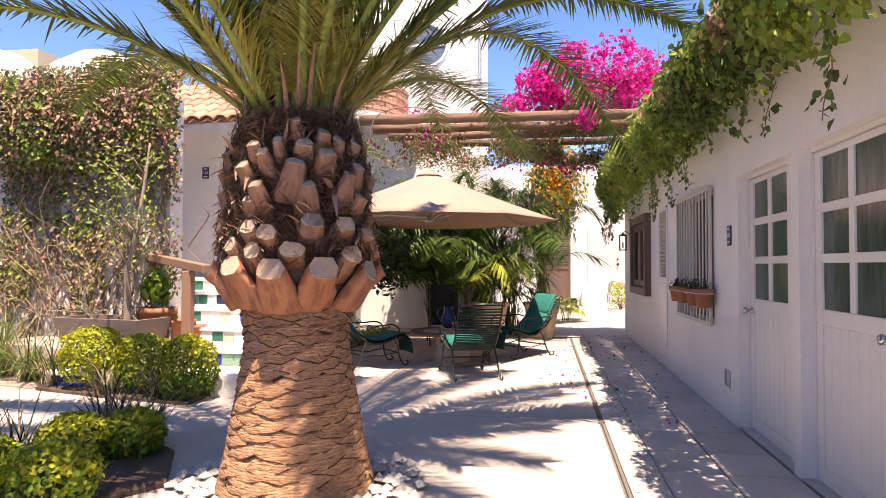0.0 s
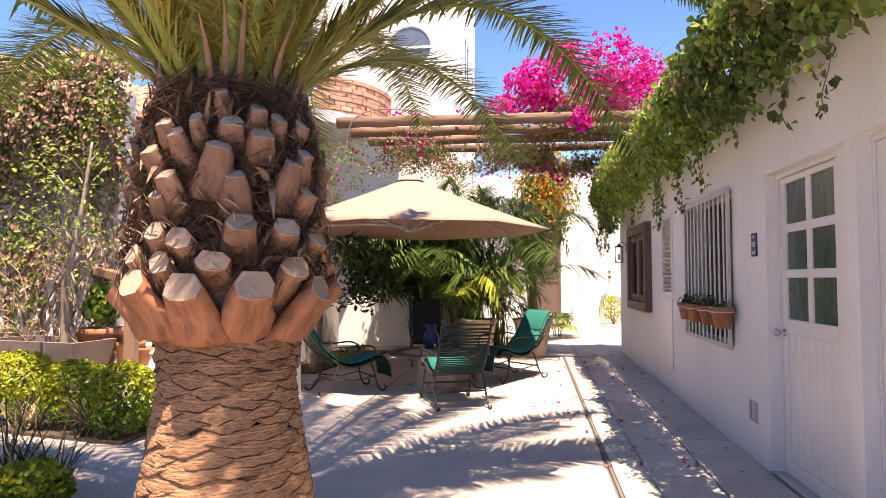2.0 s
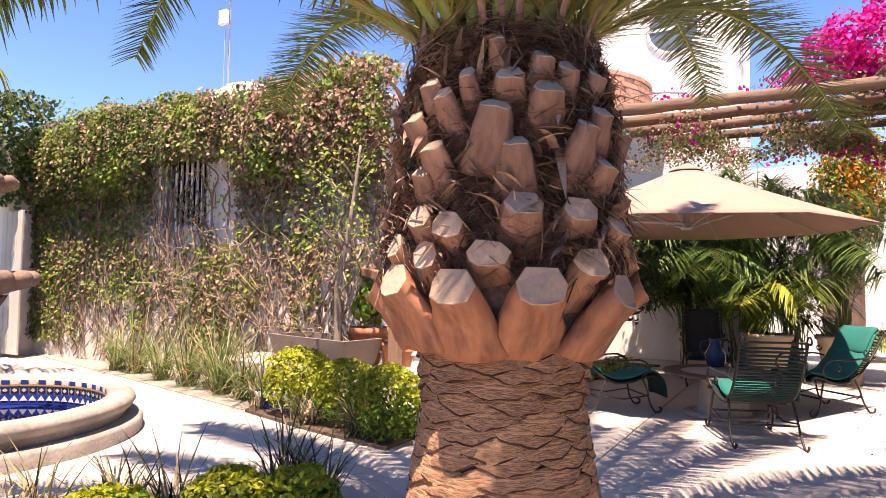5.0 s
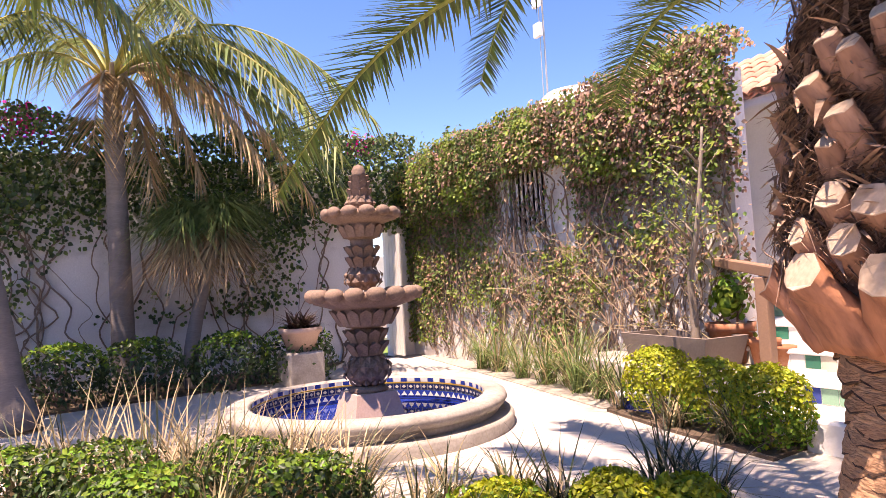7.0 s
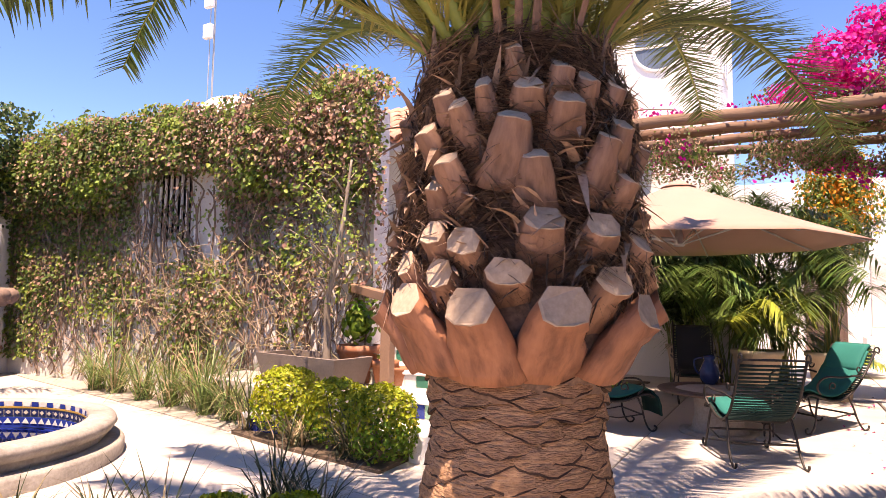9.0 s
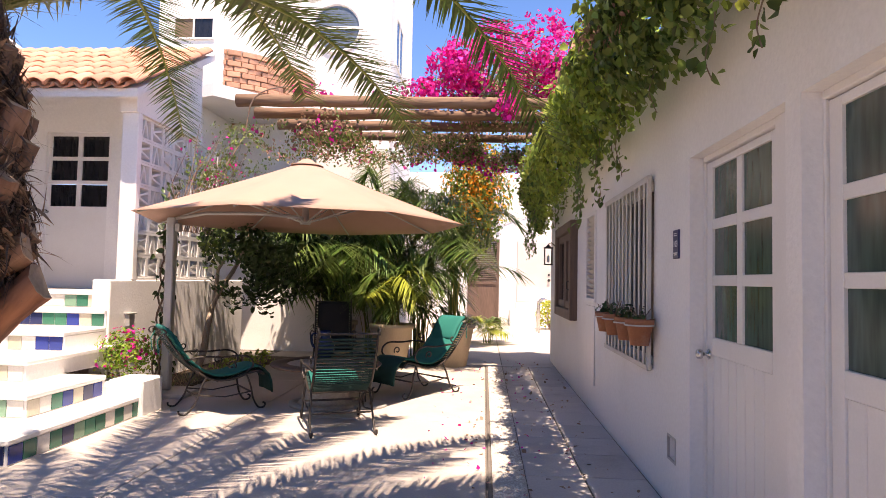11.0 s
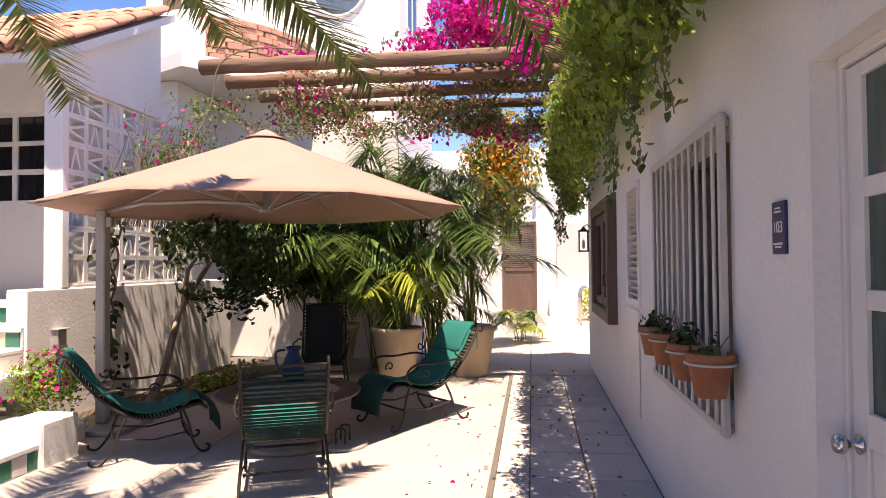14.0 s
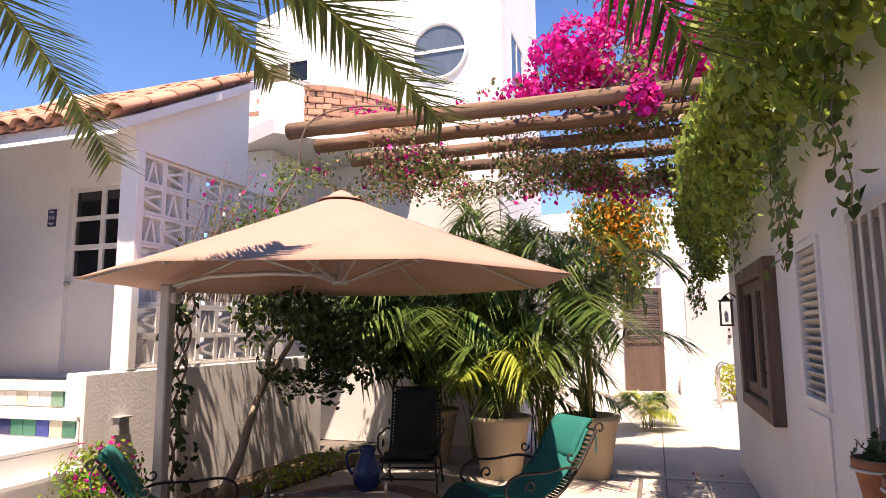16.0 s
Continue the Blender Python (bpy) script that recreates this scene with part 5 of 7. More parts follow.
dd = np.stack([np.cos(a), np.sin(a), gg.uniform(0.3, 1.6, nb)], 1)
part("leaves", blades("leaves", np.tile([0, 0, 0.32], (nb, 1)) + gg.normal(0, 0.07, (nb, 3)) * [1, 1, 0.2], dd, gg.uniform(0.28, 0.58, nb), np.full(nb, 0.05), gg.uniform(0.1, 0.4, nb), BROMELIAD, 9), BROMELIAD, p, kind="stuff")

# barred window of the north wall
B = thing("barred_window", "old white barred window half hidden by vines", "window", (-8.57, NY, 2.12))
part("window_frame", Shape().box((-9.22, NY - 0.04, 2.08), (-9.12, NY + 0.05, 3.34), 0.005).box((-8.03, NY - 0.04, 2.08), (-7.93, NY + 0.05, 3.34), 0.005).box((-9.12, NY - 0.04, 2.08), (-8.03, NY + 0.05, 2.16), 0.005).box((-9.12, NY - 0.04, 3.27), (-8.03, NY + 0.05, 3.34), 0.005), PAINT, B)
for i in range(9):
    x = -9.04 + i * 0.117
    part("bar", Shape().box((x, NY - 0.03, 2.16), (x + 0.045, NY - 0.005, 3.27), 0.004), PAINT, B)

# things behind the garden walls
A = thing("antenna_mast", "thin lattice antenna mast with white panels", "antenna", (-19.5, 17.9, 0))
for k in range(3):
    a = 2.094 * k
    part("leg", Shape().tube([(-19.5 + 0.12 * math.cos(a), 17.9 + 0.12 * math.sin(a), -0.06), (-19.5 + 0.1 * math.cos(a), 17.9 + 0.1 * math.sin(a), 14)], 0.02, 5), METAL_GREY, A)
for z in (11.0, 12.2, 13.4):
    part("panel", Shape().box((-19.72, 17.6, z), (-19.32, 17.78, z + 0.55), 0.02), SIGN_WHITE, A, "white antenna panel")
solo("dome", Shape().lathe([(1.9, 0.0), (1.9, 5.9), (1.8, 6.7), (1.5, 7.4), (0.9, 7.95), (0.0, 8.15)], 32, (-15.2, 15.3, -0.75)), STUCCO, "white plastered dome beyond the vines", "dome", smooth=True)
solo("dome", Shape().lathe([(2.2, 0.0), (2.2, 6.2), (2.0, 7.1), (1.5, 7.8), (0.8, 8.3), (0.0, 8.45)], 32, (-13.2, 17.4, -0.55)), STUCCO, "large white plastered dome beyond the vines", "dome", smooth=True)
YB = thing("yellow_house", "cream house with a small window beyond the garden", "house", (-20.0, 21.0, 0))
part("wall", Shape().box((-22.5, 20.3, -0.06), (-18.2, 24.0, 9.3)), CREAM_POT, YB)
part("window", Shape().box((-19.6, 20.25, 7.6), (-18.6, 20.29, 8.7)), DARK_GLASS, YB)
structure("lawn", Shape().box((-22, 3.0, -0.06), (-12.95, 12, 0.01)), GRASS_LAWN, "bright lawn beyond the gate")
for i in range(3):
    solo("lawn_step", Shape().box((-16.5 - i * 0.6, 4, 0.0), (-15.9 - i * 0.6, 11, 0.14 + 0.16 * i), 0.02), CONCRETE, "pale stone step on the lawn beyond the gate", "step", group="lawn steps")
structure("wall_beyond", Shape().box((-22.3, 0, -0.06), (-22, 14, 2.6)), STUCCO, "white wall beyond the lawn")
G = thing("gate_leaf", "open weathered plank gate in the garden wall", "gate", (-12.6, 7.3, 0))
for i in range(4):
    part("board", Shape().box((-12.62 + i * 0.16, 7.22, 0.06), (-12.47 + i * 0.16, 7.26, 2.5), 0.006), WINDOW_PAINT, G)
for z in (0.5, 1.9):
    part("brace", Shape().box((-12.6, 7.26, z), (-12.0, 7.29, z + 0.1), 0.004), WINDOW_PAINT, G)


# ---- beds ----
def bed(name, pts, z, mat, label):
    n = len(pts)
    return structure(name, Shape().add([(x, y, z) for x, y in pts] + [(x, y, z - 0.12) for x, y in pts], [tuple(range(n))] + [(i, i + n, (i + 1) % n + n, (i + 1) % n) for i in range(n)]), mat, label)


bed("bed_soil", [(-5.6, 0.6), (-4.3, 0.6), (-3.2, 2.4), (-2.35, 3.7), (-2.7, 4.35), (-3.3, 4.75), (-3.8, 4.4), (-4.6, 3.1), (-5.3, 1.9)], 0.03, SOIL, "dark soil of the bed before the fountain")
bed("bed_soil_hedge", [(-5.6, 6.3), (-4.6, 6.05), (-3.5, 5.85), (-3.52, 6.4), (-4.05, 6.9), (-5.9, 6.9)], 0.03, SOIL, "dark soil under the clipped hedge")
bed("bed_soil_north", [(-11.6, 7.55), (-8.5, 6.95), (-5.7, 6.35), (-5.9, 7.8), (-12.5, 7.8)], 0.012, FAR_GROUND, "dry soil under the vine wall")
bed("bed_soil_west", [(-12.6, -3.0), (-10.2, -2.0), (-10.6, 2.0), (-10.9, 4.8), (-12.6, 6.2)], 0.03, SOIL, "dark soil under the west wall")
bed("bed_soil_patio", [(-3.86, 9.0), (-3.3, 9.0), (-3.2, 10.6), (-3.0, 12.0), (-2.7, 12.9), (-3.86, 12.9)], 0.03, SOIL, "dry soil along the patio wall")


# ---- palms ----
def bez(p0, p1, p2, n):
    p0, p1, p2 = Vector(p0), Vector(p1), Vector(p2)
    return [p0 * (1 - t) ** 2 + p1 * 2 * t * (1 - t) + p2 * t * t for t in (k / n for k in range(n + 1))]


def frond(parent, line, r0, leaf_len, count, width, leaf_mat, stem_mat, seed, start=0.15, bend=0.35, sweep=0.9, lift=0.25, name="frond", spines=0, side_droop=0.0):
    """One feather leaf: a tapered stem along line and two rows of leaflets on it."""
    n = len(line) - 1
    st = part(name, Shape().tube(line, [r0 * (1 - 0.86 * k / n) for k in range(n + 1)], 7, squash=0.7), stem_mat, parent, "", True)
    g = np.random.default_rng(seed)
    pts, base, dirs, lens, wid = np.array([tuple(p) for p in line]), [], [], [], []
    tt = np.concatenate([np.linspace(start, 0.995, count)] * 2)
    side = np.concatenate([np.ones(count), -np.ones(count)])
    tt = np.clip(tt + g.normal(0, 0.3 / count, len(tt)), 0, 0.999)
    f = tt * n
    i = f.astype(int)
    u = (f - i)[:, None]
    pos = pts[i] * (1 - u) + pts[i + 1] * u
    fw = unit(pts[i + 1] - pts[i])
    sd = unit(np.cross(fw, [0, 0, 1.0]))
    up = np.cross(sd, fw)
    s = (tt - start) / (1 - start)
    ln = leaf_len * (0.35 + 0.65 * np.sin(np.pi * np.clip(0.12 + 0.80 * s, 0, 1)) ** 0.8) * g.uniform(0.85, 1.1, len(tt))
    d = fw * (sweep * (0.75 + 0.5 * s))[:, None] + sd * side[:, None] + up * (lift + g.normal(0, 0.16, len(tt)))[:, None] - np.array([0, 0, 1.0]) * side_droop
    d = unit(d + g.normal(0, 0.06, d.shape))
    part("foliage", blades("foliage", pos, d, ln, np.full(len(tt), width), bend * g.uniform(0.5, 1.4, len(tt)), leaf_mat, seed, 3), leaf_mat, st, kind="stuff")
    if spines:
        ts = g.uniform(0.03, start + 0.06, spines)
        f = ts * n
        i = f.astype(int)
        u = (f - i)[:, None]
        pos = pts[i] * (1 - u) + pts[i + 1] * u
        fw = unit(pts[i + 1] - pts[i])
        sd = unit(np.cross(fw, [0, 0, 1.0]))
        d = unit(fw * 0.7 + sd * g.choice([-1, 1], spines)[:, None] + g.normal(0, 0.25, (spines, 3)))
        part("thorn_fringe", blades("thorn_fringe", pos, d, g.uniform(0.10, 0.34, spines), np.full(spines, 0.010), np.full(spines, 0.05), RACHIS, seed + 1, 2), RACHIS, st, kind="stuff")
    return st


PX, PY = -1.55, 3.85
PALM = thing("date_palm", "thick date palm with cut orange boots and arching green fronds", "palm tree", (PX, PY, 0))
s = Shape()
NZ, NA = 46, 64
grid = []
tr = np.random.default_rng(21)
for i in range(NZ + 1):
    z = -0.03 + 1.3 * i / NZ
    row = []
    for k in range(NA + 1):
        a = 2 * math.pi * (k % NA) / NA
        base = 0.452 - 0.175 * min(max(z, 0) / 0.95, 1) ** 0.8 + max(0, (z - 0.95)) * 0.12
        u, v = a * 13 / (2 * math.pi), z / 0.062
        saw = max((v + 0.5 * math.sin(u * math.pi) * 0.9) % 1.0, 0) ** 1.6
        rr = base + 0.020 + 0.010 * (saw - 0.5) + 0.010 * noise.noise((4 * math.cos(a), 4 * math.sin(a), z * 6))
        row.append((PX + rr * math.cos(a), PY + rr * math.sin(a), z))
    grid.append(row)
part("trunk", Shape().sheet(grid), TRUNK_CORE_SHADE, PALM, "trunk core, near-black to show as crack shade between old leaf scars", True)
part("core", Shape().lathe([(0.33, 1.05), (0.37, 1.25), (0.43, 1.46), (0.435, 1.56), (0.415, 1.7), (0.395, 1.9), (0.35, 2.12), (0.26, 2.3), (0.14, 2.55), (0.0, 2.7)], 40, (PX, PY, 0)), FIBRE, PALM, "dark fibrous crown shaft", True)


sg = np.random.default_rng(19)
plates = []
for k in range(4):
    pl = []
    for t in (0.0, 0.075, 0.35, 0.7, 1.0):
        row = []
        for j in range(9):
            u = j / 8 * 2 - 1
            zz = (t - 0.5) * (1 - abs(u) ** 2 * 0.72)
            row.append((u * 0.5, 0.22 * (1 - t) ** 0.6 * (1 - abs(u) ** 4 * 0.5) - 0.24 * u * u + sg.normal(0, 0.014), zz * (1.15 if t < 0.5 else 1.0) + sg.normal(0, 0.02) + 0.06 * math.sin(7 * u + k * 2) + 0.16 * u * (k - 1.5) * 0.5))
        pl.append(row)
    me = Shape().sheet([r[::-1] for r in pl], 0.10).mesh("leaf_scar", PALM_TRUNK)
    me.materials.append(TRUNK_CORE_SHADE)
    # Lower rims and edges take the near-black core: dark fibre plus painted crack shade.
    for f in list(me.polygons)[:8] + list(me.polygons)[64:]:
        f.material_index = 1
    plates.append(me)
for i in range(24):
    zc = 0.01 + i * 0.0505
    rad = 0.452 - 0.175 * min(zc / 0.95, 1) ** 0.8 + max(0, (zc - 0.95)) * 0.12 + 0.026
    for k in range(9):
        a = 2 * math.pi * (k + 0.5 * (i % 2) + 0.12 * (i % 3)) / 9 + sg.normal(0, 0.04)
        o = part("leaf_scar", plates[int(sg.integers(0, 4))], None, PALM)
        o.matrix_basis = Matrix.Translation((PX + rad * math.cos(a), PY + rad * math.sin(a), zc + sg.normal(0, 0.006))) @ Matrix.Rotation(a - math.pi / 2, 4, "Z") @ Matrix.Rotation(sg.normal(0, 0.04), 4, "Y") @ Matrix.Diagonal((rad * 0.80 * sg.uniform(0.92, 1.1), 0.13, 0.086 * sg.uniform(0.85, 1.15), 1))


def boot_mesh(length, w0, w1, th0, th1, curve, name, mat, seed, slope=0.75):
    """A cut leaf base: a stout six-sided wedge that bends upwards; its cut end is a piece of its own."""
    g = np.random.default_rng(seed)
    sec = []
    N = 6
    for i in range(N + 1):
        t = i / N
        w, th = w0 + (w1 - w0) * t, th0 + (th1 - th0) * t
        z = length * t
        y = curve * t * t
        o = [(-0.5 * w, -0.15 * th), (-0.40 * w, th * 0.32), (-0.10 * w, th * 0.50), (0.24 * w, th * 0.44), (0.44 * w, th * 0.20), (0.5 * w, -0.18 * th), (0.3 * w, -th * 0.5), (-0.3 * w, -th * 0.5)]
        sec.append([(x * (1 + g.normal(0, 0.05)), y + q + g.normal(0, 0.005), z - (q * slope + abs(x) * 0.25) * t ** 3) for x, q in o])
    sh = Shape()
    n = 8
    vs = [p for r in sec for p in r]
    fs = [(i * n + k, i * n + (k + 1) % n, (i + 1) * n + (k + 1) % n, (i + 1) * n + k) for i in range(N) for k in range(n)]
    fs.append(tuple(range(n))[::-1])
    sh.add(vs, fs)
    cut = Shape().add(sec[-1] + [(x * 0.9, y, z + 0.004) for x, y, z in sec[-1]], [(k, (k + 1) % n, (k + 1) % n + n, k + n) for k in range(n)] + [tuple(range(n, 2 * n))])
    return sh.mesh(name, mat, True), cut.mesh("cut_end", BOOT_CUT)


BOOTS_LOW = [boot_mesh(0.295 + 0.015 * k, 0.30, 0.155 + 0.012 * k, 0.10, 0.10, 0.03, "boot", BOOT_LOW, k) for k in range(3)]
BOOTS_MID = [boot_mesh(0.25, 0.19, 0.115 + 0.012 * k, 0.10, 0.085, 0.012, "boot", BOOT, 10 + k, 0.5) for k in range(4)]
BOOTS_HIGH = [boot_mesh(0.25, 0.19, 0.088 + 0.008 * k, 0.10, 0.075, 0.006, "boot", BOOT, 20 + k, 0.25) for k in range(4)]


def put_boot(pair, az, rc, zc, lean, length, width=1.0, thick=1.0, roll=0.0):
    """A boot whose cut end stands at azimuth az, radius rc and height zc, leaning out by lean."""
    a = math.radians(az)
    r, z = rc - length * math.sin(lean), zc - length * math.cos(lean)
    m = Matrix.Translation((PX + r * math.cos(a), PY + r * math.sin(a), z)) @ Matrix.Rotation(a - math.pi / 2, 4, "Z") @ Matrix.Rotation(-lean, 4, "X") @ Matrix.Rotation(roll, 4, "Y") @ Matrix.Diagonal((width, thick, 1, 1))
    o = part("boot", pair[0], None, PALM)
    o.matrix_basis = m
    part("cut_end", pair[1], None, o)


bg = np.random.default_rng(3)
for k, az in enumerate((-116, -85, -53, -13, 22, 58, 94, 130, 166, 205)):
    put_boot(BOOTS_LOW[k % 3], az, 0.515, 1.40 + bg.normal(0, 0.012), 0.60 + bg.normal(0, 0.03), 0.31, bg.uniform(0.92, 1.05), 1.0, bg.normal(0, 0.06))
# the boots on the side that the path passes: azimuth, height of the cut, width, lean
for k, (az, zc, wd, lean) in enumerate((
        (-118, 1.53, 0.8, 0.7), (-101, 1.49, 0.85, 0.85), (-72, 1.495, 1.05, 0.95), (-24, 1.475, 1.0, 0.8),
        (-89, 1.595, 1.05, 0.8), (-59, 1.66, 1.1, 0.5), (-32, 1.65, 1.0, 0.65), (-9, 1.615, 0.9, 0.6), (-103, 1.625, 0.9, 0.6),
        (-60, 1.865, 1.05, 0.24), (-33, 1.945, 0.9, 0.22), (-19, 1.82, 0.95, 0.42), (-110, 1.79, 0.85, 0.45), (-97, 1.865, 0.95, 0.36),
        (-76, 1.995, 1.1, 0.22), (-46, 2.06, 1.05, 0.45), (-90, 2.05, 0.85, 0.45), (-110, 1.98, 0.85, 0.45), (-15, 2.0, 0.85, 0.35),
        (-65, 2.105, 0.95, 0.5), (-79, 2.12, 0.7, 0.4), (-33, 2.15, 0.75, 0.4), (-103, 2.105, 0.8, 0.4), (-50, 2.185, 0.75, 0.3), (-66, 2.25, 0.7, 0.2), (-18, 2.15, 0.8, 0.4))):
    out_r = (0.495 if zc < 1.56 else 0.485 if zc < 1.7 else 0.472) - max(0.0, zc - 2.02) * 0.35
    put_boot((BOOTS_MID if zc < 1.7 else BOOTS_HIGH)[k % 4], az, out_r, zc, lean + (0.08 if zc > 1.7 else 0.0), 0.25, wd, bg.uniform(0.9, 1.1), bg.normal(0, 0.10))
for row, z in enumerate((1.50, 1.60, 1.72, 1.85, 1.97, 2.08, 2.17)):
    for k in range(6):
        az = 12 + (k + 0.5 * (row % 2)) * 37 + bg.normal(0, 4)
        put_boot((BOOTS_MID if row < 2 else BOOTS_HIGH)[int(bg.integers(0, 4))], az, (0.50, 0.485, 0.46, 0.455, 0.455, 0.43, 0.40)[row], z + bg.normal(0, 0.02), (0.85, 0.7, 0.45, 0.35, 0.3, 0.3, 0.25)[row], 0.25, bg.uniform(0.8, 1.1), 1.0, bg.normal(0, 0.12))
nf = 14000
a = bg.uniform(0, 2 * math.pi, nf)
z = bg.uniform(1.40, 2.32, nf)
r = np.interp(z, [1.4, 1.5, 1.62, 1.78, 2.1, 2.32], [0.42, 0.46, 0.445, 0.41, 0.40, 0.32]) + bg.normal(0, 0.018, nf)
pos = np.stack([PX + r * np.cos(a), PY + r * np.sin(a), z], 1)
out = np.stack([np.cos(a), np.sin(a), np.zeros(nf)], 1)
tan = np.stack([-np.sin(a), np.cos(a), np.zeros(nf)], 1)
d = out * bg.uniform(-0.12, 0.14, (nf, 1)) + tan * bg.normal(0, 1.0, (nf, 1)) + np.array([0, 0, 1.0]) * bg.normal(0.0, 0.45, (nf, 1))
part("fibre", blades("fibre", pos, d, bg.uniform(0.05, 0.15, nf), bg.uniform(0.003, 0.011, nf), bg.uniform(-0.2, 0.8, nf), FIBRE, 4, 3), FIBRE, PALM, "shaggy brown palm fibre", kind="stuff")
nf = 6000
a = bg.uniform(0, 2 * math.pi, nf)
z = bg.uniform(1.45, 2.35, nf)
r = np.interp(z, [1.4, 1.5, 1.62, 1.78, 2.0, 2.35], [0.43, 0.475, 0.46, 0.425, 0.42, 0.34]) + bg.normal(0, 0.018, nf)
pos = np.stack([PX + r * np.cos(a), PY + r * np.sin(a), z], 1)
tan = np.stack([-np.sin(a), np.cos(a), np.zeros(nf)], 1) * bg.choice([-1, 1], nf)[:, None]
d = tan + np.stack([np.cos(a), np.sin(a), np.zeros(nf)], 1) * bg.normal(-0.15, 0.13, (nf, 1)) + np.array([0, 0, 1.0]) * bg.normal(0.1, 0.4, (nf, 1))
part("loose_fibre", blades("loose_fibre", pos, d, bg.uniform(0.08, 0.18, nf), bg.uniform(0.003, 0.008, nf), bg.uniform(-0.5, 0.9, nf), STRAND, 6, 4), STRAND, PALM, "loose brown fibre strands", kind="stuff")
nf = 900
a = bg.uniform(0, 2 * math.pi, nf)
z = bg.uniform(1.45, 2.28, nf)
r = np.interp(z, [1.4, 1.5, 1.62, 1.78, 2.0, 2.35], [0.42, 0.465, 0.45, 0.415, 0.41, 0.31]) + bg.normal(0, 0.012, nf)
pos = np.stack([PX + r * np.cos(a), PY + r * np.sin(a), z], 1)
tan = np.stack([-np.sin(a), np.cos(a), np.zeros(nf)], 1) * bg.choice([-1, 1], nf)[:, None]
d = tan * bg.uniform(0.2, 1.0, (nf, 1)) + np.stack([np.cos(a), np.sin(a), np.zeros(nf)], 1) * bg.uniform(0.0, 0.5, (nf, 1)) + np.array([0, 0, 1.0]) * bg.normal(0.25, 0.5, (nf, 1))
part("sheath_shred", blades("sheath_shred", pos, d, bg.uniform(0.06, 0.17, nf), bg.uniform(0.012, 0.04, nf), bg.uniform(-0.2, 0.7, nf), STRAND, 8, 4), STRAND, PALM, "torn brown leaf-sheath shreds", kind="stuff")
for k in range(14):
    a = bg.uniform(0, 2 * math.pi)
    p0 = Vector((PX + 0.28 * math.cos(a), PY + 0.28 * math.sin(a), 2.2))
    e = p0 + Vector((0.22 * math.cos(a), 0.22 * math.sin(a), bg.uniform(0.25, 0.5)))
    part("dry_sheath", Shape().tube([p0, p0.lerp(e, 0.5) + Vector((0, 0, 0.05)), e], [0.018, 0.013, 0.003], 6, squash=0.3), BOOT, PALM, "dry orange leaf sheath")


def main_frond(az, reach, tip_z, peak, seed, leaf=0.42, bow=0.0, r_in=0.2, stiff=False):
    a = math.radians(az)
    o = Vector((math.cos(a), math.sin(a), 0))
    q = Vector((-math.sin(a), math.cos(a), 0))
    c = Vector((PX, PY, 0))
    line = bez(c + o * r_in + Vector((0, 0, 2.26)), c + o * reach * 0.5 + q * bow + Vector((0, 0, peak)), c + o * reach + Vector((0, 0, tip_z)), 22)
    frond(PALM, line, 0.034, leaf, 200 if stiff else 150, 0.020 if stiff else 0.017, FROND, PETIOLE, seed, start=0.12 if stiff else 0.09, spines=150, sweep=0.8 if stiff else 1.0, lift=0.12 if stiff else 0.3, bend=0.07 if stiff else 0.2)


# The fronds at 230 and 246 are added out of view to shade the bed.
named = [(51.5, 3.98, 2.54, 4.35, 0.0), (70, 4.02, 2.66, 3.75, 0.1), (86, 4.0, 3.12, 4.1, 0.0), (103, 4.15, 2.75, 4.4, 0.0), (148, 4.0, 3.03, 3.75, 0.0), (168, 3.7, 3.15, 4.9, 0.0), (196.7, 3.79, 2.09, 3.75, 0.0), (20, 3.4, 3.6, 4.4, 0.1), (190, 3.2, 4.0, 4.3, 0.1), (176, 3.3, 4.2, 4.5, -0.1), (30, 3.4, 3.3, 4.0, 0.1), (230, 3.3, 2.7, 4.2, 0.0), (246, 3.2, 3.0, 4.4, 0.0)]
for i, (az, h, tz, pk, bw) in enumerate(named):
    main_frond(az, h, tz, pk, 100 + i, 0.40, bw, stiff=True)
fg = np.random.default_rng(77)
for i in range(15):
    az = (i * 137.5 + 20) % 360
    up = (i % 8) / 7
    if 115 < az < 185 and up < 0.7:
        continue
    h = 3.1 - 1.9 * up + fg.normal(0, 0.15)
    main_frond(az, h, 4.1 + 1.5 * up + fg.normal(0, 0.2), 4.2 + 1.0 * up, 140 + i, 0.40, fg.normal(0, 0.12), 0.16)
for i in range(11):
    main_frond(-150 + i * 17 + fg.normal(0, 3), fg.uniform(1.3, 2.3), fg.uniform(3.9, 4.9), fg.uniform(3.9, 4.6), 180 + i, 0.42, fg.normal(0, 0.1), fg.uniform(0.08, 0.22))

pg = np.random.default_rng(12)
pe = Shape()
for k in range(260):
    a, rr = pg.uniform(0, 6.28), pg.uniform(0.46, 0.8)
    c = Vector((PX + rr * math.cos(a), PY + rr * math.sin(a), 0.025))
    sx, sy, sz = pg.uniform(0.025, 0.06, 3)
    m = Matrix.Translation(c) @ Matrix.Rotation(pg.uniform(0, 3), 4, "Z") @ Matrix.Diagonal((sx, sy, sz * 0.7, 1))
    pe.add([m @ Vector(v) for v in ((1, 0, 0), (0.5, 0.85, 0.1), (-0.5, 0.9, 0), (-1, 0, 0.1), (-0.5, -0.85, 0), (0.5, -0.9, 0.1), (0.1, 0, 0.9), (0, 0, -0.6))], [(i, (i + 1) % 6, 6) for i in range(6)] + [((i + 1) % 6, i, 7) for i in range(6)])
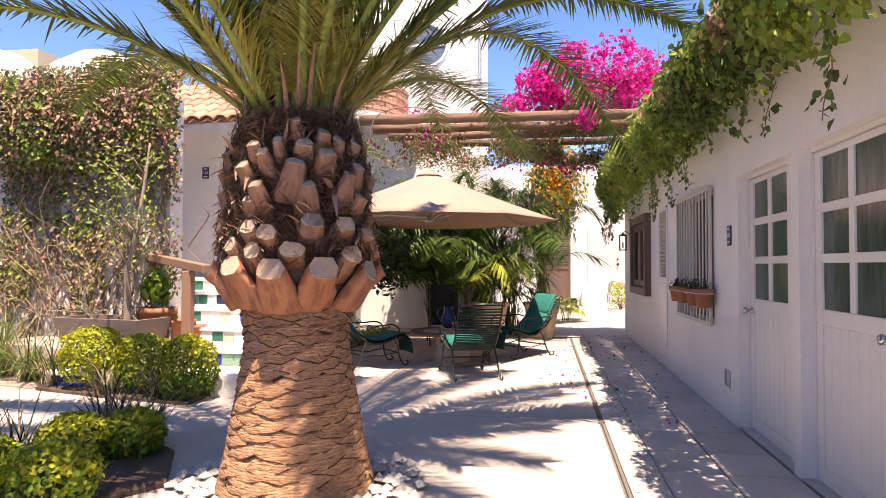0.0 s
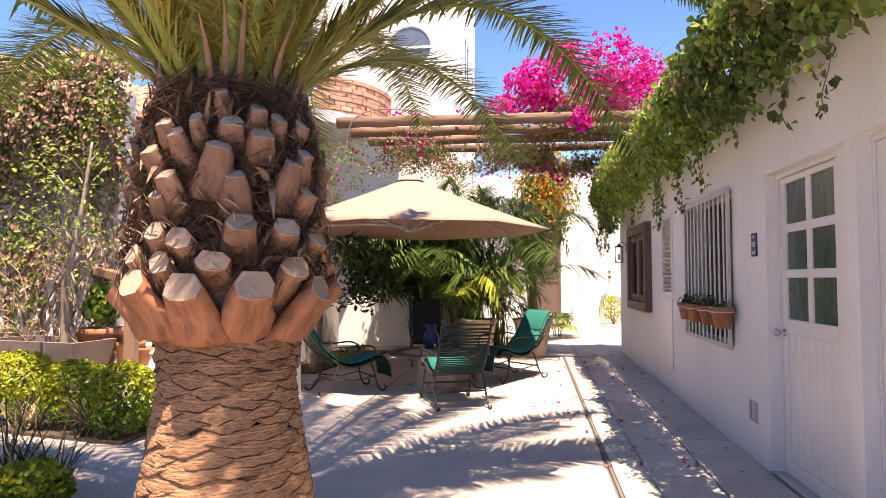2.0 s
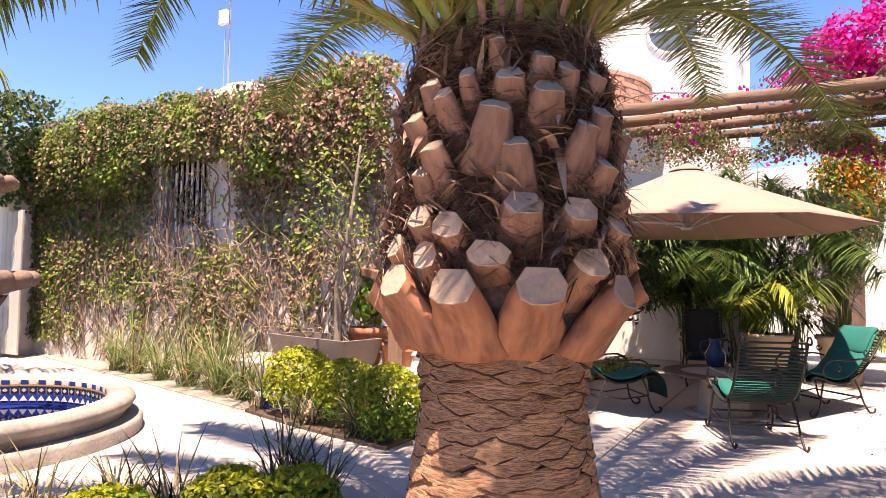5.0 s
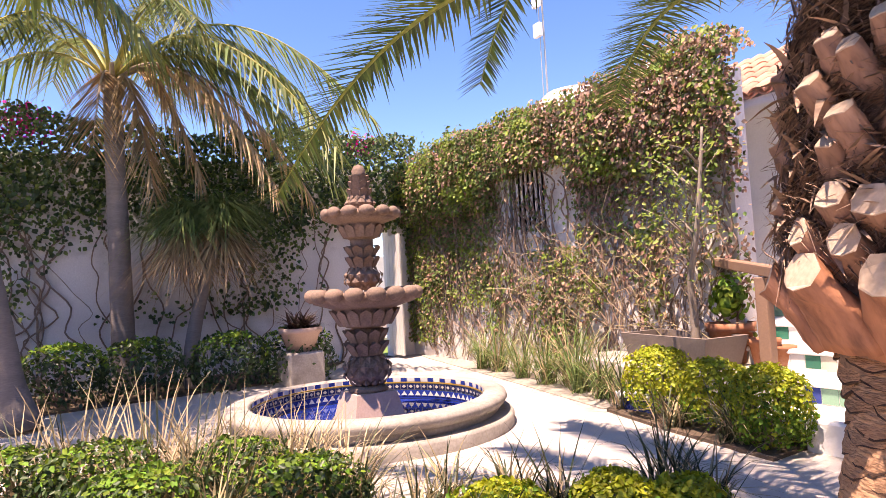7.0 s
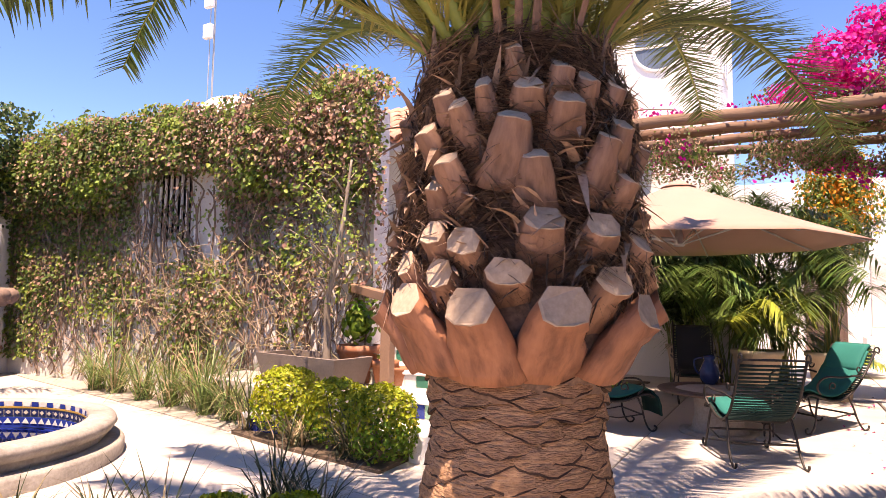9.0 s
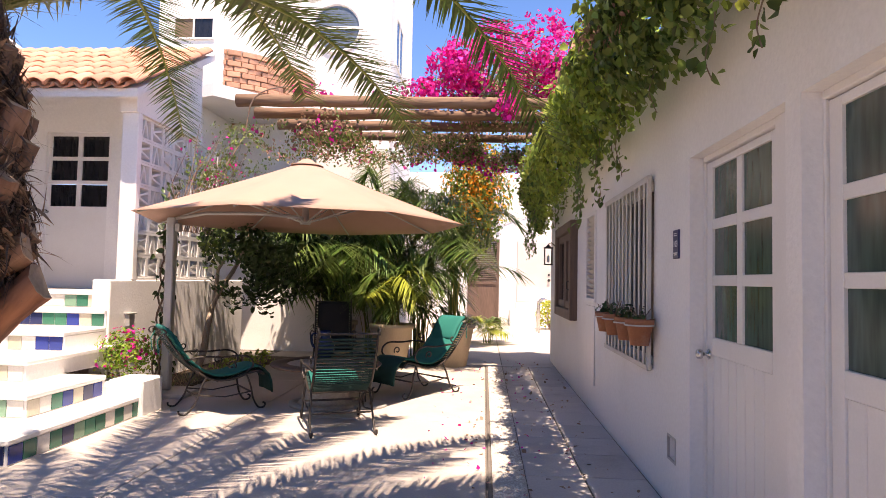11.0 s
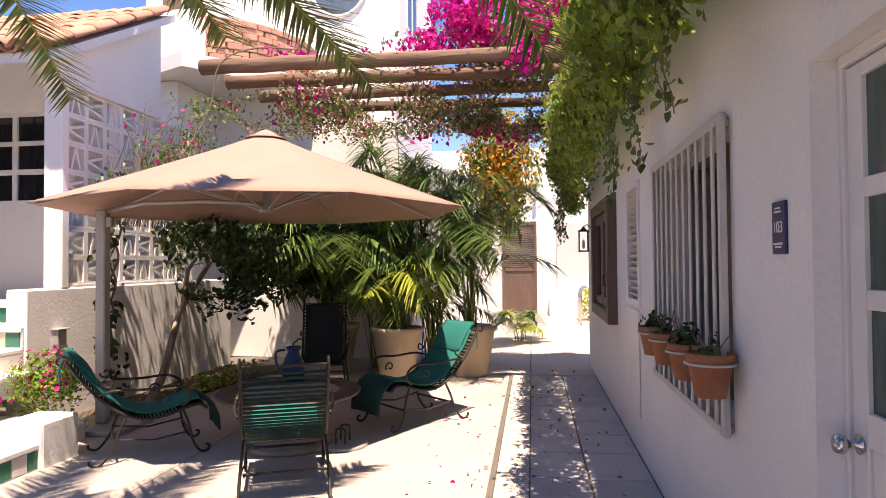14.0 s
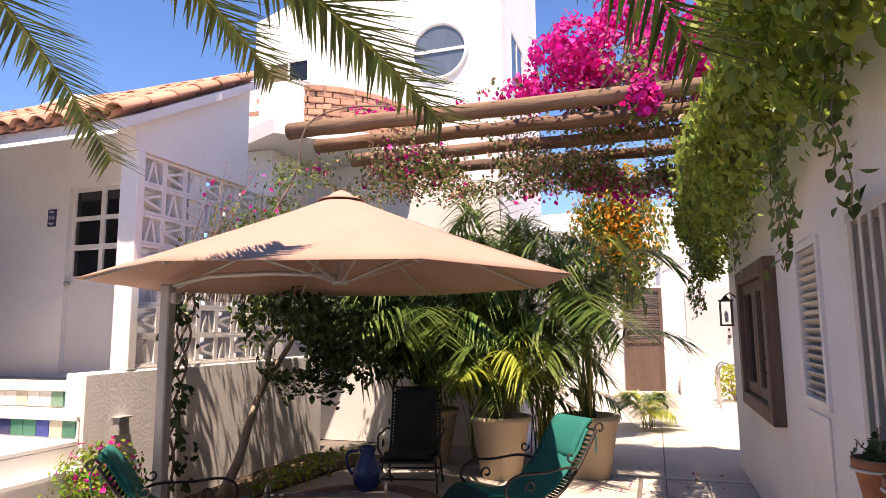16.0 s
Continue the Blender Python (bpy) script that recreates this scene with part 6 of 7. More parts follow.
solo("pebbles", pe, PEBBLE, "pale round pebbles round the palm's foot", "pebbles", "stuff")


def ringed_palm(name, label, foot, top, r0, r1, fronds, leaf_mat, dry):
    p = thing(name, label, "palm tree", foot)
    line = bez(foot, ((foot[0] + top[0]) / 2 + 0.1, (foot[1] + top[1]) / 2, (foot[2] + top[2]) / 2), top, 30)
    part("trunk", Shape().tube(line, [(r0 + (r1 - r0) * (k / 30)) * (1.5 - 0.5 * min(k / 3, 1)) * (1.0 + 0.035 * (k % 2)) for k in range(31)], 16), GREY_BARK, p, "", True)
    c = Vector(top)
    for k in range(7):
        a = k * 0.9
        part("boot", Shape().tube([c + Vector((0.08 * math.cos(a), 0.08 * math.sin(a), -0.25)), c + Vector((0.2 * math.cos(a), 0.2 * math.sin(a), 0.25))], [0.07, 0.03], 6, squash=0.5), BARK, p)
    for i, (az, h, tz, pk, kind) in enumerate(fronds):
        a = math.radians(az)
        o = Vector((math.cos(a), math.sin(a), 0))
        frond(p, bez(c + o * 0.05, c + o * h * 0.45 + Vector((0, 0, pk)), c + o * h + Vector((0, 0, tz)), 18), 0.04, 0.62, 52, 0.034, dry if kind else leaf_mat, BARK if kind else RACHIS, 300 + i + int(abs(foot[1]) * 10), start=0.22, bend=0.75, sweep=0.7, lift=0.0, side_droop=0.35)
    return p


ringed_palm("coconut_palm", "slim coconut palm with green and dry drooping fronds", (-11.9, 2.25, 0), (-11.85, 2.15, 4.95), 0.18, 0.13,
            [(80, 2.9, -0.9, 1.5, 0), (62, 3.0, -0.3, 1.6, 0), (100, 2.6, -1.5, 1.1, 0), (20, 2.6, 0.2, 1.6, 0), (-40, 2.8, -0.6, 1.4, 0), (-80, 2.9, -0.2, 1.5, 0), (-105, 2.6, -0.9, 1.2, 0), (150, 2.6, 0.4, 1.8, 0), (45, 1.9, 1.6, 2.2, 0), (-20, 1.8, 1.8, 2.3, 0), (100, 1.6, 1.9, 2.3, 0), (57, 4.2, -0.9, 2.0, 0), (45, 3.9, -1.6, 1.6, 0), (66, 3.7, -2.0, 1.4, 0), (70, 3.5, -0.9, 1.7, 0), (88, 3.2, -1.8, 1.2, 1), (58, 2.6, -1.9, 1.0, 1), (75, 1.5, -2.3, 1.1, 1), (50, 0.7, -1.9, 0.6, 1), (-30, 0.6, -1.2, 0.5, 1), (200, 2.4, 0.6, 1.8, 0)], COCO_LEAF, DRY_LEAF)
# The last seven fronds are unseen additions that shade the ground below.
ringed_palm("leaning_palm", "leaning grey palm trunk by the west wall", (-9.5, 0.95, 0), (-10.2, 0.1, 5.2), 0.19, 0.14,
            [(60, 2.6, -0.6, 1.4, 0), (20, 2.7, -0.5, 1.5, 0), (100, 2.7, -0.2, 1.6, 0), (-30, 2.4, 0.5, 1.6, 0), (150, 2.4, 0.5, 1.7, 0), (230, 2.5, -0.3, 1.4, 0), (290, 2.5, 0, 1.4, 0), (8, 3.3, -0.2, 1.5, 0), (-12, 3.2, 0.1, 1.6, 0), (38, 3.2, -0.1, 1.6, 0), (50, 2.4, 0.8, 2.0, 0), (15, 2.4, 1.0, 2.1, 0), (80, 3.1, 0.0, 1.7, 0), (0, 3.6, 0.6, 1.6, 0), (-22, 3.6, 0.5, 1.7, 0), (28, 3.7, 0.5, 1.7, 0), (-5, 2.6, 1.2, 2.0, 0), (45, 3.4, 0.4, 1.6, 0), (-45, 3.3, 0.4, 1.6, 0), (12, 3.9, 0.2, 1.6, 0)], COCO_LEAF, DRY_LEAF)

PT = thing("ponytail_tree", "slim ponytail tree with a drooping green and brown crown", "tree", (-11.35, 3.35, 0), m=pose(-11.35, 3.35, 0))
PO = np.array([0, 0.4, 0.0])
part("trunk", Shape().tube(smooth_path([(-11.3, 3.15, -0.02), (-11.33, 3.15, 0.6), (-11.4, 3.3, 1.3), (-11.35, 3.5, 2.0), (-11.3, 3.7, 2.6)], 5), [0.13 - 0.003 * k for k in range(21)], 10), GREY_BARK, PT, "", True)
part("branch", Shape().tube([(-11.4, 3.3, 1.4), (-11.4, 3.15, 2.0), (-11.35, 3.05, 2.5)], [0.06, 0.05, 0.04], 8), GREY_BARK, PT, "", True)
g = np.random.default_rng(31)
for nm, cnt, mat, zc, bend, le in (("leaves", 1500, GRASS, 2.8, (0.5, 1.3), (0.5, 0.9)), ("dry_skirt", 700, DRY_LEAF, 2.45, (0.9, 1.6), (0.4, 0.75))):
    a = g.uniform(0, 6.28, cnt)
    d = np.stack([np.cos(a), np.sin(a), g.uniform(-0.3 if nm == "dry_skirt" else 0.1, 0.2 if nm == "dry_skirt" else 1.4, cnt)], 1)
    c = np.where(g.random((cnt, 1)) < 0.55, [[-11.3, 3.7, zc]], [[-11.35, 3.1, zc - 0.1]]) + g.normal(0, 0.08, (cnt, 3))
    part(nm, blades(nm, c, d, g.uniform(*le, cnt), np.full(cnt, 0.022), g.uniform(*bend, cnt), mat, 32), mat, PT, kind="stuff")


# ---- vines and hedges ----
def cloud(name, label, category, sets, seed, parent=None):
    """Leaves of several colours. sets: (material, positions, normals, size, droop, narrow)."""
    t = parent or thing(name, label, category, tuple(np.mean(sets[0][1], axis=0)), kind="stuff")
    for i, (mat, pos, nrm, size, droop, narrow) in enumerate(sets):
        part("leaves", leaf_mesh("leaves", pos, nrm, np.full(len(pos), size), mat, droop, narrow, seed=seed + i), mat, t, kind="stuff")
    return t


def field(p, scale, seed):
    return np.array([noise.fractal(Vector((x * scale + seed, y * scale, z * scale)), 1.0, 2.0, 3) for x, y, z in p])


g = np.random.default_rng(51)
n = 38000
y = g.uniform(-1.5, 13.55, n)
t = g.uniform(0, 1, n) ** 0.85
lump = np.array([noise.noise((v * 1.3, 3.1, 0.0)) for v in y])
lump2 = np.array([noise.noise((v * 3.7, 8.1, 0.0)) for v in y])
edge = 2.64 - 0.28 * lump - 0.30 * np.maximum(lump2, 0) - np.clip((y - 10.6) / 2.2, 0, 1) * 0.35 - np.clip((2.5 - y) / 3, 0, 1) * 0.15
topz = 3.42 + 0.14 * lump + 0.07 * lump2 + np.clip((y - 9.5) / 2, 0, 1) * 0.35
ang = t * 2.3
xx = 1.82 - 0.70 * np.sin(np.clip(ang, 0, 1.571)) * (1 + 0.22 * lump + 0.14 * lump2) + np.where(ang > 1.571, (ang - 1.571) * 0.38, 0)
zz = topz - (topz - edge) * t ** 1.4 + g.normal(0, 0.03, n)
pos = np.stack([xx + g.normal(0, 0.06, n), y, zz], 1)
nrm = np.stack([-np.sin(ang), 0 * y, np.cos(ang) * 0.9], 1)
f = field(pos, 1.1, 4.0) + g.normal(0, 0.18, n)
# Past y = 6 most leaves take the paler colour to imitate sunlit ivy.
light = (f > 0.06) | ((y > 6.0) & (g.random(n) < 0.7))
dry = (f < -0.38) & (t < 0.75)
east_ivy = cloud("east_ivy", "thick green ivy hanging over the roof edge", "ivy", [(IVY, pos[~light & ~dry], nrm[~light & ~dry], 0.062, 0.9, 0.85), (IVY_LIGHT, pos[light], nrm[light], 0.058, 0.9, 0.9), (IVY_DRY, pos[dry], nrm[dry], 0.055, 0.9, 0.75)], 60)
strands, sp, sn = Shape(), [], []
for y0, z0, ln in ((4.1, 2.55, 0.35), (4.6, 2.55, 0.3), (6.4, 2.5, 0.35), (6.55, 2.45, 0.25), (7.2, 2.5, 0.45), (7.35, 2.45, 0.2), (8.1, 2.5, 0.4), (8.25, 2.5, 0.55), (8.4, 2.4, 0.25), (5.5, 2.6, 0.25), (11.7, 2.4, 0.55), (12.1, 2.4, 0.45), (12.6, 2.3, 0.4), (13.0, 2.3, 0.4), (12.9, 2.4, 0.6), (3.3, 2.5, 0.4), (9.3, 2.45, 0.25), (10.1, 2.4, 0.3)):
    x0 = 1.36 if y0 < 11 else 1.2
    pts = [(x0 + 0.02 * math.sin(k * 1.3 + y0), y0 + 0.03 * math.sin(k * 0.9 + y0), z0 + 0.15 - (ln + 0.15) * k / 6) for k in range(7)]
    strands.tube(smooth_path(pts, 4), 0.003, 5)
    m = int(95 * ln)
    for k in range(m):
        u = k / m * 6
        i = int(u)
        q = Vector(pts[i]).lerp(Vector(pts[i + 1]), u - i)
        sp.append((q.x + g.normal(0, 0.025), q.y + g.normal(0, 0.03), q.z))
        sn.append((-1, 0, 0.3))
part("strand", strands, VINE, east_ivy)
part("leaves", leaf_mesh("leaves", np.array(sp), np.array(sn), np.full(len(sp), 0.055), IVY, 1.0, 0.85, seed=66), IVY, east_ivy, kind="stuff")

# north wall vines
n = 95000
x = g.uniform(-12.6, -4.75, n)
v = g.random(n)
lump = np.array([noise.noise((q * 0.9, 1.7, 0.0)) for q in x])
lump2 = np.array([noise.noise((q * 2.9, 5.7, 0.0)) for q in x])
topz = 4.08 + 0.16 * lump + 0.08 * lump2 - np.clip((-11 - x) / 1.5, 0, 1) * 0.15
z = topz - (v ** 1.25) * 3.9
out = np.where(z > 2.7, 0.32 + 0.2 * np.sin(np.clip((z - 2.7) / 1.4, 0, 1) * math.pi), 0.14) * (1 + 0.4 * lump2)
yy = NY - g.uniform(0.1, 1, n) * out
over = z > topz - 0.2
yy = np.where(over, NY + g.uniform(-0.45, 0.35, n), yy)
pos = np.stack([x, yy, z], 1)
f = field(pos, 0.8, 9.0)
f2 = field(pos, 2.2, 2.0)
dens = 0.13 + 0.92 * np.clip((z - 2.2) / 0.9, 0, 1) + 0.55 * f + np.clip((-7.5 - x) / 3.0, 0, 1) * np.clip((z - 0.9) / 0.8, 0, 1) * 0.4
win = (x > -9.2) & (x < -7.45) & (z > 1.9) & (z < 3.1)
keep = (g.random(n) < dens) & (~win | (g.random(n) < 0.07)) & (z > 0.3)
pos, f, f2, x, z = pos[keep], f[keep], f2[keep], x[keep], z[keep]
nrm = np.tile([0, -1.0, 0.45], (len(pos), 1))
u = f2 + g.normal(0, 0.25, len(pos))
dryish = 0.40 + 0.4 * np.clip((x + 9.0) / 3.0, 0, 1)
light = u > 0.30
dry = (~light) & (g.random(len(pos)) < dryish)
rest = ~light & ~dry
north_ivy = cloud("north_vines", "green and browning creeper over the garden wall", "vine", [(IVY, pos[rest], nrm[rest], 0.062, 0.9, 0.75), (IVY_LIGHT, pos[light], nrm[light], 0.062, 0.8, 0.75), (IVY_DRY, pos[dry], nrm[dry], 0.058, 0.9, 0.7)], 80)
stems = Shape()
for k in range(150):
    x0 = g.uniform(-12.2, -4.95)
    q = [Vector((x0, NY - 0.03, g.uniform(0.0, 0.5)))]
    for j in range(9):
        q.append(q[-1] + Vector((g.normal(0, 0.17), -abs(g.normal(0, 0.012)), g.uniform(0.12, 0.42))))
    stems.tube(smooth_path([(p.x, min(p.y, NY - 0.015), p.z) for p in q if p.z < 3.7], 3), g.uniform(0.004, 0.014), 5, False)
part("stems", stems, VINE, north_ivy, "tangle of bare brown stems", kind="stuff")
twigs = Shape()
for k in range(170):
    x0, z0 = g.uniform(-8.5, -5.0), g.uniform(0.15, 1.9)
    q = [Vector((x0, NY - g.uniform(0.1, 0.6), z0))]
    for j in range(4):
        q.append(q[-1] + Vector((g.normal(0, 0.14), g.normal(0, 0.08), g.normal(0.02, 0.12))))
    twigs.tube([(p.x, min(p.y, NY - 0.02), max(p.z, 0.05)) for p in q], g.uniform(0.003, 0.006), 4, False)
part("twigs", twigs, GRASS_DRY, north_ivy, "pale dry twigs", kind="stuff")

# west wall creeper
n = 46000
y = g.uniform(-5.5, 7.7, n)
v = g.random(n)
lump = np.array([noise.noise((q * 0.8, 4.7, 0.0)) for q in y])
topz = 4.45 + 0.25 * lump
z = topz - v ** 1.1 * 3.3
pos = np.stack([LX + 0.06 + g.random(n) * (0.25 + 0.35 * np.clip((z - 2.5) / 1.5, 0, 1)) * (1 + 0.4 * lump), y, z], 1)
gate = (y > 6.4) & (y < 7.35) & (z < 2.6)
f = field(pos, 0.7, 14.0)
keep = (g.random(n) < 0.12 + 0.85 * np.clip((z - 2.2) / 0.9, 0, 1) + 0.5 * f) & ~gate
pos, f = pos[keep], f[keep]
u = g.random(len(pos))
nrm = np.tile([1.0, -0.1, 0.35], (len(pos), 1))
west = cloud("west_creeper", "dark glossy creeper over the west garden wall", "vine", [(DARK_LEAF, pos[u < 0.5], nrm[u < 0.5], 0.08, 0.7, 0.8), (IVY, pos[u >= 0.5], nrm[u >= 0.5], 0.075, 0.7, 0.75)], 95)
stems = Shape()
for k in range(40):
    q = [Vector((LX + 0.03, g.uniform(-2, 6.3), 0.0))]
    for j in range(10):
        q.append(q[-1] + Vector((abs(g.normal(0, 0.01)), g.normal(0, 0.16), g.uniform(0.15, 0.4))))
    stems.tube(smooth_path(q, 3), g.uniform(0.006, 0.02), 6, False)
part("stems", stems, VINE, west, "bare vine stems", kind="stuff")


def shrub(name, label, category, c, r, mats, seed, size=0.045, n=1500, square=0.25, group=""):
    """A clipped shrub: a dense, uneven shell of small leaves over twigs."""
    t = thing(name, label, category, (c[0], c[1], 0.0), group=group)
    q = np.random.default_rng(seed)
    d = unit(q.normal(0, 1, (n, 3)))
    d[:, 2] = np.where(d[:, 2] < -0.75, -d[:, 2], d[:, 2])
    rad = 1 + 0.10 * np.array([noise.noise(tuple(v * 2.6 + seed)) for v in d]) + q.normal(0, 0.035, n)
    rad *= (1 - square + square / np.maximum(np.abs(d).max(axis=1), 0.6))
    rad *= np.where(q.random(n) < 0.25, q.uniform(0.6, 0.95, n), 1)
    pos = np.array(c) + d * np.array(r) * rad[:, None]
    pos[:, 2] = np.maximum(pos[:, 2], 0.05)
    # Leaves that face up take the first material, the others the second.
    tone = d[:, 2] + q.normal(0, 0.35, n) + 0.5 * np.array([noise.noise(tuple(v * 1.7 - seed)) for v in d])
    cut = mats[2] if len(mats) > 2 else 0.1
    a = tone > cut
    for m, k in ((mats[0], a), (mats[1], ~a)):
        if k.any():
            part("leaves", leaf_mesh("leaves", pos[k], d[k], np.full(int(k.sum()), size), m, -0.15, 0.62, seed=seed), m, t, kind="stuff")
    tw = Shape()
    for k in range(14):
        e = np.array(c) + unit(q.normal(0, 1, 3)) * np.array(r) * 0.75
        tw.tube([(c[0] + q.normal(0, 0.03), c[1] + q.normal(0, 0.03), 0.0), ((c[0] + e[0]) / 2, (c[1] + e[1]) / 2, max(0.08, c[2] * 0.6)), (e[0], e[1], max(0.1, e[2]))], [0.012, 0.009, 0.004], 5)
    part("twig_bundle", tw, VINE, t, kind="stuff")
    return t


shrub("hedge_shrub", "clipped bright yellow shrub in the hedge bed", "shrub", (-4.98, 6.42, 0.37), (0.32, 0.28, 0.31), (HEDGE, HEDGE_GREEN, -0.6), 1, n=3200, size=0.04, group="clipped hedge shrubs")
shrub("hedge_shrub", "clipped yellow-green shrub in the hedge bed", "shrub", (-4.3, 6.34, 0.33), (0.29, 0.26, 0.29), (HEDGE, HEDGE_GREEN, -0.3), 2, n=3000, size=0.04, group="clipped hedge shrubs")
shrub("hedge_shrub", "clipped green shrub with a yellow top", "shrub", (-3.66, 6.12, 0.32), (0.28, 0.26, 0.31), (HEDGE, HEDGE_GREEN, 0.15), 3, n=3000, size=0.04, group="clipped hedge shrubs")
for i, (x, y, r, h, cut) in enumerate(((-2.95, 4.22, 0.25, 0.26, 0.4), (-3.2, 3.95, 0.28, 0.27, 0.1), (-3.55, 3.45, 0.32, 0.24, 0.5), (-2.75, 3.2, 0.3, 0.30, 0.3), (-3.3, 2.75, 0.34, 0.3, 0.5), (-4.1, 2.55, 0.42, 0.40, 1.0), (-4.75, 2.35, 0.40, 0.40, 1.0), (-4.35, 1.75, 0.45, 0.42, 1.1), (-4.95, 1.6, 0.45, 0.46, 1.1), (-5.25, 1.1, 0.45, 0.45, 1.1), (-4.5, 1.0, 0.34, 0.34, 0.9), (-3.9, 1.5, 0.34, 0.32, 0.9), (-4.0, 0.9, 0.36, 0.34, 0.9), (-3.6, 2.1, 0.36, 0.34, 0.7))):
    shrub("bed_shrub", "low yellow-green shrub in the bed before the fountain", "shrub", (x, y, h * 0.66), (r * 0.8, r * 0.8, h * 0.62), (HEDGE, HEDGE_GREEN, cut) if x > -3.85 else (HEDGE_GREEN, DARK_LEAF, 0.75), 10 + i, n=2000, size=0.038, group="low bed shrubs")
for i in range(6):
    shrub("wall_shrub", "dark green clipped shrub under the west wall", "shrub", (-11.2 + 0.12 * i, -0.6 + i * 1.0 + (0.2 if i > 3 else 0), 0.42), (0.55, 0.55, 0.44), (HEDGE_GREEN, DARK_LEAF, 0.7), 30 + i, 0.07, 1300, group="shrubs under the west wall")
shrub("far_shrub", "small bright yellow shrub beside the hand rail", "shrub", (2.45, 21.2, 0.42), (0.42, 0.4, 0.4), (HEDGE, HEDGE_GREEN, -0.7), 40, 0.07, 900)


def tuft(label, x, y, n, ln, mats, seed, width=0.012, spread=0.5, bend=0.35, group=""):
    t = thing("grass_tuft", label, "grass", (x, y, 0), group=group)
    q = np.random.default_rng(seed)
    for i, (m, share) in enumerate(mats):
        k = max(3, int(n * share))
        a = q.uniform(0, 6.28, k)
        d = np.stack([np.cos(a) * spread * q.uniform(0.2, 1, k), np.sin(a) * spread * q.uniform(0.2, 1, k), np.ones(k)], 1)
        b0 = np.stack([x + q.normal(0, 0.05, k), y + q.normal(0, 0.05, k), np.full(k, 0.02)], 1)
        part("foliage", blades("foliage", b0, d, ln * q.uniform(0.5, 1.15, k), np.full(k, width), bend * q.uniform(0.3, 2.0, k), m, seed + i, 4), m, t, kind="stuff")
    return t


for i, (x, y, ln) in enumerate(((-9.4, 7.35, 1.0), (-8.9, 7.3, 1.15), (-8.1, 7.15, 1.05), (-7.4, 7.0, 0.9), (-7.0, 7.1, 1.15), (-6.6, 6.85, 1.1), (-6.1, 6.75, 0.95), (-5.7, 6.65, 0.7))):
    tuft("tall green strappy grass below the vine wall", x, y, 95, ln * 1.2, ((GRASS, 0.72), (GRASS_DRY, 0.28)), 200 + i, 0.017, 0.6, 0.45, "tall grass below the vine wall")
for i, (x, y, ln, dry) in enumerate(((-3.42, 4.62, 0.75, 0.2), (-3.05, 4.5, 0.6, 0.45), (-3.15, 4.4, 0.5, 0.5), (-3.85, 3.75, 0.6, 0.45), (-3.6, 3.9, 0.55, 0.4), (-4.35, 2.9, 0.6, 0.6), (-4.8, 2.75, 0.62, 0.75), (-5.05, 2.2, 0.75, 0.85), (-5.3, 1.9, 0.8, 0.9), (-5.6, 1.5, 0.75, 0.9), (-5.45, 1.2, 0.7, 0.7), (-3.3, 3.2, 0.45, 0.5), (-4.0, 3.2, 0.45, 0.4), (-4.62, 6.15, 0.42, 0.5), (-3.95, 6.05, 0.6, 0.3), (-3.9, 6.15, 0.55, 0.7), (-5.5, 6.5, 0.6, 0.1), (-4.7, 2.05, 0.62, 0.7), (-4.45, 2.2, 0.55, 0.8), (-4.2, 2.1, 0.6, 0.6), (-3.9, 2.3, 0.5, 0.6), (-4.95, 2.6, 0.6, 0.8), (-4.6, 2.95, 0.5, 0.7), (-5.2, 2.45, 0.6, 0.85), (-4.1, 3.45, 0.55, 0.5), (-4.5, 2.6, 0.55, 0.75), (-5.1, 1.75, 0.62, 0.8), (-5.35, 2.15, 0.6, 0.85), (-4.75, 1.85, 0.6, 0.7), (-3.75, 2.85, 0.5, 0.5))):
    tuft("tuft of dark and straw-coloured strappy leaves", x, y, 70 if dry < 0.6 else 110, ln * (1.15 if x > -4.3 else 1.5), ((GRASS_DARK, 1 - dry), (GRASS_DRY, dry)), 230 + i, 0.015, 0.6, 0.4, "strappy tufts in the beds")

# ---- patio plants ----
def areca(x, y, h, n, seed, label, base=0.55, mats=(ARECA,), leaf=0.34, reach=0.85):
    t = thing("areca_palm", label, "potted palm", (x, y, base), group="potted palms")
    q = np.random.default_rng(seed)
    for i in range(n):
        a = q.uniform(0, 6.28)
        o = Vector((math.cos(a), math.sin(a), 0))
        hh = h * q.uniform(0.5, 1.0)
        c = Vector((x + q.normal(0, 0.07), y + q.normal(0, 0.07), base))
        rr = reach * q.uniform(0.5, 1.15)
        line = bez(c, c + o * rr * 0.25 + Vector((0, 0, hh * 1.15)), c + o * rr + Vector((0, 0, hh * q.uniform(0.5, 0.85))), 14)
        frond(t, line, 0.010, leaf * 1.15, 28, 0.028, mats[i % len(mats)], ARECA if i % 3 else RACHIS, seed * 50 + i, start=0.36, bend=0.5, sweep=0.75, lift=0.15)
    return t


def big_pot(x, y, label):
    p = thing("plant_pot", label, "pot", (x, y, 0), group="large cream pots")
    part("pot", Shape().lathe([(0.22, 0.0), (0.23, 0.01), (0.335, 0.62), (0.36, 0.625), (0.365, 0.69), (0.32, 0.695), (0.30, 0.6), (0, 0.6)], 36, (x, y, 0)), CREAM_POT, p, "", True)
    part("soil", Shape().lathe([(0.305, 0.61), (0, 0.63)], 24, (x, y, 0)), SOIL, p)


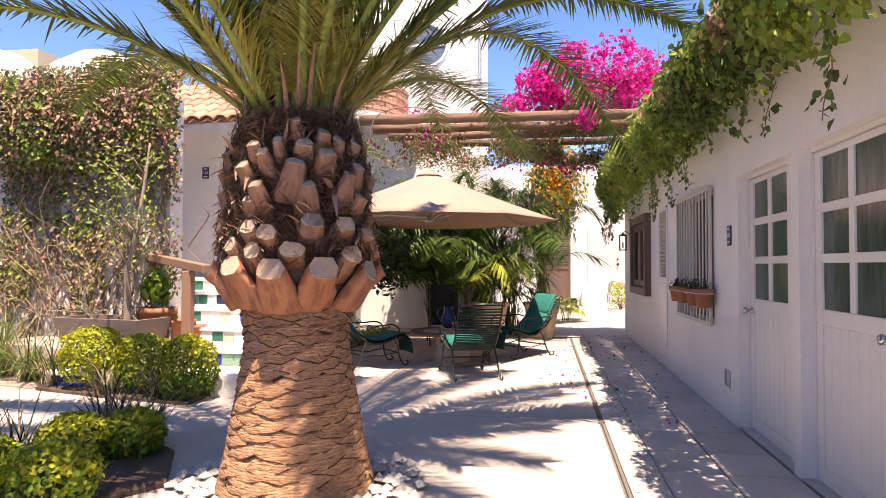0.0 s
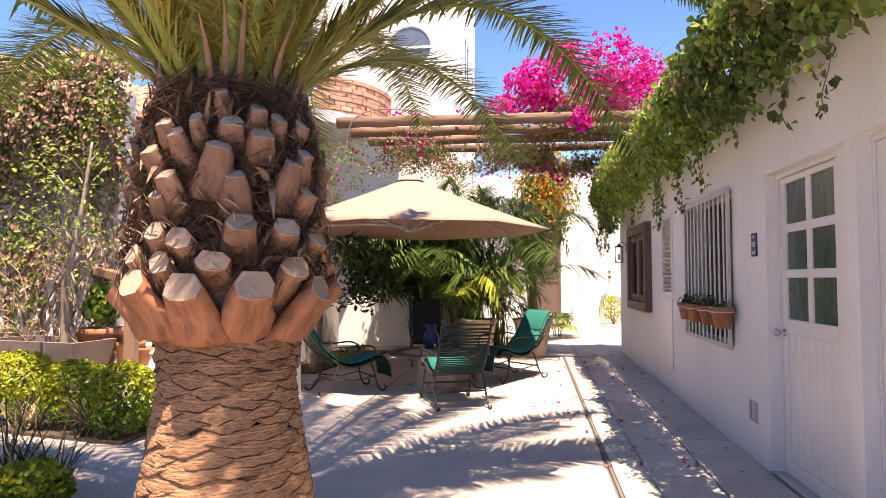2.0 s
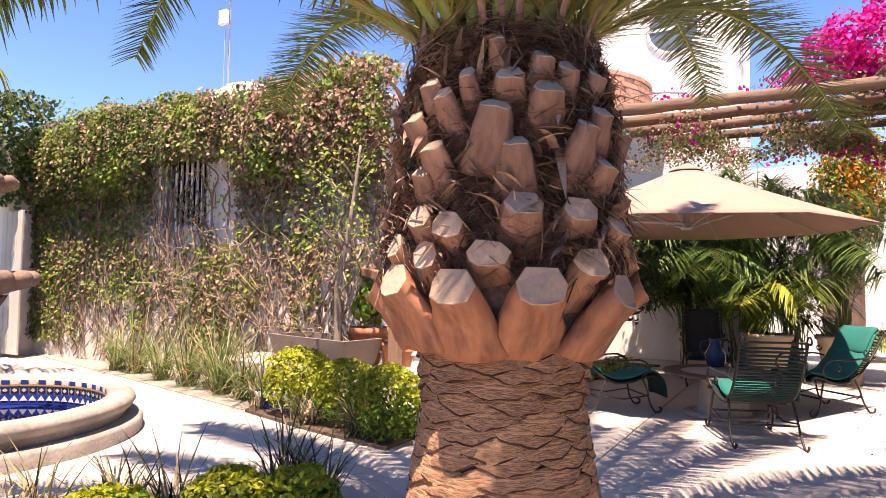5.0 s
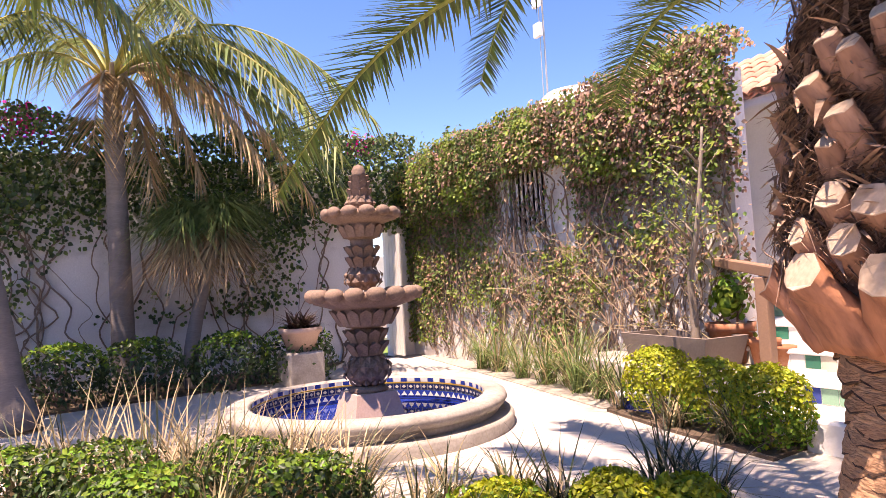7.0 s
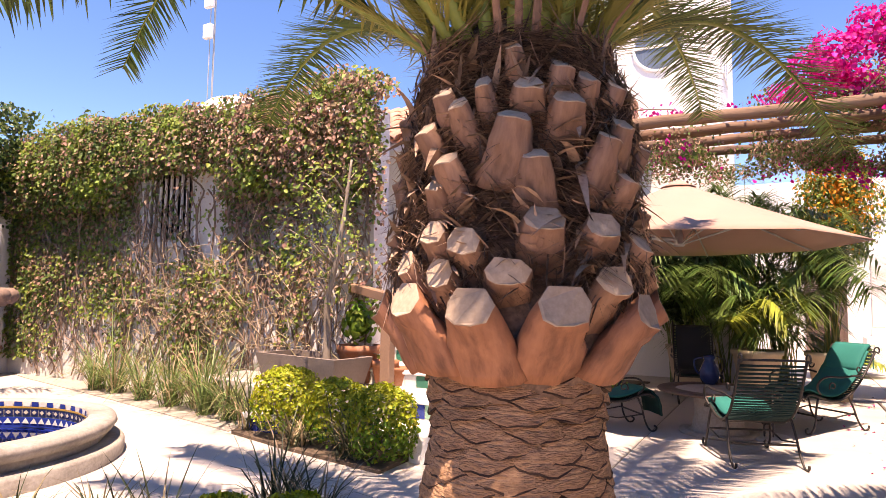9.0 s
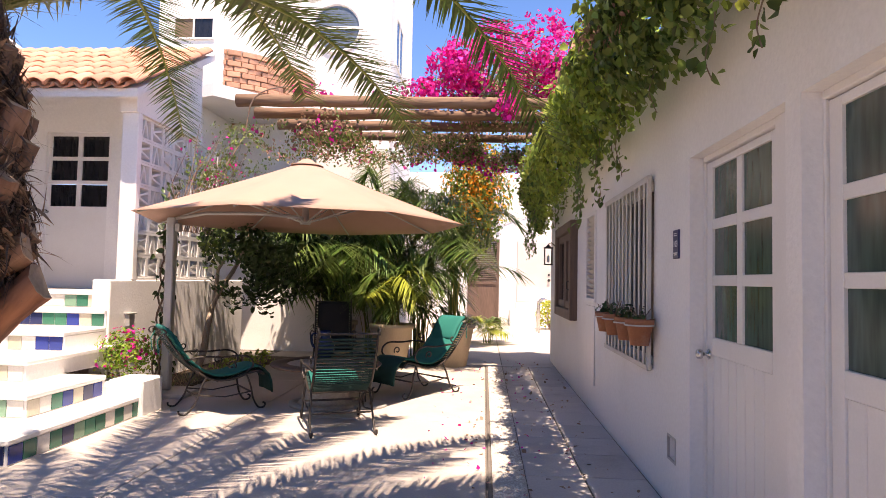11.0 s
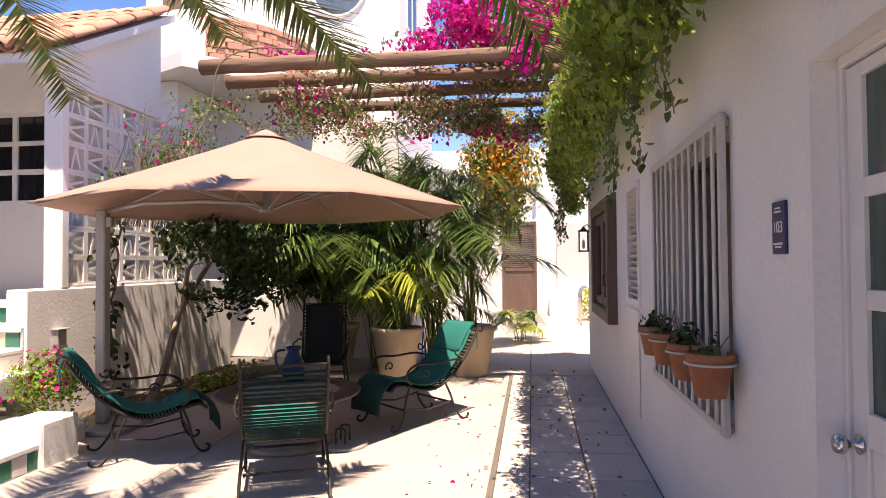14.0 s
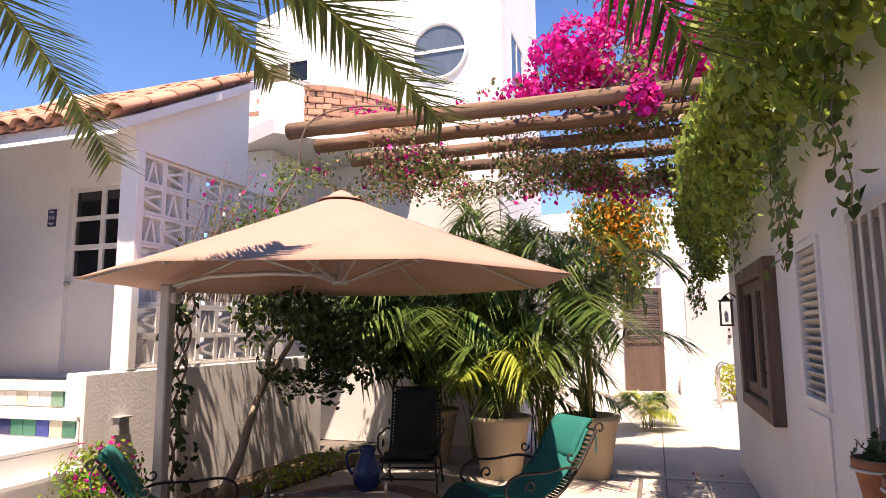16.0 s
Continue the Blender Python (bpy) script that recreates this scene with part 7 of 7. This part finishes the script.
for i, (x, y, h, n) in enumerate(((-1.03, 12.25, 1.35, 14), (-0.05, 12.55, 2.45, 24), (-2.05, 12.7, 2.2, 22))):
    big_pot(x, y, "tall cream tapered pot beside the patio")
    areca(x, y, h, n, 60 + i, ("small bright green palm in a cream pot", "tall dark green areca palm in a cream pot", "bushy green areca palm in a cream pot")[i], 0.6, (ARECA, ARECA_LIGHT) if i == 0 else (ARECA,), 0.40, 0.8 if i == 0 else 1.1)
areca(-1.5, 13.0, 2.3, 18, 75, "bushy green areca palm behind the chairs", 0.0, (ARECA,), 0.42, 1.15)
areca(-0.65, 12.95, 2.3, 16, 76, "leafy areca palm between the pots", 0.0, (ARECA,), 0.42, 1.0)
areca(-1.2, 13.3, 4.3, 38, 70, "tall areca palm behind the pots", 0.0, (ARECA,), 0.4, 1.1)
areca(-2.3, 13.3, 3.7, 34, 71, "leafy areca palm by the white wall", 0.0, (ARECA,), 0.4, 1.1)
areca(-0.75, 13.6, 4.0, 26, 72, "areca palm behind the pots in dappled light", 0.0, (ARECA, ARECA_LIGHT), 0.4, 1.1)
areca(0.55, 16.5, 0.7, 12, 73, "low yellow-green palm at the edge of the path", 0.0, (ARECA_LIGHT, ARECA), 0.3, 0.7)

g = np.random.default_rng(91)


def blob(c, r, n, sparse=0.0, q=g):
    d = unit(q.normal(0, 1, (n, 3)))
    p = d * (q.random((n, 1)) ** 0.45)
    p = p * (1 + 0.25 * np.array([[noise.noise(tuple(v * 2.1 + c[0]))] for v in p]))
    return np.array(c) + p * np.array(r), d


p1, n1 = blob((-3.05, 11.6, 1.85), (0.8, 1.0, 0.95), 6000)
p2, n2 = blob((-2.4, 12.5, 1.9), (0.8, 0.6, 1.0), 4200)
k1, k2 = field(p1, 1.6, 5.0) > -0.08, field(p2, 1.6, 5.0) > -0.08
p1, n1, p2, n2 = p1[k1], n1[k1], p2[k2], n2[k2]
p3, n3 = blob((-3.35, 10.9, 2.0), (0.3, 0.6, 0.5), 160)
DS = cloud("wall_climber", "dark glossy climber on the patio wall", "shrub", [(DARK_LEAF, np.concatenate([p1, p2]), np.concatenate([n1, n2]), 0.095, 0.5, 0.6), (IVY, p3, n3, 0.08, 0.6, 0.6)], 110)
sh = Shape()
sh.tube(smooth_path([(-3.42, 10.25, 0.0), (-3.4, 10.55, 0.35), (-3.48, 10.85, 0.7), (-3.5, 11.15, 1.1), (-3.3, 11.4, 1.6), (-3.1, 11.5, 2.2)], 5), [0.055 - 0.0012 * k for k in range(26)], 9)
sh.tube([(-3.5, 11.1, 1.0), (-3.6, 11.4, 1.5), (-3.5, 11.9, 2.0)], [0.035, 0.028, 0.015], 7)
part("trunk", sh, BARK, DS, "leaning reddish-brown trunk", True)
tw = Shape()
for k in range(3):
    tw.tube(smooth_path([(-3.7 + 0.05 * math.sin(2 * j + k * 2), 9.85 + 0.08 * math.cos(1.9 * j + k * 2.1) + 0.03 * j, 0.28 * j) for j in range(10)], 4), 0.013, 6)
part("twining_stem", tw, VINE, DS, "twining brown stems", True)
q = np.array([(-3.66 + g.normal(0, 0.05), 9.95 + g.normal(0, 0.09), z) for z in g.uniform(0.2, 2.6, 150)])
part("leaves", leaf_mesh("leaves", q, np.tile([1.0, -0.6, 0.2], (150, 1)), np.full(150, 0.085), DARK_LEAF, 0.8, 0.7, seed=3), DARK_LEAF, DS, kind="stuff")
p1, n1 = blob((-3.45, 10.6, 2.75), (0.3, 0.95, 0.5), 1500)
p2, n2 = blob((-3.3, 11.3, 3.2), (0.5, 0.8, 0.6), 1900)
k1, k2 = field(p1, 2.3, 8.0) > 0.12, field(p2, 2.3, 8.0) > 0.08
p1, n1, p2, n2 = p1[k1], n1[k1], p2[k2], n2[k2]
pm, nm_ = blob((-3.35, 10.8, 2.95), (0.4, 1.0, 0.6), 150)
thin = Shape()
for k in range(40):
    a = Vector((-3.6, 9.9 + 0.04 * k, 2.0))
    b_ = a + Vector((g.uniform(0, 0.5), g.normal(0, 0.3), g.uniform(0.6, 1.5)))
    thin.tube([a, a.lerp(b_, 0.5) + Vector((g.normal(0, 0.08), 0, 0.1)), b_], [0.008, 0.006, 0.003], 5)
BV = cloud("screen_bougainvillea", "thin bougainvillea with a few pink flowers on the screen", "bougainvillea", [(IVY, np.concatenate([p1, p2]), np.concatenate([n1, n2]), 0.045, 0.4, 0.65), (MAGENTA, pm[:70], nm_[:70], 0.045, 0.3, 0.8)], 115)
part("stems", thin, VINE, BV, kind="stuff")

# bougainvillea on the pergola
ps, pn, ms, mn, ds, dn = [], [], [], [], [], []
for c, r, k in (((-0.15, 12.1, 4.75), (0.62, 0.7, 0.55), 2600), ((0.55, 12.1, 4.75), (0.7, 0.8, 0.75), 3600), ((1.35, 12.2, 4.75), (0.7, 0.8, 0.75), 3200), ((0.74, 11.2, 3.92), (0.17, 0.14, 0.26), 460), ((0.35, 12.2, 5.35), (0.35, 0.4, 0.4), 700), ((1.15, 12.2, 5.5), (0.35, 0.4, 0.45), 800), ((-0.75, 11.9, 4.4), (0.35, 0.5, 0.22), 420), ((1.8, 12.2, 4.9), (0.4, 0.5, 0.5), 700)):
    p, q = blob((c[0] + 0.2, c[1], c[2]) if c[1] > 11.5 else c, r, k)
    keep = field(p, 2.6, 3.0) > -0.06
    ms.append(p[keep]), mn.append(q[keep])
for c, r, k in (((0.5, 12.2, 4.35), (1.6, 1.2, 0.35), 6000), ((0.3, 12.6, 4.0), (1.7, 1.1, 0.3), 4000), ((-1.9, 12.3, 3.75), (1.5, 0.9, 0.5), 7000), ((0.3, 13.3, 3.74), (1.9, 0.6, 0.26), 7000), ((-0.9, 13.0, 3.75), (1.6, 0.8, 0.3), 2200), ((1.0, 12.3, 5.0), (0.8, 0.7, 0.5), 700), ((0.95, 13.2, 3.6), (0.75, 0.5, 0.25), 1800)):
    p, q = blob(c, r, k)
    keep = field(p, 1.7, 6.0) > -0.02
    ds.append(p[keep]), dn.append(q[keep])
for c, r, k in (((-2.0, 12.2, 3.8), (1.4, 0.9, 0.45), 120), ((0.3, 13.4, 3.55), (1.6, 0.4, 0.3), 260), ((-1.7, 11.4, 4.25), (1.4, 0.2, 0.15), 60)):
    p, q = blob(c, r, k * 3)
    keep = field(p, 1.7, 6.0) > 0.22
    ms.append(p[keep]), mn.append(q[keep])
P, Q = np.concatenate(ds), np.concatenate(dn)
u = g.random(len(P))
BG = cloud("bougainvillea", "large magenta bougainvillea in bloom over the pergola", "bougainvillea", [(MAGENTA, np.concatenate(ms), np.concatenate(mn), 0.075, 0.2, 0.85), (IVY, P[u < 0.45], Q[u < 0.45], 0.058, 0.5, 0.65), (IVY_DRY, P[u >= 0.45], Q[u >= 0.45], 0.055, 0.6, 0.6)], 120)
br = Shape()
for k in range(26):
    a = Vector((g.uniform(-0.6, 1.8), g.uniform(11.5, 13), 4.0))
    br.tube([a, a + Vector((g.normal(0, 0.3), g.normal(0, 0.2), 0.5)), a + Vector((g.normal(0, 0.5), g.normal(0, 0.3), g.uniform(0.8, 1.5)))], [0.014, 0.01, 0.004], 5)
br.tube(smooth_path([(-3.45, 11.0, 2.9), (-3.2, 11.2, 3.5), (-3.05, 11.2, 4.1), (-2.6, 11.3, 4.3), (-2.0, 11.35, 4.25)], 4), 0.011, 7)
part("branches", br, VINE, BG, "bare brown branches", kind="stuff")

p1, n1 = blob((0.25, 15.0, 3.1), (0.7, 0.5, 1.25), 5200)
po_, no_ = blob((0.25, 14.75, 3.3), (0.72, 0.45, 1.1), 1400)
cloud("orange_vine", "tall vine with clusters of orange flowers", "vine", [(IVY, p1[:2200], n1[:2200], 0.085, 0.8, 0.55), (IVY_LIGHT, p1[2200:], n1[2200:], 0.085, 0.8, 0.55), (ORANGE_FLOWER, po_, no_, 0.075, 0.8, 0.5)], 130)

p1, n1 = blob((-3.6, 9.0, 0.5), (0.34, 0.42, 0.3), 1000)
pm, nm_ = blob((-3.6, 8.95, 0.55), (0.36, 0.42, 0.3), 80)
cloud("low_bougainvillea", "low shrub with pink flowers in the flower bed", "shrub", [(HEDGE_GREEN, p1[:600], n1[:600], 0.045, 0.1, 0.6), (IVY_LIGHT, p1[600:], n1[600:], 0.045, 0.1, 0.6), (MAGENTA, pm, nm_, 0.055, 0.1, 0.85)], 135)
for i, (x, y) in enumerate(((-3.45, 9.15), (-3.4, 9.6), (-3.35, 10.0), (-3.3, 10.9))):
    tuft("dry straw-like grass in the flower bed", x, y, 50, 0.38, ((GRASS_DRY, 0.7), (GRASS, 0.3)), 260 + i, 0.008, 0.8, 0.5)
p1, n1 = blob((-3.15, 11.5, 0.12), (0.3, 1.1, 0.12), 260)
p1[:, 2] = np.maximum(p1[:, 2], 0.04)
cloud("ground_cover", "low pale ground-cover leaves along the wall", "plants", [(IVY_LIGHT, p1, n1, 0.06, 0.0, 0.7)], 138)

# small tree in the trough
TT = thing("trough_tree", "thin pale-barked shrub with sparse leaves in the trough", "tree", (-5.15, 7.22, 0.67))
sh = Shape()
sh.tube(smooth_path([(-5.15, 7.22, 0.64), (-5.13, 7.2, 1.0), (-5.1, 7.15, 1.35), (-4.95, 7.1, 1.8), (-4.85, 7.1, 2.4), (-4.8, 7.12, 2.9)], 4), [0.05 - 0.0019 * k for k in range(21)], 8)
tips = []
for k in range(16):
    t = g.uniform(0.25, 1.0)
    a = Vector((-5.12 + 0.3 * t ** 2, 7.2 - 0.1 * t, 0.8 + 1.9 * t))
    e = a + Vector((g.normal(-0.12, 0.3), g.normal(-0.05, 0.25), g.uniform(0.1, 0.5)))
    sh.tube([a, a.lerp(e, 0.5) + Vector((0, 0, 0.06)), e], [0.014, 0.009, 0.004], 5)
    tips.append(e)
part("trunk", sh, BARK, TT, "", True)
q = np.array([tuple(tips[int(g.integers(0, len(tips)))] + Vector(g.normal(0, 0.13, 3))) for k in range(520)])
part("leaves", leaf_mesh("leaves", q, np.tile([0, -0.5, 0.8], (520, 1)), np.full(520, 0.06), IVY_LIGHT, 0.5, 0.6, seed=5), IVY_LIGHT, TT, kind="stuff")
p, q = blob((-10.9, 7.7, 3.75), (0.3, 0.25, 0.2), 130)
p2, q2 = blob((-12.3, 0.9, 4.3), (0.3, 0.5, 0.35), 260)
p3, q3 = blob((-12.3, 6.6, 4.3), (0.3, 0.4, 0.3), 160)
cloud("magenta_sprays", "small sprays of magenta flowers among the wall vines", "flowers", [(MAGENTA, np.concatenate([p, p2, p3]), np.concatenate([q, q2, q3]), 0.07, 0.2, 0.85)], 140)

# trees beyond the walls
for i, (x, y, h) in enumerate(((-20.0, 9.5, 6.5), (-19.0, 13.0, 6.8), (-24.0, 6.0, 6.0), (4.5, 27.0, 6.0), (1.0, 28.0, 6.2), (8.5, 26.0, 5.6))):
    t = thing("garden_tree", "leafy tree beyond the garden wall", "tree", (x, y, 0), group="trees beyond the walls")
    tk = Shape().tube([(x, y, -0.06), (x + 0.1, y, h * 0.4), (x + 0.05, y + 0.1, h * 0.75)], [0.18, 0.13, 0.06], 9)
    for k in range(9):
        a = k * 0.7
        tk.tube([(x, y, h * (0.4 + 0.03 * k)), (x + 0.7 * math.cos(a), y + 0.7 * math.sin(a), h * (0.6 + 0.03 * k)), (x + 1.2 * math.cos(a), y + 1.2 * math.sin(a), h * (0.7 + 0.03 * k))], [0.06, 0.04, 0.015], 6)
    part("trunk", tk, BARK, t, "", True)
    pp, qq = blob((x, y, h * 0.78), (1.7, 1.7, h * 0.24), 2600)
    keep = field(pp, 1.1, i * 3.0) > -0.2
    part("crown", leaf_mesh("crown", pp[keep], qq[keep], np.full(int(keep.sum()), 0.16), IVY if i % 2 else IVY_LIGHT, 0.4, 0.5, seed=500 + i), IVY, t, kind="stuff")


# ---- pieces: paving, roof tiles, screen blocks, bricks ----
q = np.random.default_rng(17)
slabs = structure("paving", Shape().box((-0.2, -3.99, -0.02), (0.2, -3.9, -0.011)), JOINT, "large pale concrete paving slabs of the courtyard")


def slab_piece(x0, y0, x1, y1, mat, z=0.0, gap=0.006, name="slab"):
    o = new(name, Shape().box((x0 + gap, y0 + gap, -0.03), (x1 - gap, y1 - gap, z), 0.006).mesh(name, mat))
    o.parent = slabs
    return o


xs = [-13.6, -9.8, -6.6, -4.2, -1.95, 0.488]
ys = [-4.0, -1.5, 1.2, 3.6, 5.9, 8.4, 10.6, 12.66]
for i in range(len(xs) - 1):
    for k in range(len(ys) - 1):
        slab_piece(xs[i], ys[k], xs[i + 1], ys[k + 1], CONCRETE)
structure("path_edge", Shape().box((0.50, -3.99, -0.03), (0.525, 12.66, 0.004), 0.004), JOINT, "worn dark stone edging strip of the path")
y = -3.99
k = 0
while y < 12.6:
    d = min((0.52, 0.62, 0.56)[k % 3], 12.66 - y)
    slab_piece(0.77, y, 1.2, y + d, SLAB, 0.002, 0.008)
    slab_piece(1.2, y, 1.655, y + d, SLAB, 0.002, 0.008)
    y += d
    k += 1
structure("pebble_strip_bed", Shape().box((0.531, -3.99, -0.03), (0.769, 12.65, -0.001)), CONCRETE, "mortar bed of the pebble strip")
pv, n = Shape(), 0
for k in range(5200):
    x, y = q.uniform(0.545, 0.76), q.uniform(2.5, 12.6)
    s = q.uniform(0.008, 0.02)
    m = Matrix.Translation((x, y, -0.001)) @ Matrix.Rotation(q.uniform(0, 3), 4, "Z") @ Matrix.Diagonal((s, s * q.uniform(0.5, 0.9), s * 0.45, 1))
    pv.add([m @ Vector(v) for v in ((1, 0, 0), (0.3, 0.95, 0), (-0.8, 0.6, 0), (-0.8, -0.6, 0), (0.3, -0.95, 0), (0, 0, 1))], [(0, 1, 5), (1, 2, 5), (2, 3, 5), (3, 4, 5), (4, 0, 5)])
solo("path_pebbles", pv, PEBBLE, "small grey pebbles set along the path's edge", "pebbles", "stuff")
for x0, x1 in ((-3.4, -1.0), (-1.0, 0.77), (0.77, 3.4)):
    for y0, y1 in ((12.66, 15.4), (15.4, 18.6), (18.6, 23.5)):
        slab_piece(x0, y0, x1, y1, CONCRETE, 0.0)
solo("path_step", Shape().box((-3.0, 12.61, -0.03), (1.65, 12.70, 0.014), 0.006), SLAB, "thin grey concrete edge across the path", "kerb", "structure")
lv = 260
pos = np.stack([q.uniform(0.3, 1.6, lv), q.uniform(5.5, 13.5, lv), np.full(lv, 0.006)], 1)
solo_leaf = tagged(new("fallen_leaves", leaf_mesh("fallen_leaves", pos[:170], np.tile([0, 0, 1.0], (170, 1)), np.full(170, 0.04), IVY_DRY, 0, 0.8, seed=3)), "dry brown leaves scattered on the path", "leaves", kind="stuff")
tagged(new("fallen_petals", leaf_mesh("fallen_petals", pos[170:] + [-0.4, 0, 0], np.tile([0, 0, 1.0], (90, 1)), np.full(90, 0.035), MAGENTA, 0, 0.8, seed=4)), "magenta petals scattered on the paving", "petals", kind="stuff")

# roof of house 106
RF = structure("roof_house", Shape().add([(-7.2, 9.2, 3.53), (-3.72, 9.2, 3.53), (-3.72, 11.3, 4.70), (-7.2, 11.3, 4.70), (-7.2, 9.2, 3.63), (-3.72, 9.2, 3.63), (-3.72, 11.3, 4.80), (-7.2, 11.3, 4.80)], [(3, 2, 1, 0), (4, 5, 6, 7), (0, 1, 5, 4), (1, 2, 6, 5), (2, 3, 7, 6), (3, 0, 4, 7)]), STUCCO, "sloping clay tile roof of the house")


def barrel(r0, r1, ln, up):
    s = Shape()
    n = 7
    rows = []
    for i in range(2):
        r = (r0, r1)[i]
        rows.append([(r * math.cos(math.pi * k / n), ln * i, (1 if up else -1) * r * 0.75 * math.sin(math.pi * k / n)) for k in range(n + 1)])
    s.sheet(rows if up else rows, 0.014 if not up else -0.014)
    return s.mesh("roof_tile", ROOF_TILE, True)


CAP, PAN = barrel(0.115, 0.095, 0.44, True), barrel(0.095, 0.115, 0.44, False)
slope = math.atan2(1.17, 2.1)
for c in range(15):
    for rw in range(6):
        yl = -0.06 + rw * 0.385
        m = Matrix.Translation((-3.80 - c * 0.232, 9.2 + yl * math.cos(slope), 3.66 + yl * math.sin(slope))) @ Matrix.Rotation(slope, 4, "X")
        o = new("roof_tile", CAP)
        o.parent, o.matrix_basis = RF, m @ Matrix.Translation((0, 0, 0.035 + q.normal(0, 0.004))) @ Matrix.Rotation(q.normal(0, 0.015), 4, "Z")
        if c < 14:
            o = new("roof_tile", PAN)
            o.parent, o.matrix_basis = RF, m @ Matrix.Translation((-0.116, 0, 0.055))

# pierced screen
SC = structure("screen", Shape().box((GX - 0.2, 9.605, 1.341), (GX - 0.02, 11.97, 1.36)), STUCCO, "white pierced block screen beside the porch")
blk = Shape()
h, d = 0.145, 0.07
blk.box((-d, -h, -h), (d, -h + 0.028, h)).box((-d, h - 0.028, -h), (d, h, h)).box((-d, -h + 0.028, h - 0.028), (d, h - 0.028, h)).box((-d, -h + 0.028, -h), (d, h - 0.028, -h + 0.028))
for sgn in (-1, 1):
    blk.box((-d * 0.9, -0.013, -h * 0.86), (d * 0.9, 0.013, h * 0.86), 0, Matrix.Translation((0, sgn * 0.035, 0)) @ Matrix.Rotation(sgn * 0.27, 4, "X"))
BLK = blk.mesh("breeze_block", STUCCO)
for r in range(7):
    for c in range(8):
        o = new("breeze_block", BLK)
        o.parent = SC
        o.matrix_basis = Matrix.Translation((GX - 0.11, 9.605 + 0.147 + c * 0.294, 1.362 + 0.146 + r * 0.2935)) @ Matrix.Rotation(math.pi / 2 * ((r + c) % 2), 4, "X") @ Matrix.Rotation(math.pi * (c % 2), 4, "Z")

# round brick turret
BT = structure("brick_turret", Shape().lathe([(1.98, 4.3), (1.98, 5.88), (1.0, 5.91), (0, 5.91)], 64, (-5.50, 15.76, 0)), MORTAR, "round weathered brick turret on the white house")
bk = Shape().box((-0.045, -0.128, -0.048), (0.045, 0.128, 0.048), 0.010).mesh("brick", BRICK)
for r in range(14):
    for k in range(24):
        a = math.radians(-112) + (k + 0.5 * (r % 2)) * 0.27 / 2.00 + q.normal(0, 0.004)
        if a > math.radians(40):
            continue
        o = new("brick", bk)
        o.parent = BT
        rr = 1.99 + 0.02 * (r % 2) + q.normal(0, 0.006)
        o.matrix_basis = Matrix.Translation((-5.50 + rr * math.cos(a), 15.76 + rr * math.sin(a), 4.42 + r * 0.106)) @ Matrix.Rotation(a + q.normal(0, 0.02), 4, "Z") @ Matrix.Rotation(q.normal(0, 0.02), 4, "X")
